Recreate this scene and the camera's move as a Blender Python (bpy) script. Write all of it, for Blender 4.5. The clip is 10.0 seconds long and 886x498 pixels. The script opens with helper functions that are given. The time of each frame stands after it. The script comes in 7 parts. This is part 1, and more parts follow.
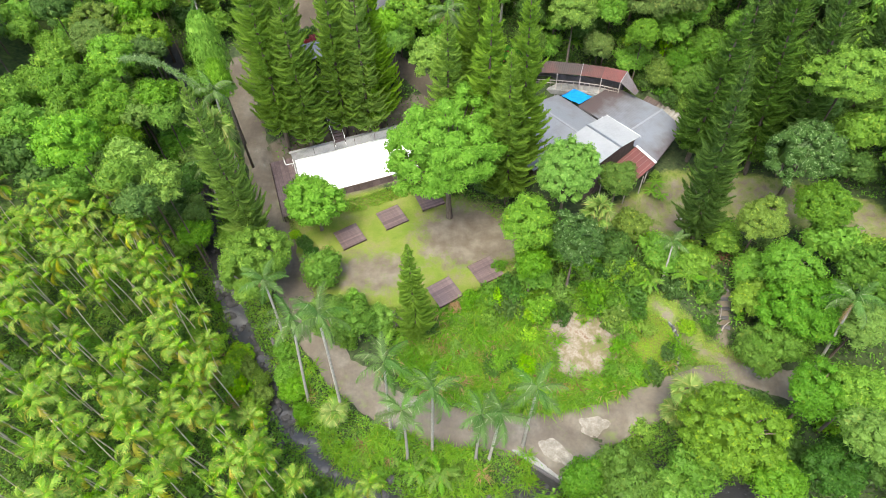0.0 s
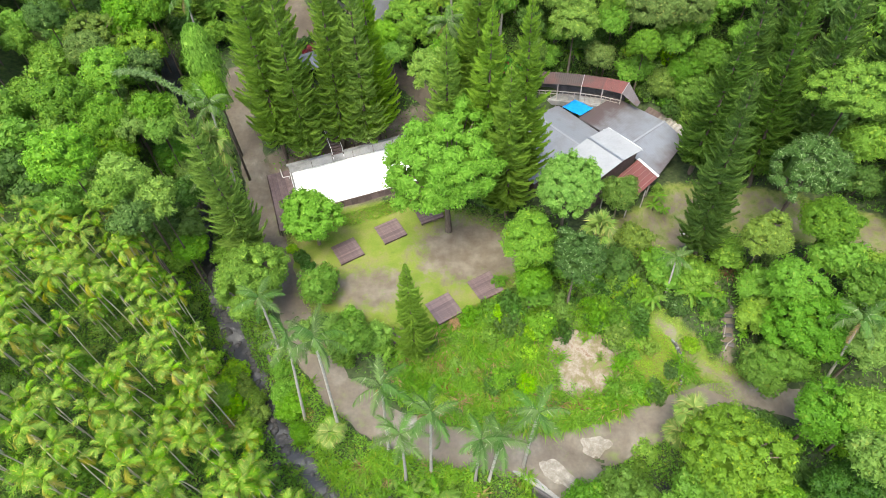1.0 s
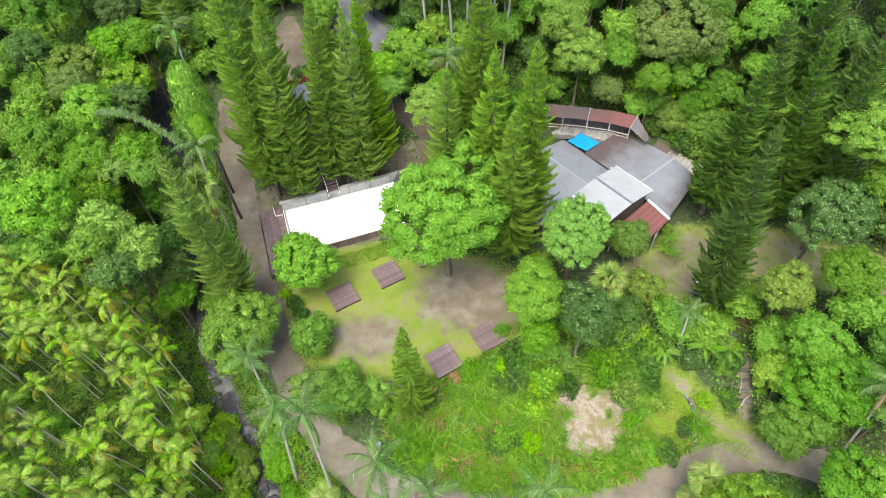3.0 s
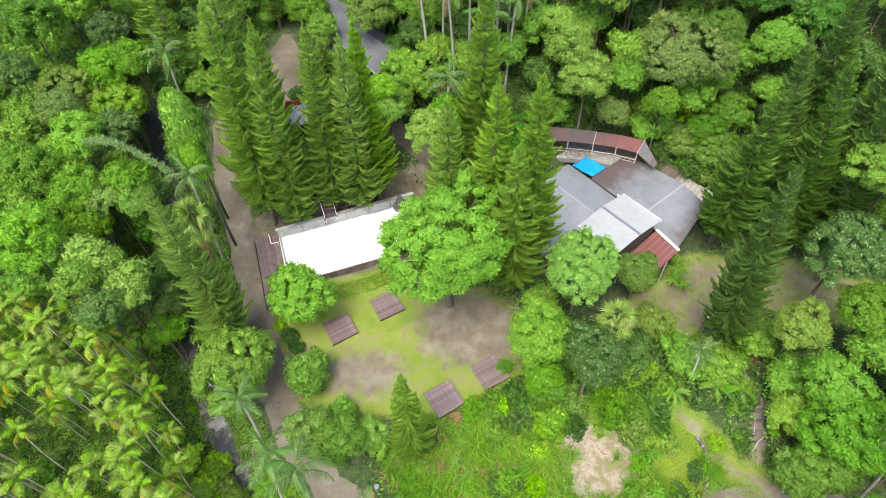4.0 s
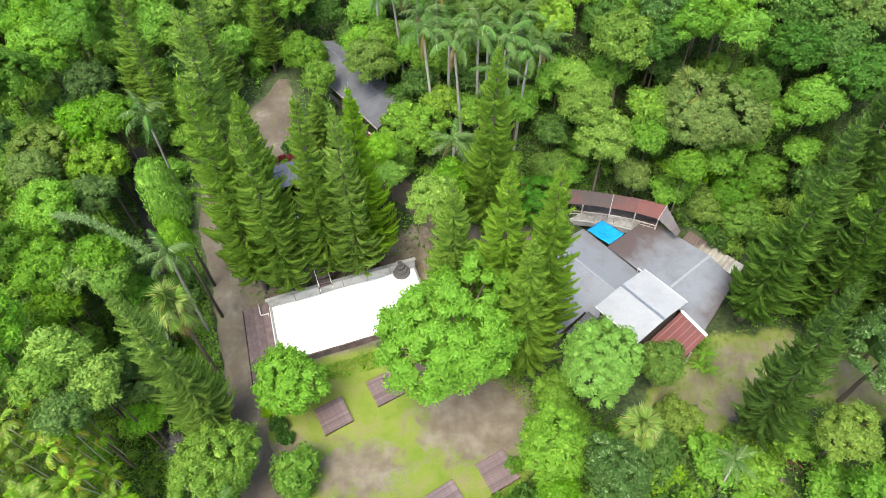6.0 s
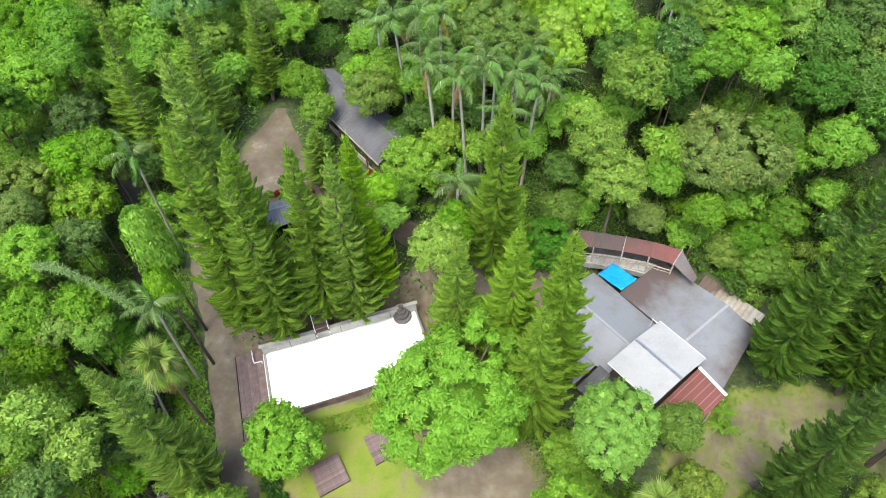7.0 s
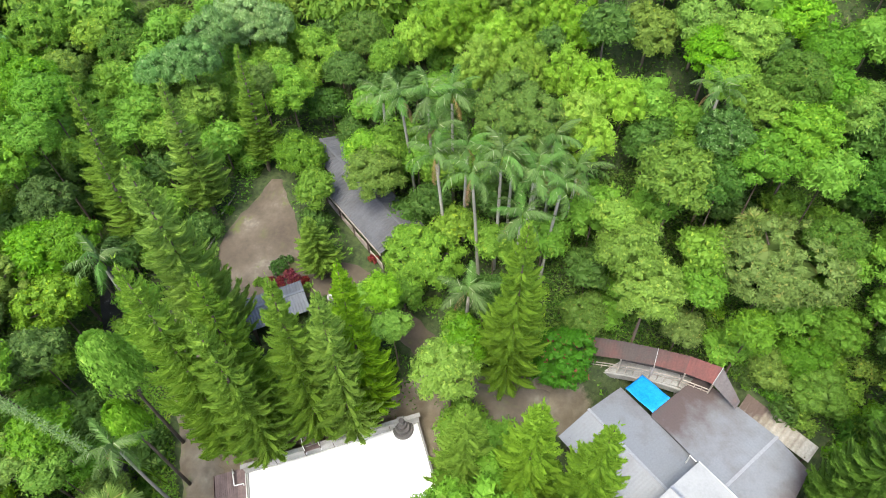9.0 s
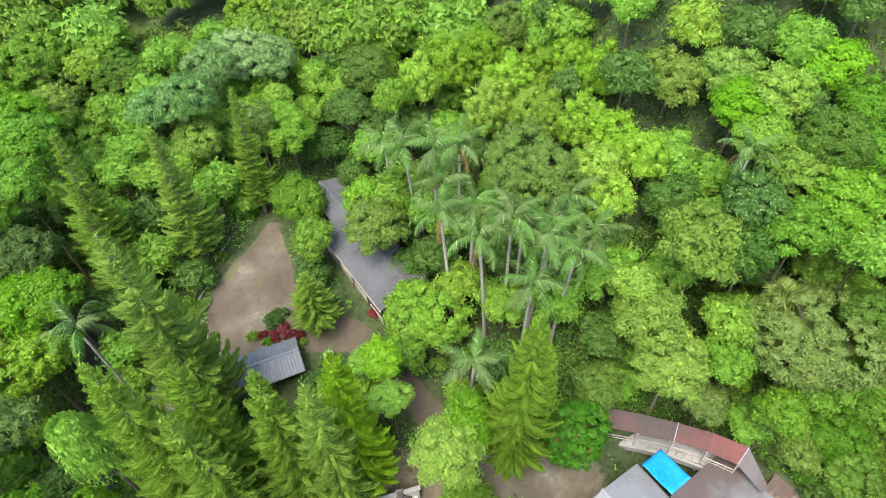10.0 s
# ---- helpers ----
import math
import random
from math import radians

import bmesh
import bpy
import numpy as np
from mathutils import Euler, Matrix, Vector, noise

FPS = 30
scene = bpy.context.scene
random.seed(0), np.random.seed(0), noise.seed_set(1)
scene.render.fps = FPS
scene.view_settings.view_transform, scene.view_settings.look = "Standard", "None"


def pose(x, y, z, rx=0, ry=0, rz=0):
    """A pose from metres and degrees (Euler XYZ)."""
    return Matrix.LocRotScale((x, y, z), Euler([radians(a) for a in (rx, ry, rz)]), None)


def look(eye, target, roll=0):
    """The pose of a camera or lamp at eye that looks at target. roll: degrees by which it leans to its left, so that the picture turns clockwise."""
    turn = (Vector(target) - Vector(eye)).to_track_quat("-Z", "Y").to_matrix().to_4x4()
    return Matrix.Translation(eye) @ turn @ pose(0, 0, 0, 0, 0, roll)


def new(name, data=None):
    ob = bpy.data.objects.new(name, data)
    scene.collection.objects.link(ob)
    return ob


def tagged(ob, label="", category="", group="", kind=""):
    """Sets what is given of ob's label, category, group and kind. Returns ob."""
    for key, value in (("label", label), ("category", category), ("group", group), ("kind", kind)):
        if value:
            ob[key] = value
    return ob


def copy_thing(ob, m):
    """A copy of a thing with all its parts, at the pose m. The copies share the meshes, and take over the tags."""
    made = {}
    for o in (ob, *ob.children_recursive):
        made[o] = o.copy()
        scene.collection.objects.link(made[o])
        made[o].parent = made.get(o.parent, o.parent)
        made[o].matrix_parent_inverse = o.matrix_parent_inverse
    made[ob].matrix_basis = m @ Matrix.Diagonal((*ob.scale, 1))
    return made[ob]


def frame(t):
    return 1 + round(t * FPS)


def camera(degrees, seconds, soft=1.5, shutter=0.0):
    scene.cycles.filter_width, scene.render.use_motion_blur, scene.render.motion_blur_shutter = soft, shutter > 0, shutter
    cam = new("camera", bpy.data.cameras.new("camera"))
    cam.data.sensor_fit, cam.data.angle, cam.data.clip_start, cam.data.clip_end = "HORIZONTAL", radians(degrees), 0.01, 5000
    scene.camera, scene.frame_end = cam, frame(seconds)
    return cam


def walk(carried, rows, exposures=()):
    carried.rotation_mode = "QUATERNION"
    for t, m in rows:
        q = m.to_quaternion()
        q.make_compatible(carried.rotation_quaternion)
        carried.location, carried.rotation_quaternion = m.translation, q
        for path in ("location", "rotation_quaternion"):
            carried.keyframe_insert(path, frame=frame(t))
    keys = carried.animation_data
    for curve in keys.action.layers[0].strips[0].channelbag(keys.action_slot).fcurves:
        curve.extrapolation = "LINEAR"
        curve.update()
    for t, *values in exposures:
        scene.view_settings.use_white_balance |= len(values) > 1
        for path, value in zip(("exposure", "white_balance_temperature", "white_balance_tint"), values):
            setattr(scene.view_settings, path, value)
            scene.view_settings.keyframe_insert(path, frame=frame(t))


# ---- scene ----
cam = camera(74.0, 10.0, 0.9)
# seconds, place of the drone, and the way it looks: yaw, pitch and roll
PATH = [
    (0, 0.618, 0.634, 61.289, 4.039, -51.275, -3.301),
    (0.5, 0.689, 1.608, 61.398, 4.066, -51.222, -3.344),
    (1, 0.738, 2.778, 61.504, 4.092, -51.160, -3.384),
    (1.5, 0.768, 4.139, 61.609, 4.120, -51.089, -3.420),
    (2, 0.779, 5.688, 61.713, 4.153, -51.009, -3.452),
    (2.5, 0.773, 7.419, 61.819, 4.193, -50.919, -3.481),
    (3.25, 0.735, 10.345, 61.984, 4.274, -50.768, -3.517),
    (4, 0.665, 13.653, 62.161, 4.390, -50.596, -3.544),
    (4.5, 0.601, 16.059, 62.289, 4.491, -50.470, -3.558),
    (5, 0.526, 18.619, 62.426, 4.615, -50.334, -3.567),
    (5.5, 0.440, 21.327, 62.574, 4.765, -50.190, -3.574),
    (6.25, 0.291, 25.647, 62.821, 5.045, -49.956, -3.576),
    (7, 0.120, 30.255, 63.102, 5.399, -49.702, -3.570),
    (7.5, -0.004, 33.473, 63.311, 5.682, -49.521, -3.561),
    (8, -0.137, 36.796, 63.539, 6.006, -49.330, -3.549),
    (8.5, -0.277, 40.216, 63.788, 6.373, -49.131, -3.532),
    (9, -0.425, 43.721, 64.059, 6.787, -48.922, -3.512),
    (9.5, -0.579, 47.301, 64.355, 7.251, -48.704, -3.489),
    (10, -0.741, 50.944, 64.675, 7.768, -48.478, -3.461),
]
walk(cam, [(t, pose(x, y, z) @ pose(0, 0, 0, 0, 0, yaw) @ pose(0, 0, 0, 90 + pitch) @ pose(0, 0, 0, 0, 0, roll))
           for t, x, y, z, yaw, pitch, roll in PATH],
     exposures=((0, 1.30), (5, 1.33), (7.5, 1.33), (9, 1.35), (10, 1.46)))

# ---- light: a bright, thinly overcast day ----
world = bpy.data.worlds.new("sky")
scene.world = world
world.use_nodes = True
wn = world.node_tree.nodes
sky = wn.new("ShaderNodeTexSky")
sky.sky_type, sky.sun_disc = "NISHITA", False
sky.sun_elevation, sky.sun_rotation = radians(62), radians(200)
sky.dust_density, sky.air_density = 3.0, 1.0
world.node_tree.links.new(sky.outputs["Color"], wn["Background"].inputs["Color"])
wn["Background"].inputs["Strength"].default_value = 0.235
sun_data = bpy.data.lights.new("sun", "SUN")
sun_data.energy, sun_data.angle, sun_data.color = 1.6, radians(28), (0.99, 0.975, 0.80)
sun = new("sun", sun_data)
sun.matrix_world = look((-20, -40, 120), (0, 0, 0))

# ---- materials ----
def shader(name, rough=0.8, metal=0.0):
    mat = bpy.data.materials.new(name)
    mat.use_nodes = True
    nt = mat.node_tree
    b = nt.nodes["Principled BSDF"]
    b.inputs["Roughness"].default_value, b.inputs["Metallic"].default_value = rough, metal
    return mat, nt, b


def node(nt, kind, **values):
    n = nt.nodes.new(kind)
    for k, v in values.items():
        n.inputs[k].default_value = v
    return n


def ramp(nt, source, stops):
    r = nt.nodes.new("ShaderNodeValToRGB")
    el = r.color_ramp.elements
    while len(el) < len(stops):
        el.new(0.5)
    for e, (p, c) in zip(el, stops):
        e.position, e.color = p, (*c, 1)
    nt.links.new(source, r.inputs["Fac"])
    return r.outputs["Color"]


def mix(nt, fac, a, b, kind="MIX"):
    m = nt.nodes.new("ShaderNodeMix")
    m.data_type, m.blend_type = "RGBA", kind
    for value, socket in ((fac, m.inputs["Factor"]), (a, m.inputs["A"]), (b, m.inputs["B"])):
        if hasattr(value, "links"):
            nt.links.new(value, socket)
        elif isinstance(value, tuple):
            socket.default_value = (*value, 1)
        else:
            socket.default_value = value
    return m.outputs["Result"]


def grain(nt, scale, detail=4.0, coords="Object", stretch=None, rough=0.6):
    tc = nt.nodes.new("ShaderNodeTexCoord")
    src = tc.outputs[coords]
    if stretch:
        mp = nt.nodes.new("ShaderNodeMapping")
        mp.inputs["Scale"].default_value = stretch
        nt.links.new(src, mp.inputs["Vector"])
        src = mp.outputs["Vector"]
    n = node(nt, "ShaderNodeTexNoise", Scale=scale, Detail=detail, Roughness=rough)
    nt.links.new(src, n.inputs["Vector"])
    return n.outputs["Fac"]


def bump(nt, b, height, strength=0.4, distance=0.03):
    n = node(nt, "ShaderNodeBump", Strength=strength, Distance=distance)
    nt.links.new(height, n.inputs["Height"])
    nt.links.new(n.outputs["Normal"], b.inputs["Normal"])


def leafy(name, dark, light, odd=None, odd_share=0.06, gloss=0.45, thin=0.36, hue=(0.484, 0.512), value=(0.76, 1.2)):
    """Foliage: hue by the tree, brightness by the leaf, a share of leaves of another colour; light passes through."""
    mat, nt, b = shader(name, gloss)
    b.inputs["Specular IOR Level"].default_value = 0.12
    geo = nt.nodes.new("ShaderNodeNewGeometry")
    info = nt.nodes.new("ShaderNodeObjectInfo")
    c = ramp(nt, geo.outputs["Random Per Island"], [(0.0, tuple(0.36 * d + 0.64 * v for d, v in zip(dark, light))), (0.7, light), (1.0, tuple(min(1, 1.15 * v) for v in light))])
    if odd:
        gt = nt.nodes.new("ShaderNodeMath")
        gt.operation = "GREATER_THAN"
        gt.inputs[1].default_value = 1 - odd_share
        mul = nt.nodes.new("ShaderNodeMath")
        mul.operation = "FRACT"
        m2 = nt.nodes.new("ShaderNodeMath")
        m2.operation = "MULTIPLY"
        m2.inputs[1].default_value = 17.3
        nt.links.new(geo.outputs["Random Per Island"], m2.inputs[0])
        nt.links.new(m2.outputs[0], mul.inputs[0])
        nt.links.new(mul.outputs[0], gt.inputs[0])
        c = mix(nt, gt.outputs[0], c, odd)
    hsv = node(nt, "ShaderNodeHueSaturation", Fac=1.0)
    for out, lo, hi in (("Hue", *hue), ("Saturation", 0.92, 1.08), ("Value", *value)):
        mr = node(nt, "ShaderNodeMapRange")
        mr.inputs["To Min"].default_value, mr.inputs["To Max"].default_value = lo, hi
        if out == "Value":
            f1 = nt.nodes.new("ShaderNodeMath")
            f1.operation, f1.inputs[1].default_value = "MULTIPLY", 7.7
            f2 = nt.nodes.new("ShaderNodeMath")
            f2.operation = "FRACT"
            nt.links.new(info.outputs["Random"], f1.inputs[0])
            nt.links.new(f1.outputs[0], f2.inputs[0])
            nt.links.new(f2.outputs[0], mr.inputs["Value"])
        else:
            nt.links.new(info.outputs["Random"], mr.inputs["Value"])
        nt.links.new(mr.outputs["Result"], hsv.inputs[out])
    nt.links.new(c, hsv.inputs["Color"])
    nt.links.new(hsv.outputs["Color"], b.inputs["Base Color"])
    tr = nt.nodes.new("ShaderNodeBsdfTranslucent")
    nt.links.new(hsv.outputs["Color"], tr.inputs["Color"])
    ms = nt.nodes.new("ShaderNodeMixShader")
    ms.inputs["Fac"].default_value = thin
    nt.links.new(b.outputs["BSDF"], ms.inputs[1])
    nt.links.new(tr.outputs["BSDF"], ms.inputs[2])
    nt.links.new(ms.outputs["Shader"], nt.nodes["Material Output"].inputs["Surface"])
    return mat


def rough_stuff(name, stops, scale=3.0, fine=25.0, rough=0.85, strength=0.4, stretch=None, metal=0.0, vary=0.25, distance=0.03):
    """Colour from two scales of grain, a little of it by the object, and relief."""
    mat, nt, b = shader(name, rough, metal)
    n1, n2 = grain(nt, scale, stretch=stretch), grain(nt, fine, stretch=stretch)
    f = nt.nodes.new("ShaderNodeMix")
    f.inputs["Factor"].default_value = 0.4
    nt.links.new(n1, f.inputs["A"])
    nt.links.new(n2, f.inputs["B"])
    c = ramp(nt, f.outputs["Result"], stops)
    info = nt.nodes.new("ShaderNodeObjectInfo")
    mr = node(nt, "ShaderNodeMapRange")
    mr.inputs["To Min"].default_value, mr.inputs["To Max"].default_value = 1 - vary, 1 + vary
    nt.links.new(info.outputs["Random"], mr.inputs["Value"])
    hsv = node(nt, "ShaderNodeHueSaturation", Fac=1.0)
    nt.links.new(mr.outputs["Result"], hsv.inputs["Value"])
    nt.links.new(c, hsv.inputs["Color"])
    nt.links.new(hsv.outputs["Color"], b.inputs["Base Color"])
    bump(nt, b, f.outputs["Result"], strength, distance)
    return mat


M = {}
M["leaf_mid"] = leafy("leaf_mid", (0.050, 0.115, 0.012), (0.130, 0.258, 0.034), (0.18, 0.28, 0.04), 0.05)
M["leaf_bright"] = leafy("leaf_bright", (0.070, 0.160, 0.013), (0.146, 0.284, 0.030), (0.24, 0.38, 0.04), 0.06)
M["leaf_dark"] = leafy("leaf_dark", (0.026, 0.068, 0.012), (0.072, 0.150, 0.026), (0.14, 0.23, 0.05), 0.05)
M["leaf_olive"] = leafy("leaf_olive", (0.050, 0.100, 0.014), (0.108, 0.188, 0.034), (0.19, 0.24, 0.05), 0.07)
M["leaf_pale"] = leafy("leaf_pale", (0.08, 0.17, 0.035), (0.165, 0.295, 0.088), (0.27, 0.38, 0.15), 0.08)
M["leaf_yellow"] = leafy("leaf_yellow", (0.070, 0.140, 0.010), (0.155, 0.265, 0.030), (0.26, 0.36, 0.03), 0.05)
M["leaf_plume"] = leafy("leaf_plume", (0.10, 0.20, 0.014), (0.185, 0.325, 0.034), (0.26, 0.38, 0.05), 0.08)
M["leaf_lime"] = leafy("leaf_lime", (0.12, 0.25, 0.010), (0.23, 0.43, 0.020), (0.36, 0.46, 0.03), 0.08)
M["leaf_vine"] = leafy("leaf_vine", (0.10, 0.21, 0.02), (0.185, 0.36, 0.035), (0.25, 0.42, 0.05), 0.06, 0.5, 0.35, (0.5, 0.5), (1.0, 1.0))
M["leaf_blue"] = leafy("leaf_blue", (0.025, 0.065, 0.014), (0.058, 0.130, 0.024), (0.16, 0.26, 0.09), 0.12)
M["leaf_red"] = leafy("leaf_red", (0.07, 0.012, 0.015), (0.20, 0.03, 0.04), (0.25, 0.10, 0.04), 0.15)
M["leaf_rust"] = leafy("leaf_rust", (0.10, 0.045, 0.03), (0.25, 0.13, 0.075), (0.24, 0.22, 0.06), 0.15)
M["leaf_flower"] = leafy("leaf_flower", (0.035, 0.10, 0.014), (0.085, 0.205, 0.026), (0.30, 0.08, 0.08), 0.022)
M["leaf_dead"] = leafy("leaf_dead", (0.14, 0.085, 0.035), (0.32, 0.21, 0.10), (0.26, 0.25, 0.06), 0.1)
M["needle"] = leafy("needle", (0.065, 0.135, 0.010), (0.163, 0.282, 0.027), (0.17, 0.29, 0.03), 0.08, 0.6, 0.3, (0.496, 0.504), (0.9, 1.12))
M["needle_dark"] = leafy("needle_dark", (0.034, 0.075, 0.010), (0.074, 0.142, 0.020), (0.13, 0.22, 0.04), 0.08, 0.6, 0.3, (0.496, 0.504), (0.9, 1.12))
M["areca"] = leafy("areca", (0.030, 0.085, 0.006), (0.150, 0.275, 0.022), (0.36, 0.34, 0.05), 0.12, 0.4, 0.22)
M["areca_tip"] = leafy("areca_tip", (0.15, 0.18, 0.012), (0.36, 0.35, 0.035), (0.50, 0.38, 0.06), 0.10, 0.4, 0.22)
M["royal"] = leafy("royal", (0.045, 0.105, 0.018), (0.108, 0.198, 0.048), (0.27, 0.33, 0.17), 0.10)
M["fan"] = leafy("fan", (0.08, 0.15, 0.025), (0.19, 0.285, 0.06), (0.36, 0.36, 0.10), 0.12)
M["grass"] = leafy("grass", (0.072, 0.18, 0.009), (0.172, 0.318, 0.028), (0.27, 0.33, 0.04), 0.08)
M["fern"] = leafy("fern", (0.055, 0.15, 0.010), (0.115, 0.235, 0.024), (0.21, 0.26, 0.03), 0.06)
M["leaf_fresh"] = leafy("leaf_fresh", (0.075, 0.185, 0.014), (0.155, 0.325, 0.034), (0.22, 0.38, 0.06), 0.06, 0.5, 0.35, (0.5, 0.5), (1.0, 1.0))
M["bark"] = rough_stuff("bark", [(0.3, (0.045, 0.032, 0.022)), (0.7, (0.16, 0.125, 0.09))], 4, 30, stretch=(1, 1, 0.25))
M["pale_bark"] = rough_stuff("pale_bark", [(0.3, (0.16, 0.145, 0.115)), (0.7, (0.38, 0.36, 0.31))], 3, 14, stretch=(1, 1, 3.0))
M["tan_bark"] = rough_stuff("tan_bark", [(0.3, (0.24, 0.20, 0.13)), (0.7, (0.48, 0.43, 0.33))], 3, 14, stretch=(1, 1, 3.0))
M["grey_wood"] = rough_stuff("grey_wood", [(0.3, (0.16, 0.13, 0.11)), (0.7, (0.40, 0.36, 0.32))], 2, 20)
M["deck_wood"] = rough_stuff("deck_wood", [(0.28, (0.066, 0.042, 0.040)), (0.5, (0.118, 0.081, 0.078)), (0.75, (0.21, 0.155, 0.15))], 1.2, 18, 0.55, 0.3)
M["dark_wood"] = rough_stuff("dark_wood", [(0.3, (0.03, 0.02, 0.016)), (0.7, (0.11, 0.075, 0.06))], 2, 16)
M["concrete"] = rough_stuff("concrete", [(0.3, (0.12, 0.12, 0.108)), (0.5, (0.235, 0.232, 0.218)), (0.75, (0.34, 0.338, 0.32))], 0.8, 9)
M["worn_concrete"] = rough_stuff("worn_concrete", [(0.36, (0.115, 0.10, 0.078)), (0.5, (0.165, 0.148, 0.118)), (0.68, (0.27, 0.25, 0.21))], 1.6, 9)
M["stone"] = rough_stuff("stone", [(0.3, (0.045, 0.042, 0.042)), (0.55, (0.09, 0.083, 0.08)), (0.8, (0.17, 0.16, 0.152))], 1.0, 8, strength=0.7)
M["white_metal"] = rough_stuff("white_metal", [(0.25, (0.19, 0.196, 0.196)), (0.5, (0.25, 0.256, 0.254)), (0.8, (0.30, 0.304, 0.30))], 0.5, 5, 0.5, 0.1, vary=0.05)
M["white_cover"] = rough_stuff("white_cover", [(0.3, (0.84, 0.85, 0.85)), (0.7, (0.90, 0.90, 0.90))], 0.3, 3, 0.45, 0.06, vary=0.0)
M["blue_tarp"] = rough_stuff("blue_tarp", [(0.3, (0.0, 0.17, 0.62)), (0.7, (0.015, 0.30, 0.82))], 1.5, 6, 0.4, 0.3, vary=0.0)
M["white_paint"] = rough_stuff("white_paint", [(0.3, (0.62, 0.62, 0.60)), (0.7, (0.80, 0.80, 0.78))], 3, 20, 0.5, 0.1, vary=0.05)
M["steel"] = rough_stuff("steel", [(0.3, (0.25, 0.25, 0.25)), (0.7, (0.5, 0.5, 0.5))], 3, 20, 0.35, 0.1, metal=0.8)
M["terracotta"] = rough_stuff("terracotta", [(0.3, (0.25, 0.07, 0.03)), (0.7, (0.42, 0.15, 0.07))], 3, 20, 0.6, 0.1)


def road_material():
    mat, nt, b = shader("gravel_road", 0.9)
    n1, n2, n3 = grain(nt, 0.22), grain(nt, 2.2, 6), grain(nt, 26, 3)
    c = ramp(nt, n1, [(0.35, (0.100, 0.082, 0.060)), (0.52, (0.132, 0.112, 0.083)), (0.64, (0.175, 0.155, 0.122)), (0.72, (0.27, 0.25, 0.21))])
    c = mix(nt, 0.5, c, ramp(nt, n2, [(0.3, (0.40, 0.40, 0.41)), (0.7, (0.64, 0.63, 0.62))]), "OVERLAY")
    moss = ramp(nt, grain(nt, 0.5, 5), [(0.56, (0, 0, 0)), (0.68, (1, 1, 1))])
    at = nt.nodes.new("ShaderNodeAttribute")
    at.attribute_name = "edge"
    mm = nt.nodes.new("ShaderNodeMath")
    mm.operation = "MULTIPLY"
    nt.links.new(moss, mm.inputs[0])
    nt.links.new(at.outputs["Fac"], mm.inputs[1])
    c = mix(nt, mm.outputs[0], c, (0.14, 0.19, 0.04))
    # where the attribute rises, the road colour gets darker and slightly browner
    brown_tone = nt.nodes.new("ShaderNodeAttribute")
    brown_tone.attribute_name = "brown_tone"
    c = mix(nt, brown_tone.outputs["Fac"], c, mix(nt, 1.0, c, (0.60, 0.56, 0.52), "MULTIPLY"))
    nt.links.new(c, b.inputs["Base Color"])
    bump(nt, b, n3, 0.5, 0.03)
    return mat


def ground_material():
    """Leaf litter and moss; lawn, bare earth and scrub where the ground's zones say so."""
    mat, nt, b = shader("ground", 0.95)
    n1, n2, n3 = grain(nt, 0.18, 5), grain(nt, 1.6, 6), grain(nt, 14, 4)
    patchy = grain(nt, 0.7, 8, rough=0.74)
    litter = ramp(nt, n2, [(0.35, (0.02, 0.035, 0.010)), (0.55, (0.045, 0.07, 0.018)), (0.75, (0.09, 0.09, 0.035))])

    def zone(name):
        at = nt.nodes.new("ShaderNodeAttribute")
        at.attribute_name = name
        ad = nt.nodes.new("ShaderNodeMath")
        ad.operation = "ADD"
        nt.links.new(at.outputs["Fac"], ad.inputs[0])
        sc = nt.nodes.new("ShaderNodeMath")
        sc.operation = "MULTIPLY_ADD"
        sc.inputs[1].default_value, sc.inputs[2].default_value = 2.2, -1.1
        nt.links.new(patchy, sc.inputs[0])
        nt.links.new(sc.outputs[0], ad.inputs[1])
        mr = node(nt, "ShaderNodeMapRange")
        mr.inputs["From Min"].default_value, mr.inputs["From Max"].default_value = 0.25, 0.75
        nt.links.new(ad.outputs[0], mr.inputs["Value"])
        return mr.outputs["Result"]

    blades = ramp(nt, n3, [(0.3, (0.5, 0.5, 0.5)), (0.7, (1.2, 1.2, 1.2))])
    lawn = ramp(nt, grain(nt, 0.35, 6), [(0.32, (0.105, 0.170, 0.010)), (0.5, (0.150, 0.195, 0.022)), (0.68, (0.19, 0.188, 0.058))])
    scrub = ramp(nt, n2, [(0.3, (0.035, 0.07, 0.012)), (0.5, (0.085, 0.14, 0.022)), (0.7, (0.13, 0.17, 0.04))])
    brown_tone = ramp(nt, grain(nt, 0.5, 8), [(0.3, (0.100, 0.080, 0.052)), (0.5, (0.142, 0.117, 0.082)), (0.7, (0.195, 0.168, 0.125))])
    clay = ramp(nt, grain(nt, 0.75, 6, rough=0.7), [(0.32, (0.13, 0.17, 0.03)), (0.42, (0.135, 0.115, 0.05)), (0.5, (0.185, 0.150, 0.10)), (0.58, (0.25, 0.215, 0.165)), (0.68, (0.13, 0.075, 0.04))])
    c = mix(nt, zone("scrub"), litter, scrub)
    c = mix(nt, zone("lawn"), c, lawn)
    c = mix(nt, 0.6, c, blades, "MULTIPLY")
    c = mix(nt, zone("dirt"), c, mix(nt, 0.25, brown_tone, blades, "MULTIPLY"))
    c = mix(nt, zone("clay"), c, clay)
    nt.links.new(c, b.inputs["Base Color"])
    bump(nt, b, n3, 0.6, 0.08)
    return mat


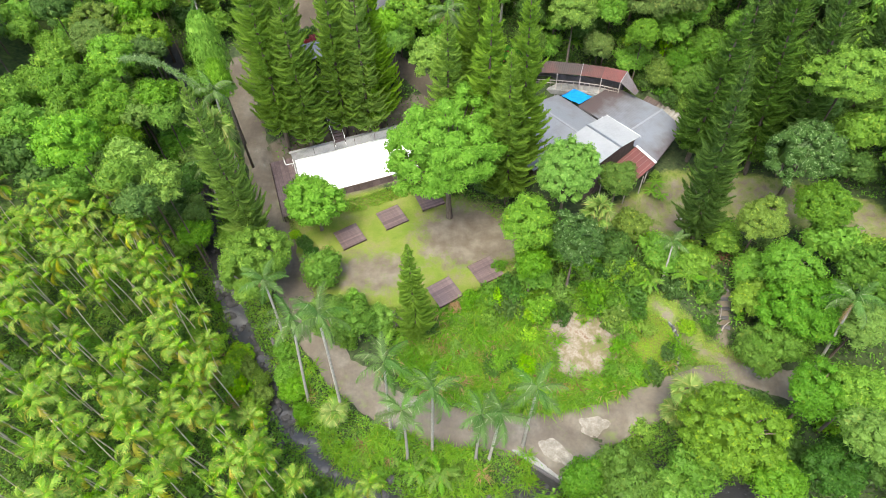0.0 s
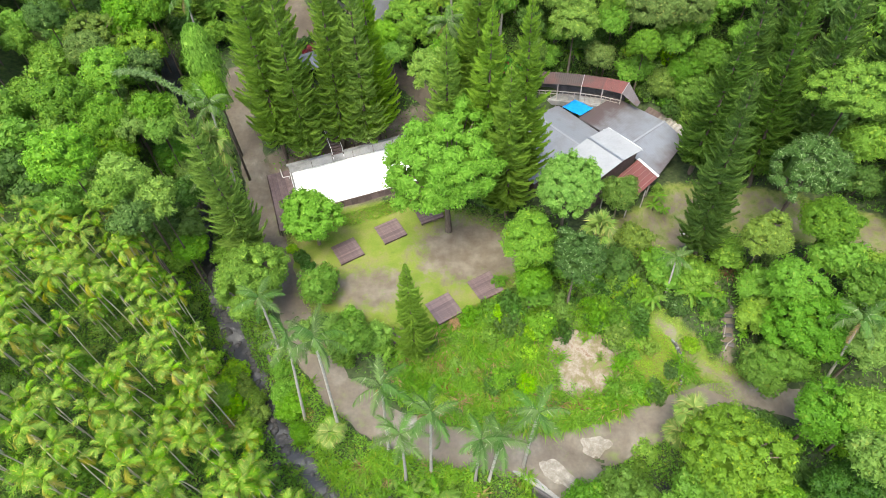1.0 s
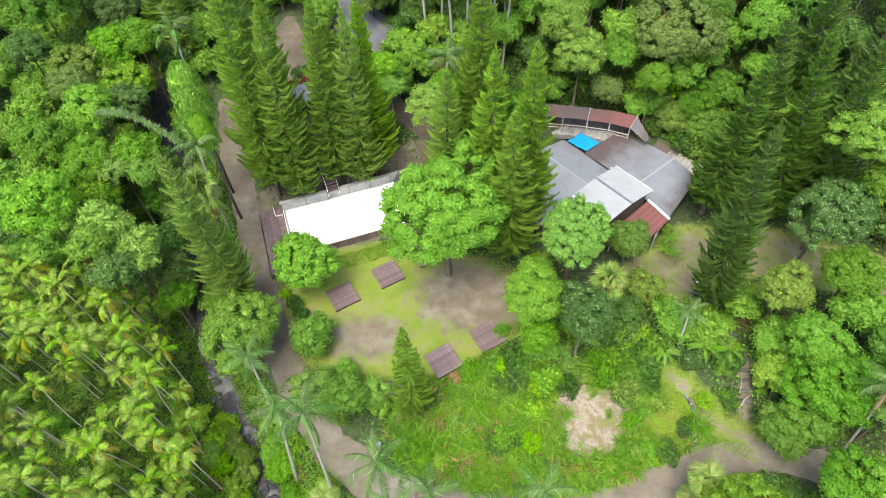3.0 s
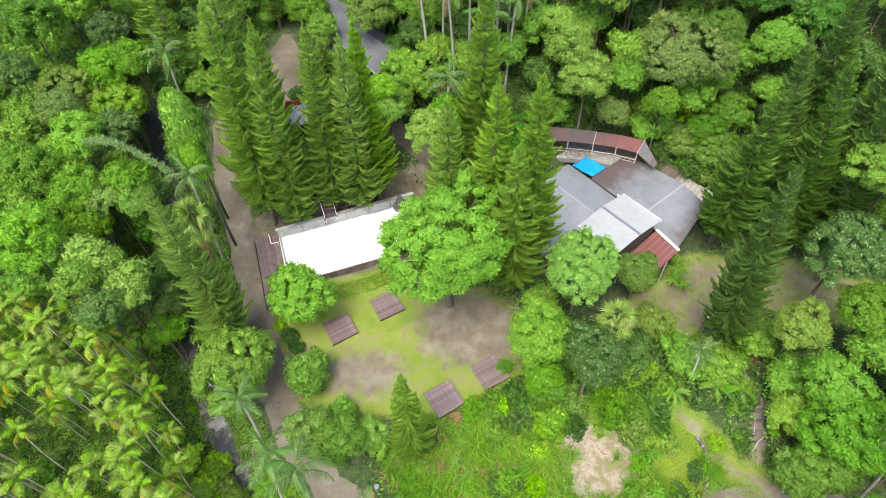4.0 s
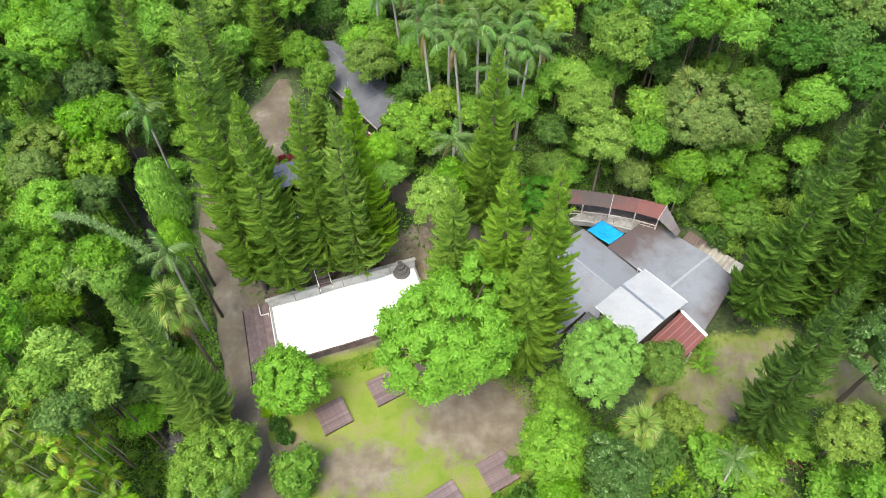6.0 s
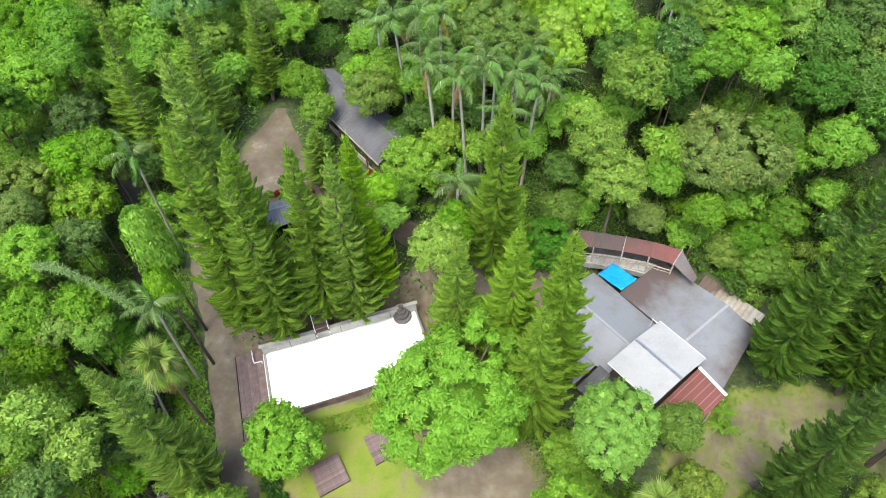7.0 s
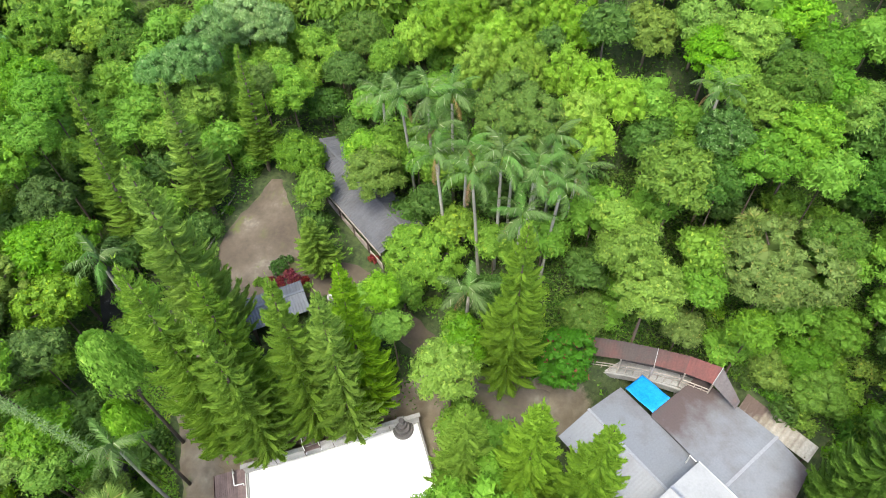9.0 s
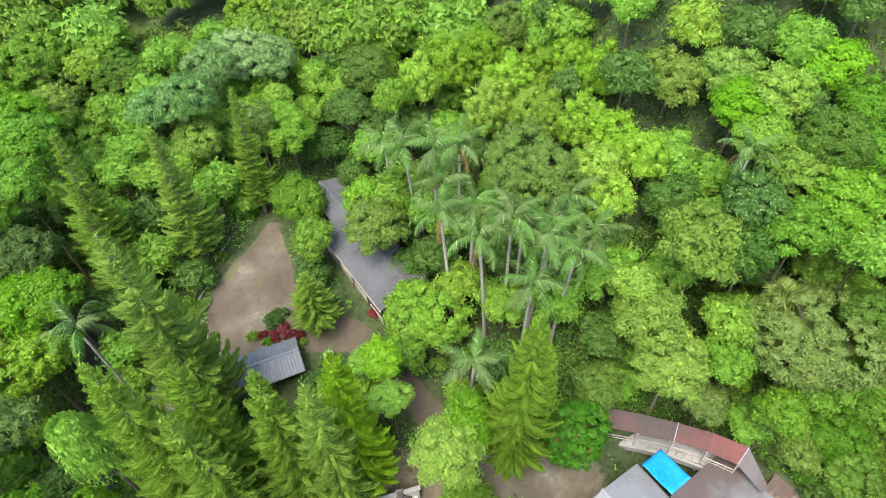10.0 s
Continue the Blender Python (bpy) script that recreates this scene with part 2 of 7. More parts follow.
def water_material():
    mat, nt, b = shader("stream_water", 0.3)
    n = grain(nt, 1.1, 5, stretch=(1, 1, 1))
    foam = ramp(nt, grain(nt, 1.5, 8, rough=0.75), [(0.60, (0, 0, 0)), (0.69, (1, 1, 1))])
    c = mix(nt, foam, (0.028, 0.027, 0.026), (0.15, 0.155, 0.16))
    nt.links.new(c, b.inputs["Base Color"])
    bump(nt, b, n, 0.6, 0.15)
    return mat


M["road"], M["ground"], M["water"] = road_material(), ground_material(), water_material()

# ---- helpers for meshes ----
def mesh_of(name, verts, faces, materials, smooth=False, mat_index=None):
    me = bpy.data.meshes.new(name)
    me.from_pydata([tuple(map(float, v)) for v in verts], [], [tuple(map(int, f)) for f in faces])
    for m in materials if isinstance(materials, (list, tuple)) else [materials]:
        me.materials.append(m)
    if smooth:
        me.polygons.foreach_set("use_smooth", [True] * len(me.polygons))
    if mat_index is not None:
        me.polygons.foreach_set("material_index", np.asarray(mat_index, dtype=np.int32))
    me.update()
    return me


def loose_mesh(name, q, material):
    """A mesh of loose faces from an array (n, corners, 3)."""
    n, k = q.shape[:2]
    me = bpy.data.meshes.new(name)
    me.vertices.add(k * n)
    me.vertices.foreach_set("co", np.asarray(q, dtype=np.float32).ravel())
    me.loops.add(k * n)
    me.loops.foreach_set("vertex_index", np.arange(k * n, dtype=np.int32))
    me.polygons.add(n)
    me.polygons.foreach_set("loop_start", np.arange(0, k * n, k, dtype=np.int32))
    me.materials.append(material)
    me.update(calc_edges=True)
    return me


def part(name, bm, material, parent, label=""):
    """A bmesh, or finished mesh data, linked as one mesh object under a thing or a part."""
    if isinstance(bm, bmesh.types.BMesh):
        me = bpy.data.meshes.new(name)
        bm.to_mesh(me)
        bm.free()
        me.materials.append(material)
    else:
        me = bm
    ob = new(name, me)
    ob.parent = parent
    return tagged(ob, label) if label else ob


def thing(name, label, category, m=None, group="", kind=""):
    ob = new(name)
    if m is not None:
        ob.matrix_basis = m
    return tagged(ob, label, category, group, kind)


def box_bm(size, at=(0, 0, 0), bevel=0.0, turn=None, bm=None):
    bm = bm or bmesh.new()
    m = Matrix.Translation(at) @ (turn.to_4x4() if turn is not None else Matrix.Identity(4)) @ Matrix.Diagonal((*size, 1))
    made = bmesh.ops.create_cube(bm, size=1.0, matrix=m)
    if bevel:
        es = {e for v in made["verts"] for e in v.link_edges}
        bmesh.ops.bevel(bm, geom=list(es), offset=bevel, segments=1, affect="EDGES")
    return bm


def beam_bm(a, b, w, h, bm=None, bevel=0.0):
    """A straight squared timber from a to b."""
    a, b = Vector(a), Vector(b)
    d = b - a
    turn = d.to_track_quat("X", "Z").to_matrix()
    return box_bm((d.length, w, h), (a + b) / 2, bevel, turn, bm)


def tube(path, radii, sides=8):
    """Verts and faces of a closed tube along a path."""
    verts, faces = [], []
    path = [Vector(p) for p in path]
    for i, p in enumerate(path):
        d = (path[min(i + 1, len(path) - 1)] - path[max(i - 1, 0)]).normalized()
        q = d.to_track_quat("Z", "Y")
        for k in range(sides):
            a = 2 * math.pi * k / sides
            verts.append(p + q @ Vector((math.cos(a) * radii[i], math.sin(a) * radii[i], 0)))
    for i in range(len(path) - 1):
        for k in range(sides):
            k2 = (k + 1) % sides
            faces.append((i * sides + k, i * sides + k2, (i + 1) * sides + k2, (i + 1) * sides + k))
    faces.append(tuple(reversed(range(sides))))
    faces.append(tuple(range((len(path) - 1) * sides, len(path) * sides)))
    return verts, faces


def tube_mesh(name, path, radii, material, sides=8):
    return mesh_of(name, *tube(path, radii, sides), material, True)


# ---- the lie of the land ----
def sstep(a, b, v):
    """0 below a, 1 above b, smooth between."""
    u = np.clip((v - a) / (b - a), 0.0, 1.0)
    return u * u * (3 - 2 * u)


def line_dist(pts, x, y):
    """Distance of (x, y) from a polyline, and how far along it the nearest place lies (0 to 1)."""
    best, along = np.full(np.shape(x), 1e9), np.zeros(np.shape(x))
    n = len(pts) - 1
    for i in range(n):
        (ax, ay), (bx, by) = pts[i][:2], pts[i + 1][:2]
        dx, dy = bx - ax, by - ay
        u = np.clip(((x - ax) * dx + (y - ay) * dy) / (dx * dx + dy * dy), 0, 1)
        d = np.hypot(x - ax - u * dx, y - ay - u * dy)
        along = np.where(d < best, (i + u) / n, along)
        best = np.minimum(best, d)
    return best, along


RIVER = [(-52, 92), (-44, 76), (-39, 62), (-35, 51), (-30, 41.5), (-25.5, 34), (-21, 28), (-14, 21.5), (-6, 18.5), (2, 18.6), (8, 20.4), (14, 22.6), (20.5, 23.4), (27, 21.2), (36, 19.4), (60, 14)]


def land(x, y):
    """Height of the natural ground."""
    x, y = np.asarray(x, float), np.asarray(y, float)
    z = np.interp(y, [-60, 10, 24, 33, 37, 42, 57, 63, 74, 90, 105, 140, 220], [-6, -6, -5.2, -4.4, -2.9, 0, 0, 1.8, 4.9, 8.8, 11.5, 15, 30])
    # the hill of the palm grove, over the far bank of the stream
    d, _ = line_dist(RIVER, x, y)
    rx = np.interp(y, [14, 20, 28, 34, 41, 51, 62, 76, 92], [-8, -14, -21, -25.5, -30, -35, -39, -44, -52])
    far = np.clip(rx - 3 - x, 0, 200)
    z = z * (1 - sstep(0, 14, far)) + sstep(0, 14, far) * (-3.5 + 0.1 * (y - 30)) + 0.42 * np.clip(far, 0, 60)
    # the wooded slope behind the house, and the bank over the east side
    z = z + 0.55 * np.clip(y - 82 + 0.12 * (x - 18), 0, 70) * sstep(-4, 14, x)
    z = z + 0.16 * np.clip(x - 38, 0, 80) + 0.10 * np.clip(-y + 4, 0, 80)
    # the bed of the stream
    bed = np.interp(y, [10, 20, 34, 41, 51, 76, 92], [-8.2, -7.8, -6.6, -5.7, -2.4, 2.2, 5.0])
    k = 1 - sstep(1.3, 5.5, d)
    return z * (1 - k) + np.minimum(bed, z) * k


# the house's axes: A runs south-east, B north-east
HOUSE_O, HOUSE_A, HOUSE_B = np.array((18.5, 61.4)), np.array((0.645, -0.764)), np.array((0.764, 0.645))
FRONT_ROAD = [(60, 28), (48, 30), (39.6, 31.8), (34.4, 33.6), (29.5, 32.6), (23.2, 31.1), (16.9, 28.0), (11.0, 26.6), (5.1, 26.6), (-1.4, 27.0), (-8.1, 28.6), (-12.4, 31.2), (-15.6, 34.2),
              (-19.3, 38.4), (-22.2, 43.0), (-24.4, 48.5), (-27.0, 55.5), (-29.4, 62.2), (-32.0, 68.5), (-35, 76), (-36, 84)]
BRIDGE_ROAD = [(7.5, 27.6), (10.5, 25.2), (14.0, 22.8), (19.5, 19.0), (27, 13), (38, 4), (50, -8)]
LANE = [(-24, 86.6), (-17.0, 87.3), (-11.9, 83.2), (-8.1, 79.8), (-4.0, 76.0), (2.6, 73.0), (6.0, 72.0)]
PARKING = [(-28.2, 85.5), (-28.8, 88.5), (-29.6, 92.9), (-29.3, 96.8), (-29.3, 101.5)]
DRIVE = [(22.8, 52.4), (26.0, 54.8), (29.5, 57.6), (36.0, 59.0), (43.5, 56.5), (52, 52)]
GRASS_PATH = [(32.5, 34.6), (28.8, 36.0), (26.8, 38.3), (23.6, 41.2)]
STONE_PATH = [(31.4, 37.5), (32.0, 42.0), (31.0, 47.0), (29.8, 50.6), (28.0, 54.0)]


def house_box(x, y):
    p = np.stack([np.asarray(x, float) - HOUSE_O[0], np.asarray(y, float) - HOUSE_O[1]], -1)
    a, b = p @ HOUSE_A, p @ HOUSE_B
    da = np.maximum(np.maximum(-13.5 - a, a - 6.5), 0)
    db = np.maximum(np.maximum(-8 - b, b - 13.5), 0)
    return np.hypot(da, db)


def pool_box(x, y):
    """Distance outside the pool terrace."""
    c, s = math.cos(radians(20.4)), math.sin(radians(20.4))
    dx, dy = np.asarray(x, float) + 15.6, np.asarray(y, float) - 64.3
    a, b = c * dx + s * dy, -s * dx + c * dy
    return np.hypot(np.maximum(np.abs(a) - 11.5, 0), np.maximum(np.abs(b) - 5.0, 0))


def height(x, y):
    """Height of the ground with its terraces and road beds."""
    z = land(x, y)
    k = 1 - sstep(0.0, 3.5, house_box(x, y))
    z = z * (1 - k) + 2.5 * k
    k = 1 - sstep(0.3, 2.5, pool_box(x, y))
    z = z * (1 - k) + 0.9 * k
    k = 1 - sstep(2.7, 3.6, line_dist([(8.0, 27.2), (10.5, 25.2), (14.0, 22.8), (19.5, 19.0)], x, y)[0])
    return z * (1 - k) - 5.1 * k + 0.10 * np.sin(0.9 * x + 0.4 * y) * np.sin(0.7 * y - 0.3 * x)


def lawn_zone(x, y):
    """1 on the lawn of the camp ground, falling to 0 over its edge."""
    d = np.hypot((x + 8.5) / 17.5, (y - 50.0) / 10.5)
    return 1 - sstep(0.8, 1.15, d)


def garden_zone(x, y):
    d = np.hypot((x - 10.0) / 18.5, (y - 35.5) / 7.5)
    return 1 - sstep(0.8, 1.1, d)


def earth_spots(x, y):
    """Worn earth on the lawn: round the big tree and by the west side."""
    e = 1 - sstep(0.35, 1.35, np.hypot((x - 1.0) / 8.5, (y - 52.0) / 6.5))
    e = np.maximum(e, 0.85 * (1 - sstep(0.2, 1.4, np.hypot((x + 12.0) / 6.5, (y - 45.8) / 4.2))))
    return np.maximum(e, 0.95 * (1 - sstep(0.3, 1.2, np.hypot((x + 20) / 5.5, (y - 46) / 4.0))))


def clear_of(x, y):
    """How far from every road, building and open place a plant stands, in metres (0 or less: it would stand in one)."""
    d = line_dist(FRONT_ROAD, x, y)[0] - 2.6
    for line, half in ((BRIDGE_ROAD, 2.6), (LANE, 2.2), (PARKING, 2.6), (PARKING[:3], 4.9), (DRIVE, 3.8), (STONE_PATH, 0.35), (GRASS_PATH, 1.8), (RIVER, 1.3)):
        d = np.minimum(d, line_dist(line, x, y)[0] - half)
    d = np.minimum(d, house_box(x, y) - 0.8)
    d = np.minimum(d, pool_box(x, y) - 0.8)
    d = np.minimum(d, np.hypot((x + 8.5) / 16.0, (y - 50.0) / 9.5) * 9.5 - 9.5)
    d = np.minimum(d, np.hypot((x - 12.2), (y - 25.0)) - 5.0)
    d = np.minimum(d, np.hypot((x + 24.6), (y - 82.2)) - 4.6)
    d = np.minimum(d, line_dist([(-23, 104), (-18, 97), (-12.5, 89)], x, y)[0] - 3.0)
    d = np.minimum(d, line_dist([(-22.3, 76), (-18.4, 67.2)], x, y)[0] - 1.6)
    d = np.minimum(d, line_dist([(11, 78.4), (18, 77.6), (24.5, 75.3), (33, 69.5)], x, y)[0] - 2.0)
    return d


def build_ground():
    def axis(lo, hi, fine):
        mid = np.arange(lo, hi + fine, fine)
        out = np.array([4, 9, 16, 26, 40, 60, 90, 140, 220, 340, 520, 800, 1400, 2400])
        return np.concatenate([lo - out[::-1], mid, mid[-1] + out])
    xs, ys = axis(-62, 62, 0.62), axis(6, 112, 0.62)
    X, Y = np.meshgrid(xs, ys)
    Z = height(np.clip(X, -130, 130), np.clip(Y, -90, 190))
    verts = np.stack([X.ravel(), Y.ravel(), Z.ravel()], 1)
    nx, ny = len(xs), len(ys)
    i = (np.arange(ny - 1)[:, None] * nx + np.arange(nx - 1)[None, :]).ravel()
    faces = np.stack([i, i + 1, i + nx + 1, i + nx], 1)
    me = bpy.data.meshes.new("ground")
    me.vertices.add(len(verts))
    me.vertices.foreach_set("co", verts.astype(np.float32).ravel())
    me.loops.add(4 * len(faces))
    me.loops.foreach_set("vertex_index", faces.astype(np.int32).ravel())
    me.polygons.add(len(faces))
    me.polygons.foreach_set("loop_start", np.arange(0, 4 * len(faces), 4, dtype=np.int32))
    me.polygons.foreach_set("use_smooth", [True] * len(faces))
    me.update(calc_edges=True)
    x, y = X.ravel(), Y.ravel()
    lawn = lawn_zone(x, y)
    strip = 1 - sstep(0.6, 1.0, np.hypot((x + 13.5) / 9, (y - 57.0) / 3.2))
    lawn = np.maximum(lawn, strip)
    lawn = np.maximum(lawn, 0.85 * (1 - sstep(0.8, 2.6, line_dist(GRASS_PATH, x, y)[0])))
    lawn = np.maximum(lawn, 0.8 * (1 - sstep(3.0, 5.0, line_dist(DRIVE, x, y)[0])))
    lawn = np.maximum(lawn, 1 - sstep(0.6, 1.15, np.hypot((x - 22.8) / 2.9, (y - 36.9) / 3.4)))
    dirt = np.maximum(earth_spots(x, y), 0.55 * (1 - sstep(2.4, 4.4, line_dist(DRIVE, x, y)[0])))
    dirt = np.maximum(dirt, 0.6 * (1 - sstep(0.2, 1.4, line_dist(GRASS_PATH, x, y)[0])))
    dirt = np.maximum(dirt, 1 - sstep(0.7, 1.0, np.hypot((x - 5) / 7.5, (y - 73.5) / 3.5)))
    dirt = np.maximum(dirt, 1 - sstep(0.2, 2.5, pool_box(x, y - 1.8)))
    dirt = np.maximum(dirt, 0.9 * (1 - sstep(0.5, 1.1, line_dist(STONE_PATH, x, y)[0])))
    clay = 1 - sstep(0.6, 1.2, np.maximum(np.abs(x - 14.9 + 0.15 * (y - 37)) / 4.9, np.abs(y - 36.6) / 4.6))
    clay = np.maximum(clay, 0.8 * (1 - sstep(0.5, 1.0, np.hypot((x + 33.5) / 3.5, (y - 80) / 7))))
    scrub = np.maximum(garden_zone(x, y), 0.62 * (1 - sstep(-40, -28, x + 0.25 * (y - 40))))
    for name, values in (("lawn", lawn), ("dirt", dirt), ("clay", clay), ("scrub", scrub)):
        at = me.attributes.new(name, "FLOAT", "POINT")
        at.data.foreach_set("value", values.astype(np.float32))
    me.materials.append(M["ground"])
    tagged(new("ground", me), "sloping valley ground with lawn, leaf litter and worn earth", "ground", kind="structure")


def ribbon(name, line, half, material, lift, label, category, seed, wobble=0.5, end_soft=True):
    """A strip draped over the ground along a line, with ragged edges."""
    rng = np.random.default_rng(seed)
    pts = np.array(line, float)
    seg = np.hypot(*np.diff(pts, axis=0).T)
    t = np.concatenate([[0], np.cumsum(seg)])
    n = max(8, int(t[-1] / 0.7))
    s = np.linspace(0, t[-1], n)
    # rounded course
    cx, cy = np.interp(s, t, pts[:, 0]), np.interp(s, t, pts[:, 1])
    k = np.ones(7) / 7
    pad = lambda a: np.convolve(np.concatenate([[2 * a[0] - a[i] for i in (3, 2, 1)], a, [2 * a[-1] - a[-i] for i in (2, 3, 4)]]), k, "valid")
    cx, cy = pad(cx), pad(cy)
    dx, dy = np.gradient(cx), np.gradient(cy)
    ln = np.hypot(dx, dy)
    px, py = -dy / ln, dx / ln
    half = np.interp(s / t[-1], np.linspace(0, 1, len(half)), half) if isinstance(half, (list, tuple)) else np.full(n, half)
    rag = lambda: np.convolve(rng.normal(0, wobble, n + 4), np.ones(5) / 5, "valid")
    left, right = half + rag(), half + rag()
    cols = np.linspace(-1, 1, 11)
    verts, edge = [], []
    for c in cols:
        w = np.where(c < 0, left, right) * c
        x, y = cx + px * w, cy + py * w
        z = height(x, y) + lift - 0.06 * (abs(c) > 0.97) + 0.03 * (1 - c * c)
        verts.append(np.stack([x, y, z], 1))
        edge.append(np.full(n, min(1.0, max(0.0, abs(c) - 0.3) * 2.0 + 0.35 * (abs(c) < 0.15))))
    verts = np.stack(verts, 1).reshape(-1, 3)
    m = len(cols)
    faces = [(i * m + j, i * m + j + 1, (i + 1) * m + j + 1, (i + 1) * m + j) for i in range(n - 1) for j in range(m - 1)]
    me = mesh_of(name, verts, [f[::-1] for f in faces], material, True)
    at = me.attributes.new("edge", "FLOAT", "POINT")
    at.data.foreach_set("value", np.stack(edge, 1).ravel().astype(np.float32))
    # darker, browner road surface in two steps towards the north
    at = me.attributes.new("brown_tone", "FLOAT", "POINT")
    at.data.foreach_set("value", (0.55 * sstep(30, 46, verts[:, 1]) + 0.45 * sstep(72, 84, verts[:, 1])).astype(np.float32))
    return tagged(new(name, me), label, category, kind="structure")


build_ground()
ribbon("road", FRONT_ROAD, [1.8, 1.8, 2.0, 2.6, 2.6, 2.0, 2.1, 1.9, 1.8], M["road"], 0.05, "worn grey gravel road, browner beside the camp ground", "road", 3)
ribbon("road", BRIDGE_ROAD, [2.6, 3.0, 2.7, 2.5, 2.5, 2.4], M["road"], 0.085, "pale concrete and gravel road over the stream", "road", 4, 0.15)
ribbon("road", LANE, [2.4, 1.8, 1.8, 2.0, 2.6], M["road"], 0.06, "narrow brown gravel lane behind the pool", "road", 5)
ribbon("road", PARKING, [6.2, 6.4, 4.5, 2.3, 0.9], M["road"], 0.07, "open gravel parking place among conifers", "road", 6)
ribbon("road", [(-35.5, 82), (-33.0, 84.4), (-29, 85.6), (-24, 86.4)], [2.0, 3.2, 3.4, 2.6], M["road"], 0.08, "gravel turning place by the small hut", "road", 7)


def build_stream():
    pts = np.array(RIVER, float)
    seg = np.hypot(*np.diff(pts, axis=0).T)
    t = np.concatenate([[0], np.cumsum(seg)])
    s = np.arange(0, t[-1], 0.6)
    cx, cy = np.interp(s, t, pts[:, 0]), np.interp(s, t, pts[:, 1])
    k = np.ones(9) / 9
    for _ in range(2):
        cx[4:-4], cy[4:-4] = np.convolve(cx, k, "valid"), np.convolve(cy, k, "valid")
    dx, dy = np.gradient(cx), np.gradient(cy)
    ln = np.hypot(dx, dy)
    bed = land(cx, cy)
    verts, m = [], 9
    for c in np.linspace(-1, 1, m):
        w = 1.6 * c
        verts.append(np.stack([cx - dy / ln * w, cy + dx / ln * w, bed + 0.28 + 0.06 * np.sin(3.1 * s + 5 * c) + 0.05 * np.sin(1.3 * s - 3 * c)], 1))
    verts = np.stack(verts, 1).reshape(-1, 3)
    faces = [(i * m + j, (i + 1) * m + j, (i + 1) * m + j + 1, i * m + j + 1) for i in range(len(s) - 1) for j in range(m - 1)]
    tagged(new("stream", mesh_of("stream", verts, faces, M["water"], True)), "shallow dark mountain stream running over rocks", "stream", kind="structure")


build_stream()
# ---- plants: how each kind grows ----
def unit(v):
    return v / np.maximum(np.linalg.norm(v, axis=-1, keepdims=True), 1e-9)


def leaf_tris(P, D, N, length, width, fold=0.12):
    """Leaves as tapering blades: places, axes, normals, sizes."""
    D = unit(D)
    S = unit(np.cross(N, D))
    N = np.cross(D, S)
    L, W = np.asarray(length).reshape(-1, 1), np.asarray(width).reshape(-1, 1)
    root = P - D * L * 0.5 + N * L * fold
    return np.stack([root + S * W * 0.5, root - S * W * 0.5, P + D * L * 0.5 - N * L * fold], 1)


def lump_tris(c, r, rng, rings=3, sides=5):
    """A rough dark inner lump that closes a clump of leaves from within."""
    q = []
    a0 = rng.uniform(0, 6.28)
    th = np.linspace(0.05, math.pi - 0.05, rings + 1)
    jit = rng.uniform(0.75, 1.1, (rings + 1, sides))
    def at(i, k):
        a = a0 + 2 * math.pi * (k % sides) / sides
        rr = r * jit[i, k % sides]
        return c + rr * np.array((math.sin(th[i]) * math.cos(a), math.sin(th[i]) * math.sin(a), 0.85 * math.cos(th[i])))
    for i in range(rings):
        for k in range(sides):
            q.append(np.stack([at(i, k), at(i + 1, k), at(i + 1, k + 1)]))
            q.append(np.stack([at(i, k), at(i + 1, k + 1), at(i, k + 1)]))
    return np.array(q)


def clumpy(rng, R, Rz, clumps, leaves, size, droop=0.2, low=-0.25, spread=(0.5, 0.85), clump=(0.26, 0.42), aspect=0.55, flat=0.85, lumps=True, fine=(3, 5)):
    """Leaves of a broad crown: clumps over a rounded form, its centre at the origin. Returns quads and the clumps' centres."""
    out, centres = [], []
    tries = rng.normal(size=(clumps * 6, 3))
    tries = unit(tries)
    tries = tries[tries[:, 2] > low]
    picked = [unit(np.array((0.1, -0.15, 1.0)))]
    for d in tries:
        if len(picked) == clumps:
            break
        if all((d @ p) < math.cos(1.5 / math.sqrt(clumps)) for p in picked):
            picked.append(d)
    for d in picked:
        rr = rng.uniform(*spread) * (1.0 + 0.12 * rng.normal())
        c = d * np.array((R, R, Rz)) * rr
        cr = R * rng.uniform(*clump)
        n = max(8, int(leaves * (cr / (R * 0.34)) ** 2 / clumps))
        v = unit(rng.normal(size=(n * 2, 3)))
        v = v[(v @ unit(d + np.array((0, 0, 0.5)))) > -0.35][:n]
        n = len(v)
        P = c + v * np.array((cr, cr, cr * flat)) * rng.uniform(0.72, 1.08, (n, 1))
        N = unit(v + np.array((0, 0, 0.35)) + rng.normal(0, 0.3, (n, 3)))
        D = np.cross(N, rng.normal(size=(n, 3))) + np.array((0, 0, -droop))
        L = size * rng.uniform(0.7, 1.35, n)
        out.append(leaf_tris(P, D, N, L, L * aspect))
        if lumps:
            out.append(lump_tris(c, cr * 0.54, rng, *fine))
        centres.append(c)
    v = unit(rng.normal(size=(420 if R > 2 else 60, 3)))
    v = v[v[:, 2] > -0.2]
    n = len(v)
    L = size * rng.uniform(1.0, 1.7, n)
    out.append(leaf_tris(v * np.array((R, R, Rz)) * rng.uniform(0.3, 0.58, (n, 1)), np.cross(v, rng.normal(size=(n, 3))), v + rng.normal(0, 0.5, (n, 3)), L, L * 0.8))
    return np.concatenate(out), np.array(centres)


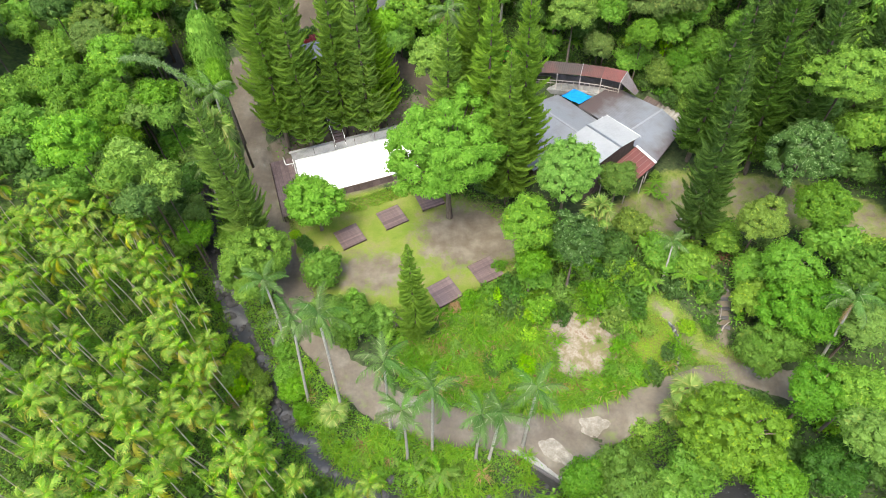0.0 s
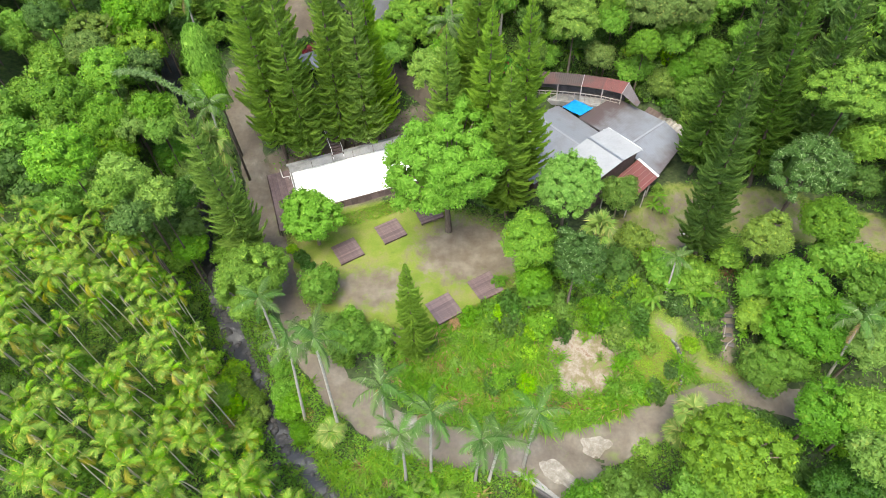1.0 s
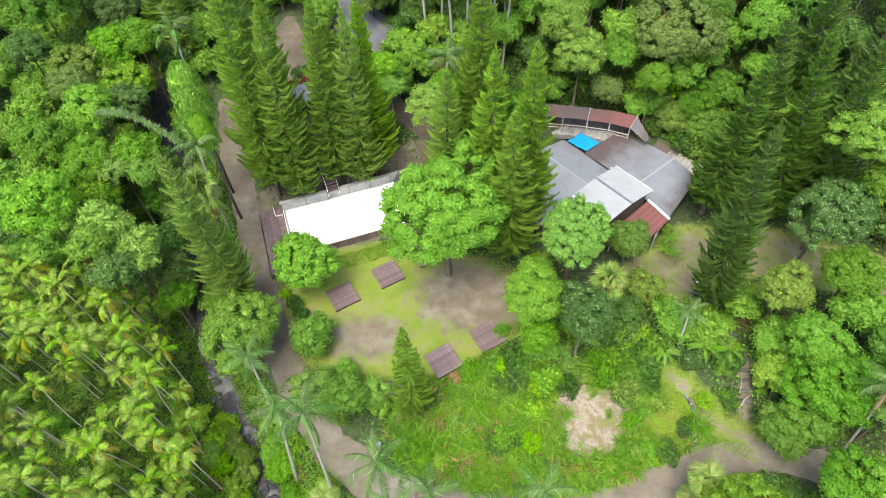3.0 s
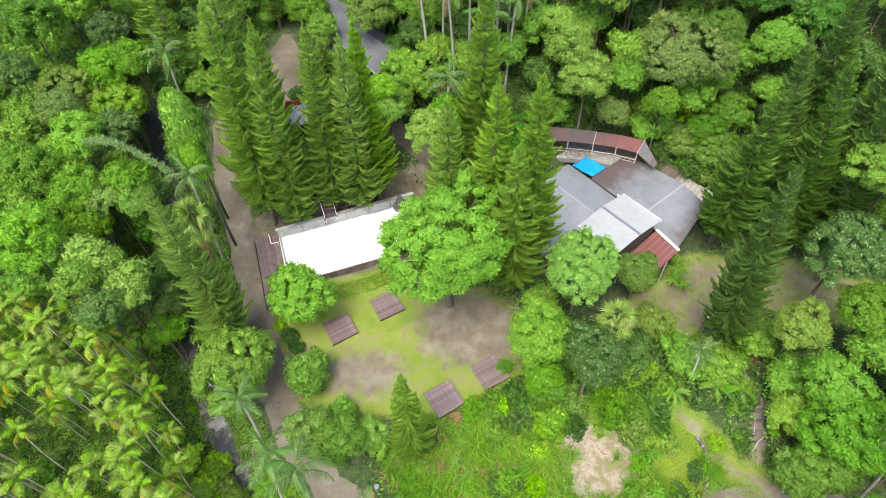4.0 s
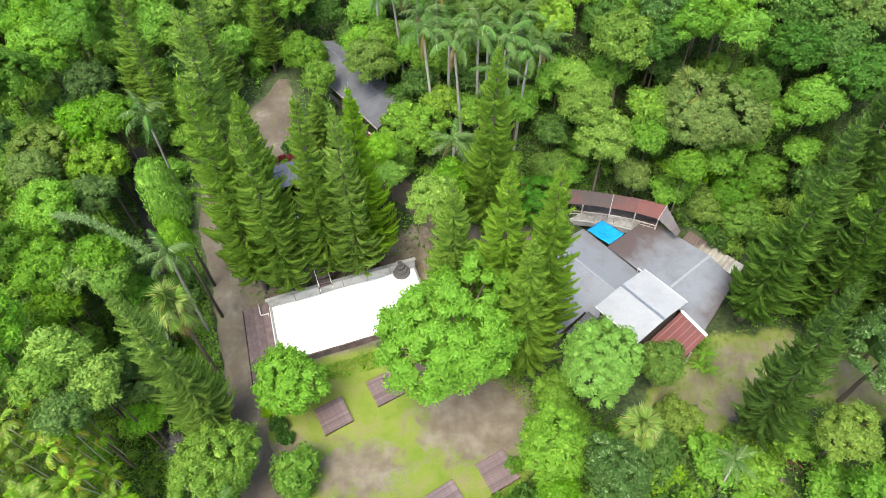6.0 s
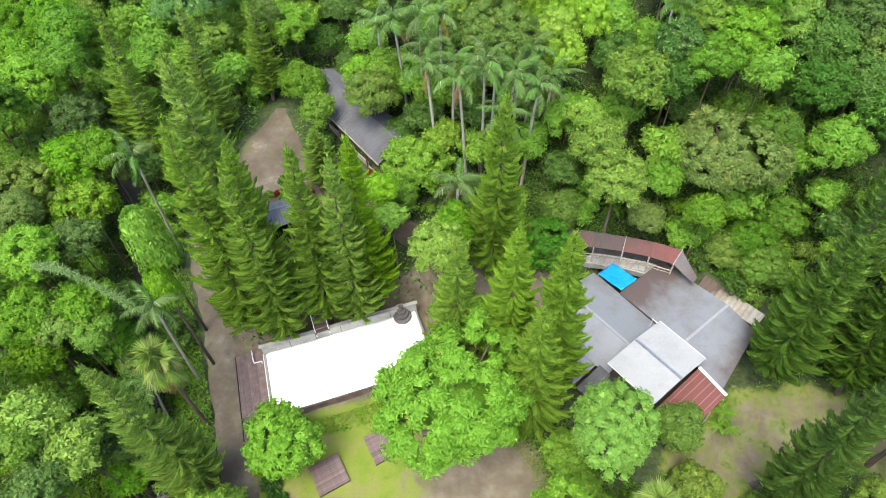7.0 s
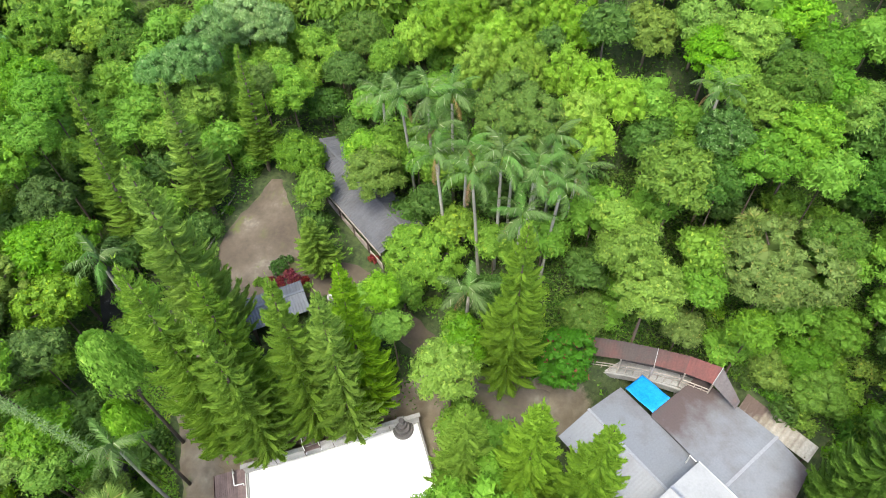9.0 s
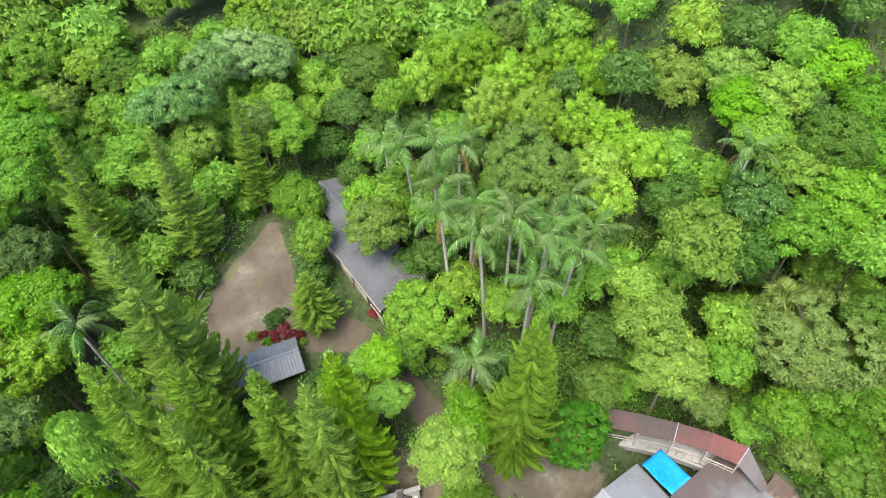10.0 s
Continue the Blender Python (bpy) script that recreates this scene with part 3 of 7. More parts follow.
def limbs(name, base_z, centres, r0, rng, share=0.6, material=None):
    """Trunk with limbs that reach into the clumps; the crown's centre is the origin."""
    verts, faces = [], []
    def add(path, radii, sides):
        v, f = tube(path, radii, sides)
        k = len(verts)
        verts.extend(v)
        faces.extend([tuple(i + k for i in g) for g in f])
    fork = Vector((rng.normal() * 0.15, rng.normal() * 0.15, max(base_z * 0.42, -0.5 * abs(float(np.ptp(centres[:, 2]))) - 0.8)))
    foot = Vector((0, 0, base_z))
    add([foot + Vector((0, 0, -0.5)), foot + Vector((0, 0, 0.25)), foot.lerp(fork, 0.5) + Vector((rng.normal() * 0.12, rng.normal() * 0.12, 0)), fork], [r0 * 1.5, r0 * 1.1, r0 * 0.9, r0 * 0.75], 8)
    for c in centres:
        if rng.uniform() < share:
            c = Vector(c)
            add([fork, fork.lerp(c, 0.5) + Vector((0, 0, 0.12 * c.length)), c], [r0 * 0.5, r0 * 0.3, r0 * 0.1], 5)
    return mesh_of(name, verts, faces, material or M["bark"], True)


def boughs(rng, R, bough=1.0, leaf=0.3, dense=14, flat=0.85, tier=0.75, aspect=0.62, droop=0.25, rise=0.0, low=-0.45, loose=0.0):
    """A broad crown about the origin: domed boughs of leaf sprays with gaps between them. Returns triangles and the boughs' places."""
    out, places = [], []
    n = int(3.4 * (R / bough) ** 2 * (1 - low) / 1.45) + 4
    k = np.arange(n) + 0.5
    z = 1 - (1 - low) * k / n
    a = 2.39996 * k + rng.uniform(0, 6.28)
    d = unit(np.stack([np.sqrt(1 - z * z) * np.cos(a), np.sqrt(1 - z * z) * np.sin(a), z], 1) + rng.normal(0, 0.22 * bough / R + 0.05, (n, 3)))
    p1, p2 = rng.uniform(0, 6.28, 2)
    turn = np.arctan2(d[:, 1], d[:, 0])
    lobe = 1 + 0.11 * np.sin(2 * turn + p1) + 0.10 * np.sin(3 * turn + p2 + 2 * d[:, 2])
    far = (R - 0.7 * bough) * lobe * rng.uniform(0.80 - loose, 1.04 + loose, n)
    for i in range(n):
        c = d[i] * far[i] * np.array((1, 1, flat))
        r = bough * rng.uniform(0.7, 1.3)
        axis = unit(d[i] + np.array((0, 0, 0.55)))
        m = max(6, int(dense * 6.3 * r * r))
        v = unit(rng.normal(size=(2 * m, 3)) + axis * 0.55)
        v = v[(v @ axis) > -0.2][:m]
        m = len(v)
        P = c + v * np.array((r, r, r * tier)) * (1 - 0.38 * rng.uniform(0, 1, (m, 1)) ** 2)
        N = unit(v * 0.9 + axis * 0.25 + rng.normal(0, 0.24, (m, 3)))
        D = v - (v @ axis)[:, None] * axis + rng.normal(0, 0.45, (m, 3)) + np.array((0, 0, rise - droop))
        L = leaf * rng.uniform(0.7, 1.4, m)
        out.append(leaf_tris(P, D, N, L, L * aspect, 0.07))
        out.append(c + (lump_tris(np.zeros(3), r * 0.80, rng, 3, 6)) * np.array((1, 1, min(1.2, 1.1 * tier))) - axis * 0.10 * r)
        places.append(c)
    out.append(lump_tris(np.array((0, 0, -0.05 * R)), 0.60 * R, rng, 6, 11) * np.array((1, 1, flat)))
    return np.concatenate(out), np.array(places)


def broad_tree(foliage, seed, R, label, category="tree", name="broadleaf_tree", bark="bark", **kw):
    """Pattern of a broadleaf tree: crown and limbs about the crown's centre, a trunk one metre long under it."""
    rng = np.random.default_rng(seed)
    q, places = boughs(rng, R, **kw)
    t = thing(name, label, category)
    part("crown", loose_mesh("crown", q, M[foliage]), None, t)
    verts, faces = [], []
    for c in places[rng.uniform(size=len(places)) < min(0.7, 14 / len(places))]:
        c = Vector(c)
        v, f = tube([Vector((0, 0, -0.55 * R)), c * 0.45 + Vector((0, 0, -0.1 * R)), c * 0.8], [0.045 * R, 0.028 * R, 0.01 * R], 5)
        faces.extend([tuple(i + len(verts) for i in g) for g in f])
        verts.extend(v)
    part("branchwork", mesh_of("branchwork", verts, faces, M[bark], True), None, t)["kind"] = "stuff"
    w = 0.05 * R
    part("trunk", tube_mesh("trunk", [(0, 0, -0.06), (0, 0, 0.03), (0.1 * w, 0.2 * w, 0.4), (0, 0, 1.0)], [1.7 * w, 1.3 * w, w, 0.7 * w], M[bark], 8), None, t)
    t["R"] = R
    return t


def conifer_tree(kind, seed, H, R, label, tiers=31, leaf="needle", shape=0.74, bare=0.14, bark="bark", needle=0.27):
    """A slender conifer: whorls of tapering boughs that sweep up at their ends, bristling with needles."""
    rng = np.random.default_rng(seed)
    out = []
    ring = np.arange(5) * 2 * math.pi / 5
    for i in range(tiers):
        u = min(max((i + rng.uniform(-0.25, 0.25)) / (tiers - 1), 0), 1)
        z = H * (bare + (0.955 - bare) * u)
        r = R * (1 - u) ** shape * (0.72 + 0.28 * min(1, (u + 0.02) / 0.14)) + 0.34
        n = 6 + int(5 * (r / R))
        a0 = rng.uniform(0, 6.28)
        for k in range(n):
            a = a0 + 2 * math.pi * (k + rng.uniform(-0.25, 0.25)) / n
            if 0.1 < u < 0.85 and rng.uniform() < 0.10:
                continue
            rr = r * rng.uniform(0.62, 1.2)
            d = np.array((math.cos(a), math.sin(a), 0))
            side = np.array((-d[1], d[0], 0))
            up = np.array((0, 0, 1.0))
            f = np.array((0.12, 0.45, 0.75, 1.0))
            mid = d * (rr * f)[:, None] + up * (z + rr * (0.85 * f * f - rng.uniform(0.42, 0.66) * f) + 0.04 * rng.normal(size=4))[:, None] + side * (0.10 * rng.normal() * f * f)[:, None]
            w = np.array((0.14, 0.24, 0.27, 0.06)) * min(1.15, 0.45 + 0.28 * rr) * rng.uniform(0.85, 1.2)
            q = mid[:, None] + w[:, None, None] * rng.uniform(0.8, 1.2, (4, 5))[:, :, None] * (np.cos(ring)[:, None] * side + 0.62 * np.sin(ring)[:, None] * up)[None]
            nxt = np.roll(q, -1, axis=1)
            out.append(np.stack([q[:-1], nxt[:-1], nxt[1:]], 2).reshape(-1, 3, 3))
            out.append(np.stack([q[:-1], nxt[1:], q[1:]], 2).reshape(-1, 3, 3))
            g = int(16 + 15 * rr)
            t = rng.uniform(0.3, 1.05, g) ** 0.7
            b = rng.uniform(-0.9, 3.9, g)
            v = unit(np.cos(b)[:, None] * side + np.sin(b)[:, None] * up)
            P = np.stack([np.interp(t, f, mid[:, c]) for c in range(3)], 1) + v * np.interp(t, f, w)[:, None] * np.array((1, 1, 0.8)) * rng.uniform(0.9, 2.2, (g, 1))
            D = unit(d * 0.55 + v * 0.6 + up * 0.7 + rng.normal(0, 0.3, (g, 3)))
            L = needle * rng.uniform(0.7, 1.5, g)
            out.append(leaf_tris(P, D, v * 0.7 + up * 0.6 + rng.normal(0, 0.35, (g, 3)), L, L * 0.36, 0.03))
    top = np.array((0, 0, H * 0.96)) + rng.normal(0, 1, (30, 3)) * np.array((0.13, 0.13, 0.45))
    out.append(leaf_tris(top, np.array((0, 0, 1.0)) + rng.normal(0, 0.4, (30, 3)), rng.normal(size=(30, 3)), np.full(30, 0.4), np.full(30, 0.13)))
    t = thing(kind, label, "conifer")
    part("crown", loose_mesh("crown", np.concatenate(out), M[leaf]), None, t)
    part("trunk", tube_mesh("trunk", [(0, 0, -0.6), (0, 0, 0.4), (0.05, 0, H * 0.5), (0, 0, H * 0.97)], [0.42, 0.34, 0.2, 0.03], M[bark]), None, t)
    t["reach"], t["tall"] = R, H
    return t


def frond_mesh(name, length, droop, pairs, leaflet, width, material, rise=0.9, hang=0.35, seed=0, sweep=0.75):
    """A feather leaf that springs from the origin along +x: rachis and leaflets."""
    rng = np.random.default_rng(seed)
    s = np.linspace(0, 1, 12)
    ang = rise - droop * s ** 1.3
    step = length / 11
    pts = [np.zeros(3)]
    for i in range(11):
        pts.append(pts[-1] + step * np.array((math.cos(ang[i]), 0, math.sin(ang[i]))))
    pts = np.array(pts)
    q = []
    for i in range(11):
        w = 0.035 * (1 - 0.8 * s[i])
        up = np.array((0, w, 0))
        q.append(np.stack([pts[i] - up, pts[i] + up, pts[i + 1] + up * 0.85]))
        q.append(np.stack([pts[i] - up, pts[i + 1] + up * 0.85, pts[i + 1] - up * 0.85]))
    f = np.linspace(0.12, 0.995, pairs)
    for side in (-1, 1):
        P0 = np.stack([np.interp(f, s, pts[:, k]) for k in range(3)], 1)
        a = np.interp(f, s, ang)
        T = np.stack([np.cos(a), 0 * a, np.sin(a)], 1)
        L = leaflet * np.interp(f, [0.1, 0.3, 0.6, 0.9, 1.0], [0.55, 1.0, 1.0, 0.6, 0.35]) * rng.uniform(0.85, 1.1, pairs)
        D = unit(T * sweep + np.array((0, side * 1.0, -hang)) + rng.normal(0, 0.10, (pairs, 3)))
        q.extend(leaf_tris(P0 + D * L[:, None] * 0.5, D, np.array((0, 0, 1.0)) + 0.5 * T + rng.normal(0, 0.15, (pairs, 3)), L, np.full(pairs, width), 0.10))
    return loose_mesh(name, np.array(q), material)


def fan_leaf_mesh(name, stalk, radius, material, seed=0):
    """A fan leaf on a stalk that springs along +x."""
    rng = np.random.default_rng(seed)
    q = [np.array([(0, -0.03, 0), (0, 0.03, 0), (stalk, 0, 0.25 * stalk)])]
    hub = np.array((stalk, 0, 0.25 * stalk))
    a = np.linspace(-2.3, 2.3, 26)
    L = radius * rng.uniform(0.8, 1.15, 26)
    D = np.stack([np.cos(a), np.sin(a), -0.25 - 0.35 * np.abs(np.sin(a)) + 0 * a], 1)
    P = hub + unit(D) * L[:, None] * 0.5
    q.extend(leaf_tris(P, D, np.tile((0.2, 0, 1.0), (26, 1)) + rng.normal(0, 0.25, (26, 3)), L, np.full(26, radius * 0.17), 0.08))
    return loose_mesh(name, np.array(q), material)


def palm(kind, seed, H, fronds, frond_meshes, label, trunk_r, bark, crownshaft=0.0, bend=0.03, steep=(-0.35, 1.0), old=None, old_mesh=None):
    """A palm: ringed trunk, leaf sheath and single fronds; its foot is the origin."""
    rng = np.random.default_rng(seed)
    t = thing(kind, label, "palm tree")
    sway = Vector((rng.normal(), rng.normal(), 0)) * bend * H
    path = [Vector((0, 0, -0.4))] + [Vector((0, 0, H * s)) + sway * s * s for s in np.linspace(0, 1, 7)]
    part("trunk", tube_mesh("trunk", path, [trunk_r * v for v in (1.5, 1.4, 1.1, 1.0, 0.95, 0.9, 0.85, 0.8)], M[bark], 8), None, t)
    head = path[-1]
    if crownshaft:
        part("crownshaft", tube_mesh("crownshaft", [head + Vector((0, 0, z)) for z in (-0.02, 0.2, crownshaft * 0.7, crownshaft)], [trunk_r * v for v in (1.0, 1.35, 1.0, 0.5)], M["areca"], 8), None, t, "smooth green crownshaft")
    head = head + Vector((0, 0, crownshaft * 0.9))
    a = rng.uniform(0, 6.28)
    for i in range(fronds):
        a += 2.4 + rng.normal() * 0.15
        u = i / max(1, fronds - 1)
        pitch = steep[0] + (steep[1] - steep[0]) * u + rng.normal() * 0.06
        me = frond_meshes[i % len(frond_meshes)]
        if old_mesh and i < old:
            me = old_mesh
        ob = part("frond", me, None, t)
        ob.matrix_basis = Matrix.Translation(head) @ Matrix.Rotation(a, 4, "Z") @ Matrix.Rotation(-pitch, 4, "Y") @ Matrix.Rotation(rng.normal() * 0.2, 4, "X")
    t["reach"], t["tall"] = 2.0, H
    return t


def shrub(kind, seed, R, Rz, leaves, size, leaf, label, clumps=9, **kw):
    rng = np.random.default_rng(seed)
    q, centres = clumpy(rng, R, Rz, clumps, leaves, size, low=-0.05, fine=(2, 5), **kw)
    q[:, :, 2] = np.maximum(q[:, :, 2] + Rz * 0.35, -0.15)
    t = thing(kind, label, "shrub")
    part("foliage", loose_mesh("foliage", q, M[leaf]), None, t)
    part("stem", limbs("stem", -0.3, centres * 0.6 + np.array((0, 0, Rz * 0.3)), 0.05, rng), None, t)
    return t


def rosette(kind, seed, fronds, meshes, label, category="fern", lift=0.1, steep=(0.0, 0.9), stem=0.0, bark="bark"):
    """A plant of long leaves from one root, or from the top of a short stem."""
    rng = np.random.default_rng(seed)
    t = thing(kind, label, category)
    if stem:
        part("trunk", tube_mesh("trunk", [(0, 0, -0.3), (0, 0, stem * 0.5), (0.05, 0, stem)], [0.16, 0.12, 0.1], M[bark], 7), None, t)
    a = rng.uniform(0, 6.28)
    for i in range(fronds):
        a += 2.4 + rng.normal() * 0.2
        ob = part("frond", meshes[i % len(meshes)], None, t)
        ob.matrix_basis = Matrix.Translation((0, 0, stem + lift)) @ Matrix.Rotation(a, 4, "Z") @ Matrix.Rotation(-rng.uniform(*steep), 4, "Y")
    return t


def stand(ob, x, y, scale=1.0, turn=None, tall=1.0, top=None, z=None, rng=None, wide=1.0):
    """A copy of a plant on the ground at (x, y); top: (x, y) over which its tip comes to stand."""
    zz = float(height(x, y)) if z is None else z
    turn = random.uniform(0, 360) if turn is None else turn
    m = Matrix.Translation((x, y, zz))
    if top is not None:
        v = Vector((top[0] - x, top[1] - y, ob["tall"] * scale * tall))
        m = m @ v.to_track_quat("Z", "Y").to_matrix().to_4x4()
    m = m @ pose(0, 0, 0, 0, 0, turn) @ Matrix.Diagonal((scale * wide, scale * wide, scale * tall, 1))
    return copy_thing(ob, m)


def retire(*obs):
    """Removes the patterns from which plants were copied."""
    for ob in obs:
        for o in (*ob.children_recursive, ob):
            bpy.data.objects.remove(o)

# ---- buildings ----
def roof_material(name, sound, worn, rust, shine=0.45, streak=0.55):
    """Painted sheet metal: streaks down the slope, wear where the sheet's own stain says so."""
    mat, nt, b = shader(name, shine)
    n1, n2 = grain(nt, 0.55, 5), grain(nt, 6, 4)
    at = nt.nodes.new("ShaderNodeAttribute")
    at.attribute_name = "stain"
    f = nt.nodes.new("ShaderNodeMath")
    f.operation = "MULTIPLY_ADD"
    f.inputs[1].default_value = 0.8
    nt.links.new(n1, f.inputs[0])
    nt.links.new(at.outputs["Fac"], f.inputs[2])
    c = ramp(nt, f.outputs[0], [(0.45, sound), (0.72, worn), (0.95, rust)])
    c = mix(nt, streak, c, ramp(nt, n2, [(0.3, (0.38, 0.38, 0.38)), (0.7, (0.66, 0.66, 0.66))]), "OVERLAY")
    nt.links.new(c, b.inputs["Base Color"])
    bump(nt, b, n2, 0.1, 0.01)
    return mat


M["roof_grey"] = roof_material("roof_grey", (0.160, 0.172, 0.188), (0.120, 0.116, 0.120), (0.074, 0.055, 0.052), 0.5, 0.3)
M["roof_brown"] = roof_material("roof_brown", (0.095, 0.088, 0.09), (0.07, 0.056, 0.056), (0.11, 0.045, 0.04), 0.75)
M["roof_red"] = roof_material("roof_red", (0.120, 0.036, 0.031), (0.072, 0.032, 0.028), (0.045, 0.034, 0.031), 0.8)
M["roof_old"] = roof_material("roof_old", (0.34, 0.325, 0.285), (0.20, 0.175, 0.14), (0.085, 0.06, 0.05), 0.8)
M["cap_metal"] = roof_material("cap_metal", (0.22, 0.23, 0.245), (0.18, 0.18, 0.19), (0.13, 0.12, 0.12))
M["seam"] = roof_material("seam", (0.19, 0.10, 0.085), (0.14, 0.06, 0.05), (0.09, 0.04, 0.035))
M["roof_hut"] = roof_material("roof_hut", (0.115, 0.124, 0.138), (0.08, 0.083, 0.09), (0.07, 0.06, 0.06), 0.6)
M["roof_dark"] = roof_material("roof_dark", (0.078, 0.080, 0.086), (0.048, 0.047, 0.050), (0.062, 0.046, 0.043), 0.85)


def sheet(name, parent, c00, c10, c11, c01, waves, material, depth=0.014, stain=None, thick=0.03, label=""):
    """Corrugated sheet over four corners; the waves run from the side c00-c10 to the side c01-c11."""
    c00, c10, c11, c01 = (np.array(c, float) for c in (c00, c10, c11, c01))
    nrm = np.cross(c10 - c00, c01 - c00)
    nrm = nrm / np.linalg.norm(nrm)
    if nrm[2] < 0:
        nrm = -nrm
    nu, nv = 2 * waves + 1, 5
    top, st = [], []
    for j in range(nv):
        v = j / (nv - 1)
        for i in range(nu):
            u = i / (nu - 1)
            p = (1 - v) * ((1 - u) * c00 + u * c10) + v * ((1 - u) * c01 + u * c11)
            top.append(p + nrm * (depth * (i % 2) + 0.015 * math.sin(3.1 * v + 7 * u)))
            st.append(stain(u, v) if stain else 0.0)
    n = len(top)
    verts = top + [p - nrm * thick for p in top]
    faces = []
    for j in range(nv - 1):
        for i in range(nu - 1):
            a = j * nu + i
            faces += [(a, a + 1, a + nu + 1, a + nu), (n + a, n + a + nu, n + a + nu + 1, n + a + 1)]
    rim = [i for i in range(nu)] + [j * nu + nu - 1 for j in range(1, nv)] + [(nv - 1) * nu + i for i in range(nu - 2, -1, -1)] + [j * nu for j in range(nv - 2, 0, -1)]
    for a, b in zip(rim, rim[1:] + rim[:1]):
        faces.append((a, n + a, n + b, b))
    me = mesh_of(name, verts, faces, material)
    bm = bmesh.new()
    bm.from_mesh(me)
    bmesh.ops.recalc_face_normals(bm, faces=bm.faces)
    bm.to_mesh(me)
    bm.free()
    at = me.attributes.new("stain", "FLOAT", "POINT")
    at.data.foreach_set("value", np.array(st + st, dtype=np.float32))
    return part(name, me, None, parent, label)


def hp(a, b, z):
    p = HOUSE_O + HOUSE_A * a + HOUSE_B * b
    return (float(p[0]), float(p[1]), z)


def wall_between(parent, p, q, z0, z1, material, name="wall", thick=0.15, label=""):
    p, q = Vector((p[0], p[1], 0)), Vector((q[0], q[1], 0))
    d = q - p
    turn = d.to_track_quat("X", "Z").to_matrix()
    return part(name, box_bm((d.length, thick, z1 - z0), ((p + q) / 2) + Vector((0, 0, (z0 + z1) / 2)), 0.01, turn), material, parent, label)


def build_house():
    h = thing("house", "low house under grey, white and red sheet-metal roofs", "house")
    edge = lambda u, v: 0.45 * max(0, 1 - 3 * v) + 0.25 * max(0, v - 0.7)
    # east wing, ridge along B
    sheet("roof", h, hp(-9.3, 5.75, 5.75), hp(-9.3, 13.2, 5.75), hp(-0.15, 13.3, 6.55), hp(-0.15, 5.0, 6.55), 26, M["roof_grey"], 0.007, stain=lambda u, v: 0.62 * max(0, 1 - 1.7 * v) + 0.12, label="grey sheet roof, stained brown along its upper part")
    sheet("roof", h, hp(5.9, 3.95, 5.2), hp(3.7, 13.5, 5.4), hp(-0.1, 13.3, 6.55), hp(-0.1, 5.0, 6.55), 26, M["roof_grey"], 0.007, stain=lambda u, v: 0.5 * max(0, 0.5 - v) * (0.5 + u) + 0.35 * max(0, 0.35 - v) + 0.1, label="grey sheet roof, rusty along the eave")
    part("ridge_cap", beam_bm(hp(-0.12, 4.2, 6.62), hp(-0.12, 13.35, 6.62), 0.3, 0.05), M["cap_metal"], h, "pale metal ridge cap")
    # west wing, ridge along A
    sheet("roof", h, hp(-13.4, 5.7, 5.55), hp(-3.0, 5.7, 5.55), hp(-3.0, 0.75, 6.4), hp(-13.4, 0.75, 6.4), 30, M["roof_grey"], 0.007, stain=lambda u, v: 0.5 * max(0, 0.4 - v) + 0.2 * max(0, 0.4 - u), label="grey sheet roof")
    sheet("roof", h, hp(-13.5, -3.3, 5.15), hp(-3.0, -3.3, 5.15), hp(-3.0, 0.65, 6.4), hp(-13.4, 0.65, 6.4), 30, M["roof_grey"], 0.007, stain=lambda u, v: 0.05, label="grey sheet roof")
    part("ridge_cap", beam_bm(hp(-13.5, 0.7, 6.47), hp(-2.9, 0.7, 6.47), 0.3, 0.05), M["cap_metal"], h, "pale metal ridge cap")
    part("gutter", beam_bm(hp(-9.2, 5.73, 5.62), hp(-3.6, 5.73, 5.62), 0.22, 0.12), M["roof_brown"], h)
    # small wing to the south-west
    sheet("roof", h, hp(-9.2, -7.8, 4.35), hp(-4.6, -7.8, 4.35), hp(-4.6, -3.2, 5.0), hp(-9.2, -3.2, 5.0), 14, M["roof_grey"], 0.007, stain=lambda u, v: 0.15 * v)
    part("ridge_cap", beam_bm(hp(-6.7, -7.8, 4.52), hp(-6.7, -3.2, 5.14), 0.25, 0.05), M["cap_metal"], h, "pale metal cap")
    sheet("roof", h, hp(-4.2, -6.6, 4.4), hp(2.6, -6.0, 4.4), hp(2.6, -3.0, 5.6), hp(-4.2, -3.2, 5.6), 20, M["roof_dark"], stain=lambda u, v: 0.2)
    # raised white roof in the middle
    sheet("roof", h, hp(-2.95, -4.05, 8.75), hp(2.95, -4.05, 8.75), hp(2.95, 0.0, 9.2), hp(-2.95, 0.0, 9.2), 12, M["white_metal"], 0.006, label="white sheet roof")
    sheet("roof", h, hp(-2.95, 4.05, 8.75), hp(2.95, 4.05, 8.75), hp(2.95, 0.02, 9.2), hp(-2.95, 0.02, 9.2), 12, M["white_metal"], 0.006, label="white sheet roof")
    part("ridge_cap", beam_bm(hp(-2.98, 0.0, 9.23), hp(2.98, 0.0, 9.23), 0.3, 0.06), M["steel"], h, "grey metal ridge cap")
    for b in (-4.05, 4.05):
        part("fascia", beam_bm(hp(-2.95, b, 8.66), hp(2.95, b, 8.66), 0.08, 0.2), M["white_paint"], h, "white fascia board")
    # red porch roof
    red = sheet("roof", h, hp(2.9, -3.2, 5.95), hp(6.5, -1.9, 5.6), hp(6.5, 3.5, 6.75), hp(2.9, 3.7, 7.2), 22, M["roof_red"], stain=lambda u, v: 0.1, label="red sheet roof with pale seams")
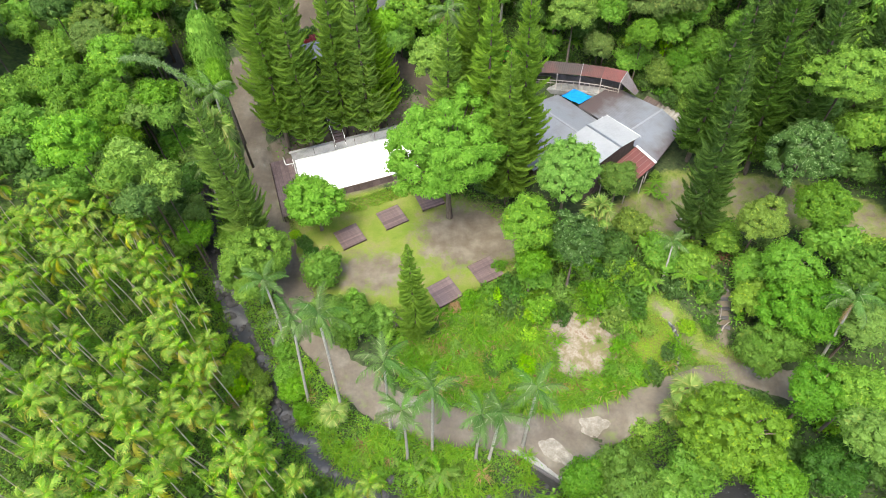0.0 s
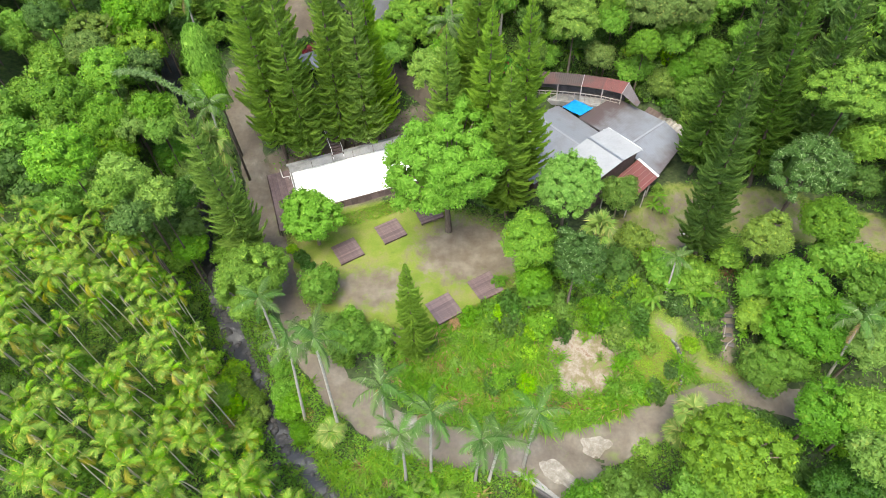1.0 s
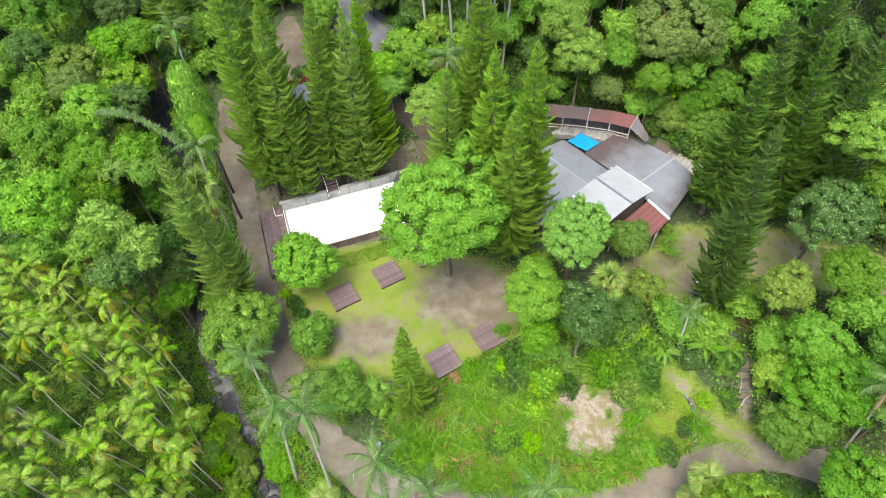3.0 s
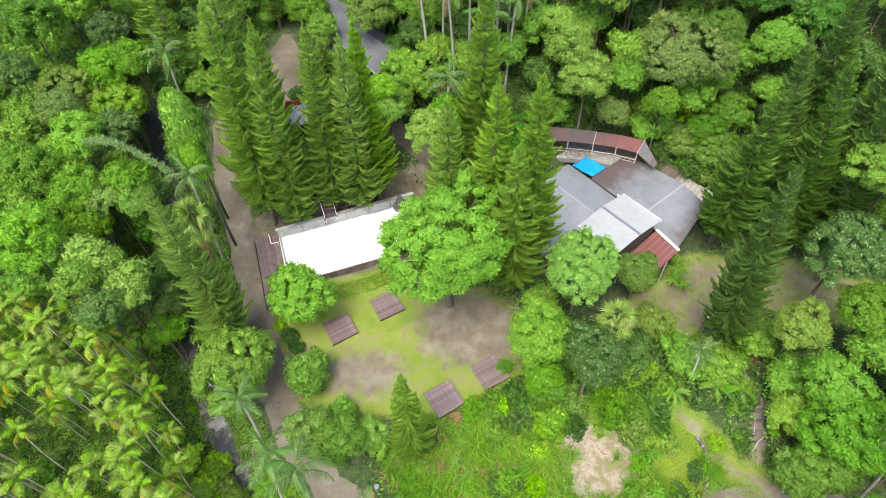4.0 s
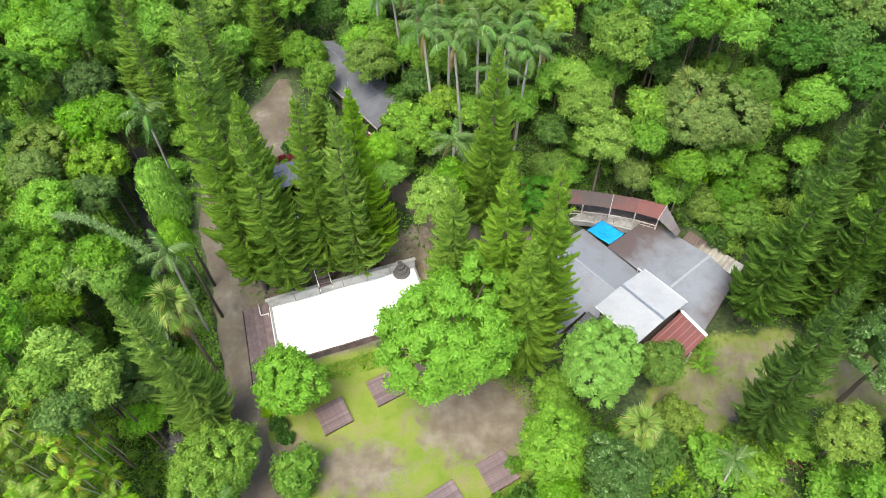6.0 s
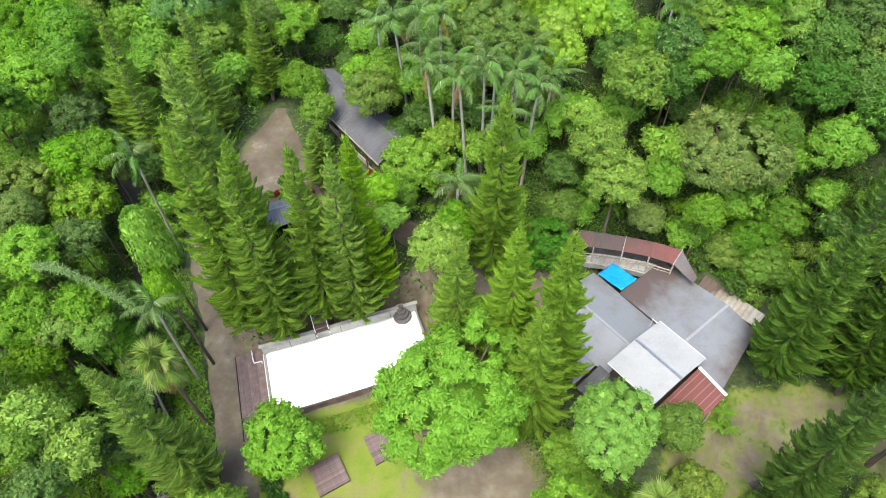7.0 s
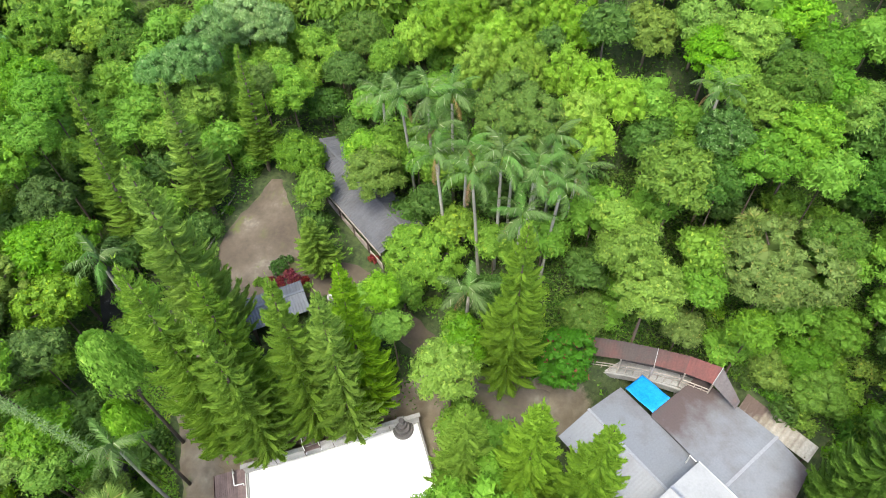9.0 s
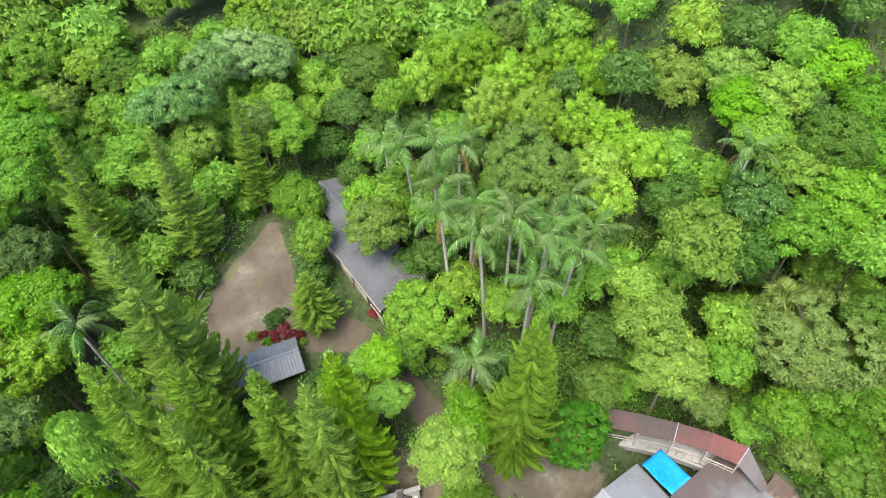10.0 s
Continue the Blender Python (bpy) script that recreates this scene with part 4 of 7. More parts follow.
    part("ridge_cap", beam_bm(hp(2.9, 3.7, 7.26), hp(6.5, 3.5, 6.81), 0.34, 0.08), M["white_paint"], red, "white edge board")
    for k in range(5):
        u = (k + 0.6) / 5.2
        lo, hi = Vector(hp(2.9 + 3.6 * u, -3.2 + 1.3 * u, 6.03 - 0.35 * u)), Vector(hp(2.9 + 3.6 * u, 3.6 - 0.2 * u, 7.26 - 0.45 * u))
        part("seam", beam_bm(lo, hi, 0.06, 0.04), M["seam"], red, "pale seam strip")
    part("fascia", beam_bm(hp(3.0, -3.3, 5.85), hp(6.6, -2.0, 5.5), 0.1, 0.14), M["grey_wood"], h)
    # walls
    for p, q, z1 in (((-12.6, -2.6), (-12.6, 5.0), 5.4), ((-12.6, 5.0), (-8.8, 5.0), 5.5), ((-8.6, 6.4), (-8.6, 12.6), 5.7), ((-8.6, 12.6), (3.0, 12.7), 5.5), ((3.1, 12.6), (5.1, 4.6), 5.2), ((-12.6, -2.6), (-9.0, -2.6), 5.1),
                     ((-8.8, -7.2), (-5.0, -7.2), 4.3), ((-8.8, -7.2), (-8.8, -2.7), 4.6), ((-5.0, -7.2), (-5.0, -3.0), 4.6), ((-4.0, -5.8), (2.3, -5.4), 4.6), ((2.4, -5.4), (2.4, -3.0), 4.6)):
        wall_between(h, hp(*p, 0), hp(*q, 0), 2.2, z1, M["dark_wood"])
    for p, q in (((-2.5, -3.5), (2.5, -3.5)), ((-2.5, 3.5), (2.5, 3.5)), ((-2.5, -3.4), (-2.5, 3.4)), ((2.5, -3.4), (2.5, 3.4))):
        wall_between(h, hp(*p, 0), hp(*q, 0), 2.2, 8.72, M["dark_wood"])
    for a, b in ((6.3, -1.7), (6.5, 1.3), (5.7, 3.4), (3.2, -2.9)):
        part("post", beam_bm(hp(a, b, 2.3), hp(a, b, 5.7), 0.14, 0.14), M["grey_wood"], h)
    part("post", beam_bm(hp(-3.9, 4.5, 5.6), hp(-3.9, 4.5, 7.6), 0.1, 0.1), M["white_paint"], h, "white vent pipe")
    part("lintel", beam_bm(hp(-4.0, 4.5, 7.5), hp(-3.2, 4.5, 7.5), 0.1, 0.1), M["white_paint"], h, "white vent pipe")


build_house()


def build_tarp():
    t = thing("tarpaulin", "bright blue tarpaulin spread over the edge of a roof", "tarpaulin")
    verts, faces, n = [], [], 13
    rng = np.random.default_rng(2)
    for j in range(n):
        for i in range(n):
            u, v = i / (n - 1), j / (n - 1)
            a, b = -13.1 + 3.8 * u, 5.9 + 2.75 * v + 0.25 * (1 - u)
            z = 5.25 + 0.75 * u - 0.15 * math.sin(math.pi * v) * (1 - u) + 0.05 * math.sin(9 * u + 4 * v) + rng.normal() * 0.012
            verts.append(hp(a, b, z))
    faces = [(j * n + i, j * n + i + 1, (j + 1) * n + i + 1, (j + 1) * n + i) for j in range(n - 1) for i in range(n - 1)]
    me = mesh_of("sheet", verts, faces, M["blue_tarp"], True)
    ob = part("sheet", me, None, t)
    so = ob.modifiers.new("thickness", "SOLIDIFY")
    so.thickness = 0.02
    for a, b in ((-13.0, 6.2), (-13.0, 8.7), (-9.4, 8.4)):
        part("pole", beam_bm(hp(a, b, 2.3), hp(a, b, 5.28 if a < -10 else 5.9), 0.06, 0.06), M["steel"], t)


build_tarp()


def build_shelter():
    s = thing("open_shelter", "long curved open shelter with rusty red sheet roof and timber rail", "shelter")
    back = [(11.0, 79.6), (14.6, 79.1), (18.0, 78.4), (21.2, 77.6), (24.2, 76.4)]
    front = [(10.6, 77.9), (14.1, 77.5), (17.5, 76.9), (20.5, 76.1), (23.1, 75.0)]
    for i in range(4):
        (bx, by), (b2x, b2y), (fx, fy), (f2x, f2y) = back[i], back[i + 1], front[i], front[i + 1]
        st = (0.45, 0.5, 0.28, 0.08)[i]
        sheet("roof", s, (fx, fy, 7.75), (f2x, f2y, 7.75), (b2x, b2y, 8.7), (bx, by, 8.7), 11, M["roof_red"], 0.02, lambda u, v, k=st: k + 0.1 * v, label="rusty red corrugated sheet")
        part("floor", beam_bm(((bx + fx) / 2, (by + fy) / 2, 5.0), ((b2x + f2x) / 2, (b2y + f2y) / 2, 5.0), 1.9, 0.2), M["concrete"], s)
        wall_between(s, (bx, by - 0.1), (b2x, b2y - 0.1), 4.4, 6.6, M["stone"], "back_wall")
        for z, w in ((6.55, 0.09), (6.05, 0.07)):
            part("rail", beam_bm((fx, fy - 0.05, z), (f2x, f2y - 0.05, z), w, w), M["grey_wood"], s, "weathered pale timber rail")
        for f in (0.0, 0.25, 0.5, 0.75):
            x, y = fx + (f2x - fx) * f, fy + (f2y - fy) * f
            part("baluster", beam_bm((x, y - 0.05, 4.9), (x, y - 0.05, 6.55), 0.06, 0.06), M["grey_wood"], s)
    for x, y in front:
        part("post", beam_bm((x, y - 0.12, 3.2), (x, y - 0.12, 7.8), 0.13, 0.13), M["grey_wood"], s)
    # hipped end and gable boards
    sheet("roof", s, (23.1, 75.0, 7.75), (25.0, 72.6, 7.2), (25.6, 73.3, 7.35), (24.2, 76.4, 8.7), 8, M["roof_brown"], 0.03, lambda u, v: 0.2, label="dark brown corrugated sheet")
    for p, q in (((23.15, 75.0, 7.8), (24.25, 76.4, 8.75)), ((17.5, 76.85, 7.82), (18.0, 78.45, 8.77))):
        part("cover_strip", beam_bm(p, q, 0.06, 0.04), M["cap_metal"], s, "grey metal joint strip")
    part("footing", beam_bm((10.8, 77.75, 4.6), (17.4, 76.75, 4.6), 0.25, 0.8), M["concrete"], s, "pale concrete base strip")
    part("footing", beam_bm((17.4, 76.75, 4.6), (23.0, 74.9, 4.6), 0.25, 0.8), M["concrete"], s, "pale concrete base strip")
    # low lean-to behind the house
    l = thing("lean_to", "low lean-to under old, lichen-covered corrugated sheets", "shed")
    sheet("roof", l, (26.4, 73.9, 4.5), (32.0, 68.6, 4.2), (33.4, 70.1, 4.55), (27.8, 75.6, 4.9), 18, M["roof_old"], 0.06, lambda u, v: 0.42 * max(0, 0.6 - u) * 1.6 + 0.25 * v * (1 - u) + 0.16 * math.sin(40 * u) ** 2)
    for x, y in ((26.8, 74.0), (29.4, 71.5), (31.8, 69.1), (28.0, 75.2), (30.6, 72.7), (33.0, 70.2)):
        part("post", beam_bm((x, y, 2.4), (x, y, 4.35), 0.12, 0.12), M["dark_wood"], l)


build_shelter()


def gable_shed(name, label, centre, axis_deg, length, width, z_eave, z_ridge, roof, waves, lean=0.0, walls=True):
    """A small building: two slopes of corrugated sheet, posts and boarded walls."""
    h = thing(name, label, name.replace("_", " "))
    c, s = math.cos(radians(axis_deg)), math.sin(radians(axis_deg))
    at = lambda a, b, z: (centre[0] + c * a - s * b, centre[1] + s * a + c * b, z)
    L, W = length / 2, width / 2
    for side in (-1, 1):
        sheet("roof", h, at(-L, side * W, z_eave), at(L, side * W, z_eave), at(L, 0, z_ridge), at(-L, 0, z_ridge), waves, roof, 0.05, lambda u, v: 0.12 + lean * (1 - v) * u)
    part("ridge_cap", beam_bm(at(-L, 0, z_ridge + 0.05), at(L, 0, z_ridge + 0.05), 0.3, 0.06), roof, h)
    z0 = min(float(height(*at(a, b, 0)[:2])) for a in (-L, L) for b in (-W, W)) - 0.3
    for a in (-L + 0.3, 0, L - 0.3):
        for b in (-W + 0.3, W - 0.3):
            part("post", beam_bm(at(a, b, z0), at(a, b, z_eave), 0.15, 0.15), M["dark_wood"], h)
    if walls:
        for p, q in ((at(-L + 0.3, W - 0.3, 0), at(L - 0.3, W - 0.3, 0)), (at(-L + 0.3, -W + 0.3, 0), at(-L + 0.3, W - 0.3, 0)), (at(L - 0.3, -W + 0.3, 0), at(L - 0.3, W - 0.3, 0))):
            wall_between(h, p, q, z0, z_eave - 0.15, M["dark_wood"])
    return h


hut = gable_shed("hut", "small hut under a grey corrugated roof", (-24.7, 81.7), 27.5, 7.0, 4.7, 9.45, 10.35, M["roof_hut"], 20)


def build_long_hall():
    h = thing("long_shed", "long dark-roofed shed with a stepped eave on the slope", "shed")
    d, p, o = np.array((0.66, -0.75)), np.array((0.75, 0.66)), np.array((-24.9, 103.9))
    at = lambda l, w, z: (*(o + d * l + p * w), z - 0.075 * l)
    sheet("roof", h, at(0, 0, 14.3), at(6.6, 0, 14.3), at(6.6, 2.0, 14.9), at(0, 2.0, 14.9), 16, M["roof_dark"], 0.04, lambda u, v: 0.15)
    sheet("roof", h, at(0, 4.4, 14.2), at(6.6, 4.4, 14.2), at(6.6, 2.0, 14.9), at(0, 2.0, 14.9), 16, M["roof_dark"], 0.04, lambda u, v: 0.1)
    sheet("roof", h, at(6.2, -1.9, 13.8), at(20.2, -1.9, 13.8), at(20.2, 1.9, 14.95), at(6.2, 1.9, 14.95), 34, M["roof_dark"], 0.04, lambda u, v: 0.1 + 0.35 * max(0, u - 0.7))
    sheet("roof", h, at(6.2, 4.6, 14.1), at(20.2, 4.6, 14.1), at(20.2, 1.9, 14.95), at(6.2, 1.9, 14.95), 34, M["roof_dark"], 0.04, lambda u, v: 0.15)
    part("ridge_cap", beam_bm(at(0, 1.95, 14.98), at(20.2, 1.95, 15.0), 0.3, 0.05), M["roof_dark"], h)
    part("fascia", beam_bm(at(6.2, -2.0, 13.72), at(20.3, -2.0, 13.72), 0.12, 0.22), M["grey_wood"], h, "pale weathered eave board")
    for l in (0.4, 3.4, 6.6, 9.9, 13.2, 16.5, 19.8):
        for w in ((0.3 if l < 6 else -1.6), 4.2):
            x, y, z = at(l, w, 13.9)
            part("post", beam_bm((x, y, float(height(x, y)) - 0.3), (x, y, z), 0.16, 0.16), M["dark_wood"], h)
    a, b = at(0.4, 4.1, 13.6), at(19.8, 4.1, 13.6)
    for k in range(4):
        p0 = [a[i] + (b[i] - a[i]) * k / 4 for i in range(3)]
        p1 = [a[i] + (b[i] - a[i]) * (k + 1) / 4 for i in range(3)]
        wall_between(h, p0, p1, float(height(p1[0], p1[1])) - 0.4, p1[2], M["dark_wood"])
    a, b = at(6.8, -1.5, 0), at(19.8, -1.5, 0)
    for k in range(4):
        p0 = [a[i] + (b[i] - a[i]) * k / 4 for i in range(2)]
        p1 = [a[i] + (b[i] - a[i]) * (k + 1) / 4 for i in range(2)]
        z = float(height(*p1))
        wall_between(h, p0, p1, z - 0.4, z + 1.1, M["grey_wood"], "parapet")


build_long_hall()


def build_small_shelter():
    h = thing("shelter", "narrow timber shelter with a dark sheet roof behind the pool", "shelter")
    sheet("roof", h, (-17.4, 74.6, 6.9), (-16.5, 69.3, 6.0), (-14.6, 69.6, 6.3), (-15.6, 75.0, 7.2), 12, M["roof_dark"], 0.04, lambda u, v: 0.2)
    for x, y in ((-17.2, 74.3), (-16.4, 69.6), (-14.8, 69.9), (-15.7, 74.6)):
        part("post", beam_bm((x, y, float(height(x, y)) - 0.2), (x, y, 6.3), 0.14, 0.14), M["dark_wood"], h)
    for y, x in ((69.8, -15.6), (72.0, -16.0)):
        part("bench", box_bm((1.5, 0.4, 0.08), (x, y, float(height(x, y)) + 0.5), 0.01), M["grey_wood"], h)


build_small_shelter()


def build_stairs():
    """Plank stairway with white rails from the hut down to the pool."""
    s = thing("plank_stairway", "brown plank stairway with white handrails up the slope", "stairs")
    a, b = Vector((-18.5, 67.4, 3.4)), Vector((-22.2, 76.2, 6.4))
    n = 18
    d = (b - a)
    side = Vector((d.y, -d.x, 0)).normalized()
    turn = Vector((side.x, side.y, 0)).to_track_quat("X", "Z").to_matrix()
    me = None
    for i in range(n):
        p = a + d * ((i + 0.5) / n)
        ob = new("tread", me) if me else part("tread", box_bm((1.5, 0.5, 0.06), (0, 0, 0), 0.01), M["deck_wood"], s)
        me = ob.data
        ob.parent = s
        ob.matrix_basis = Matrix.Translation(p) @ turn.to_4x4()
    for k in (-0.8, 0.8):
        part("stringer", beam_bm(a + side * k + Vector((0, 0, -0.15)), b + side * k + Vector((0, 0, -0.15)), 0.1, 0.35), M["dark_wood"], s)
        part("handrail", beam_bm(a + side * k + Vector((0, 0, 0.9)), b + side * k + Vector((0, 0, 0.9)), 0.07, 0.07), M["white_paint"], s, "white painted handrail")
        for f in (0.02, 0.34, 0.66, 0.98):
            p = a + d * f + side * k
            part("rail_post", beam_bm(p + Vector((0, 0, -0.9)), p + Vector((0, 0, 0.9)), 0.07, 0.07), M["white_paint"], s)


build_stairs()


# ---- the pool and its terrace ----
POOL = Matrix.Translation((-15.1, 64.5, 0)) @ pose(0, 0, 0, 0, 0, 20.6)


def build_pool():
    L, W = 9.35, 4.2
    p = thing("pool", "long pool in concrete walls beside timber decks", "pool", POOL)
    wall = part("back_wall", box_bm((2 * L + 0.5, 0.32, 3.2), (0, W + 0.16, 1.7), 0.03), M["concrete"], p, "grey stained concrete wall")
    part("coping", box_bm((2 * L + 0.9, 0.5, 0.08), (0, W + 0.2, 3.34), 0.02), M["concrete"], wall)
    for k in range(1, 6):
        part("joint", box_bm((0.06, 0.36, 3.1), (-L + k * L / 3, W + 0.15, 1.73)), M["dark_wood"], wall)
    part("side_wall", box_bm((0.22, 2 * W, 2.1), (-L - 0.11, 0, 1.05), 0.02), M["concrete"], p)
    part("side_wall", box_bm((0.22, 2 * W, 2.1), (L + 0.11, 0, 1.05), 0.02), M["concrete"], p)
    for k in range(19):
        ob = part("board", box_bm((2 * L / 19 - 0.012, 0.09, 2.15), (-L + (k + 0.5) * 2 * L / 19, -W - 0.12, 0.9), 0.008), M["deck_wood"], p)
    part("front_rim", box_bm((2 * L + 0.2, 0.22, 0.07), (0, -W - 0.1, 2.02), 0.01), M["dark_wood"], p)
    part("front_step", box_bm((2 * L, 0.7, 0.5), (0, -W - 0.5, 0.1), 0.02), M["dark_wood"], p)
    part("pipe", tube_mesh("pipe", [(-L - 0.25, W - 0.1, 2.22), (-L - 0.25, -W + 0.3, 2.22)], [0.05, 0.05], M["white_paint"]), None, p, "white pipe along the edge")
    c = thing("pool_cover", "taut bright white cover sheet over the pool", "pool cover", POOL)
    nx, ny = 48, 22
    verts = []
    for j in range(ny):
        for i in range(nx):
            x, y = -L + 2 * L * i / (nx - 1), -W + 2 * W * j / (ny - 1)
            y -= 0.22 * (1 - j / (ny - 1)) * math.cos(math.pi * x / (2 * L)) * 0.2
            verts.append((x, y, 1.9 + 0.03 * math.sin(1.7 * x) * math.sin(2.3 * y) + 0.02 * math.sin(4.1 * x + 1.3 * y)))
    faces = [(j * nx + i, j * nx + i + 1, (j + 1) * nx + i + 1, (j + 1) * nx + i) for j in range(ny - 1) for i in range(nx - 1)]
    ob = part("sheet", mesh_of("sheet", verts, faces, M["white_cover"], True), None, c)
    so = ob.modifiers.new("thickness", "SOLIDIFY")
    so.thickness = 0.03
    part("drain", box_bm((0.22, 0.22, 0.05), (-L + 0.5, -W + 0.7, 1.94), 0.05), M["dark_wood"], c, "small black drain")
    # timber deck on the west side
    d = thing("timber_deck", "weathered red-brown plank deck beside the pool", "deck", POOL)
    for k in range(15):
        part("plank", box_bm((0.195, 11.6, 0.04), (-L - 0.45 - 0.21 * k, -0.9, 1.98), 0.006), M["deck_wood"], d)
    for y in (-6.2, -3.4, -0.6, 2.2, 4.6):
        part("joist", box_bm((3.3, 0.1, 0.16), (-L - 1.95, y, 1.87)), M["dark_wood"], d)
        part("post", box_bm((0.14, 0.14, 2.2), (-L - 3.4, y, 0.75)), M["dark_wood"], d)
        part("post", box_bm((0.14, 0.14, 2.2), (-L - 0.5, y, 0.75)), M["dark_wood"], d)
    part("edge_board", box_bm((0.06, 11.7, 0.9), (-L - 3.62, -0.9, 1.5)), M["dark_wood"], d)
    r = thing("pipe_rail", "bent white pipe rail on the pool deck", "handrail", POOL)
    part("pipe", tube_mesh("pipe", [(-L - 1.5, W + 0.6, 2.5), (-L - 1.4, W - 1.0, 2.5), (-L - 1.35, W - 1.2, 2.5), (-L - 0.4, W - 1.25, 2.5)], [0.06] * 4, M["white_paint"]), None, r)
    for x, y in ((-L - 1.48, W + 0.4), (-L - 0.5, W - 1.24)):
        part("foot", box_bm((0.09, 0.09, 0.55), (x, y, 2.24)), M["white_paint"], r)
    f = thing("stone_fountain", "tiered round stone fountain at the corner of the pool", "fountain", POOL @ Matrix.Translation((L - 1.7, W - 0.35, 0)))
    for k, (rad, z0, z1) in enumerate(((1.15, 1.2, 2.35), (0.85, 2.35, 2.75), (0.55, 2.75, 3.2), (0.32, 3.2, 3.75))):
        part("tier", mesh_of("tier", *tube([(0, 0.1 * k, z0), (0, 0.1 * k, z1 - 0.1), (0, 0.1 * k, z1)], [rad, rad, rad * 0.9], 18), M["stone"]), None, f)
    part("finial", box_bm((0.9, 0.5, 0.5), (0, 0.75, 3.2), 0.12), M["concrete"], f)


build_pool()


# ---- camping platforms on the lawn ----
def platform(label):
    t = thing("camping_platform", label, "platform", group="camping platforms on the lawn")
    me = None
    for k in range(12):
        if me:
            ob = new("plank", me)
            ob.parent = t
        else:
            ob = part("plank", box_bm((3.4, 0.272, 0.04), (0, 0, 0), 0.006), M["deck_wood"], t)
            me = ob.data
        ob.location = (0, -1.56 + 0.2835 * k, 0.36)
    for y in (-1.66, 1.66):
        part("rim_board", box_bm((3.44, 0.05, 0.22), (0, y + math.copysign(0.06, y), 0.24)), M["dark_wood"], t)
    for x in (-1.6, 0, 1.6):
        part("joist", box_bm((0.1, 3.3, 0.14), (x, 0, 0.27)), M["dark_wood"], t)
    for x in (-1.55, 1.55):
        for y in (-1.5, 1.5):
            part("leg", box_bm((0.14, 0.14, 0.5), (x, y, 0.05)), M["dark_wood"], t)
    return t


plat = platform("square camping platform of weathered red-brown planks on the lawn")
for x, y, a in ((-10.1, 55.2, 31), (-15.6, 51.7, 32), (-2.45, 42.6, 33), (2.75, 45.9, 31), (-5.0, 58.3, 25), (-9.0, 39.9, 30)):
    copy_thing(plat, pose(x, y, float(height(x, y)) - 0.02, 0, 0, a))
retire(plat)

# ---- patterns of the plants ----
PLANTS = {
    # kind: leaf, label, growth
    "m": ("leaf_mid", "broadleaf tree with a billowing mid-green crown", dict(bough=0.95, leaf=0.29, dense=13)),
    "b": ("leaf_bright", "broadleaf tree with a billowing light green crown", dict(bough=0.9, leaf=0.29, dense=13)),
    "B": ("leaf_fresh", "dense young broadleaf tree with fresh green leaves", dict(bough=0.72, leaf=0.29, dense=13)),
    "d": ("leaf_dark", "broadleaf tree with a dense dark green crown", dict(bough=0.85, leaf=0.29, dense=13)),
    "o": ("leaf_olive", "fine-leaved tree with a domed dull olive crown", dict(bough=0.7, leaf=0.23, dense=22, flat=0.78, loose=-0.06)),
    "p": ("leaf_pale", "tree with a pale grey-green feathery crown", dict(bough=0.85, leaf=0.40, dense=14, aspect=0.32, droop=0.8)),
    "y": ("leaf_yellow", "broadleaf tree with a yellow-green crown", dict(bough=0.72, leaf=0.29, dense=13)),
    "u": ("leaf_blue", "tree with dark bluish green glossy leaves", dict(bough=0.7, leaf=0.33, dense=13, aspect=0.5)),
    "P": ("leaf_plume", "tall clump of light green bamboo plumes", dict(bough=0.68, leaf=0.40, dense=14, flat=1.2, tier=1.35, aspect=0.26, droop=0.1, rise=0.5, loose=0.08)),
    "t": ("leaf_bright", "tall tree with light green foliage in flat tiers", dict(bough=1.1, leaf=0.29, dense=13, tier=0.42, flat=0.95)),
    "f": ("leaf_vine", "slim tree with fresh pale green leaves", dict(bough=0.75, leaf=0.29, dense=13)),
    "F": ("leaf_flower", "broad-leaved tree with deep green leaves and red flowers", dict(bough=0.6, leaf=0.33, dense=13, aspect=0.5)),
    "H": ("leaf_bright", "very tall tree with open light green tiers", dict(bough=1.05, leaf=0.29, dense=13, tier=0.45, loose=0.1)),
}
T = {}
for kind, (leaf, words, growth) in PLANTS.items():
    for size, R in enumerate((2.4, 3.4, 4.9)):
        who = "bamboo_clump" if kind == "P" else "broadleaf_tree"
        T[kind, size] = [broad_tree(leaf, 10 * size + v + ord(kind), R, words, "bamboo" if kind == "P" else "tree", who, **growth) for v in range(2 if kind in "mbP" and size < 2 else 1)]
crowns = []


def plant(kind, x, y, z, R):
    """A broadleaf tree rooted at (x, y), its crown of radius R about the height z."""
    foot = float(height(x, y))
    z = max(z, foot + 0.75 * R)
    group = T[kind, 0 if R < 2.9 else 1 if R < 4.1 else 2]
    pattern = group[len(crowns) % len(group)]
    t = copy_thing(pattern, Matrix.Translation((x, y, foot)))
    s = R / pattern["R"]
    spin = Matrix.Rotation(2.4 * len(crowns), 4, "Z")
    for o in t.children:
        if o.name.startswith("trunk"):
            o.matrix_basis = Matrix.Diagonal((s, s, z - foot - 0.3 * R, 1))
        else:
            o.matrix_basis = Matrix.Translation((0, 0, z - foot)) @ spin @ Matrix.Scale(s, 4)
    crowns.append((x, y, z, R))
    return t


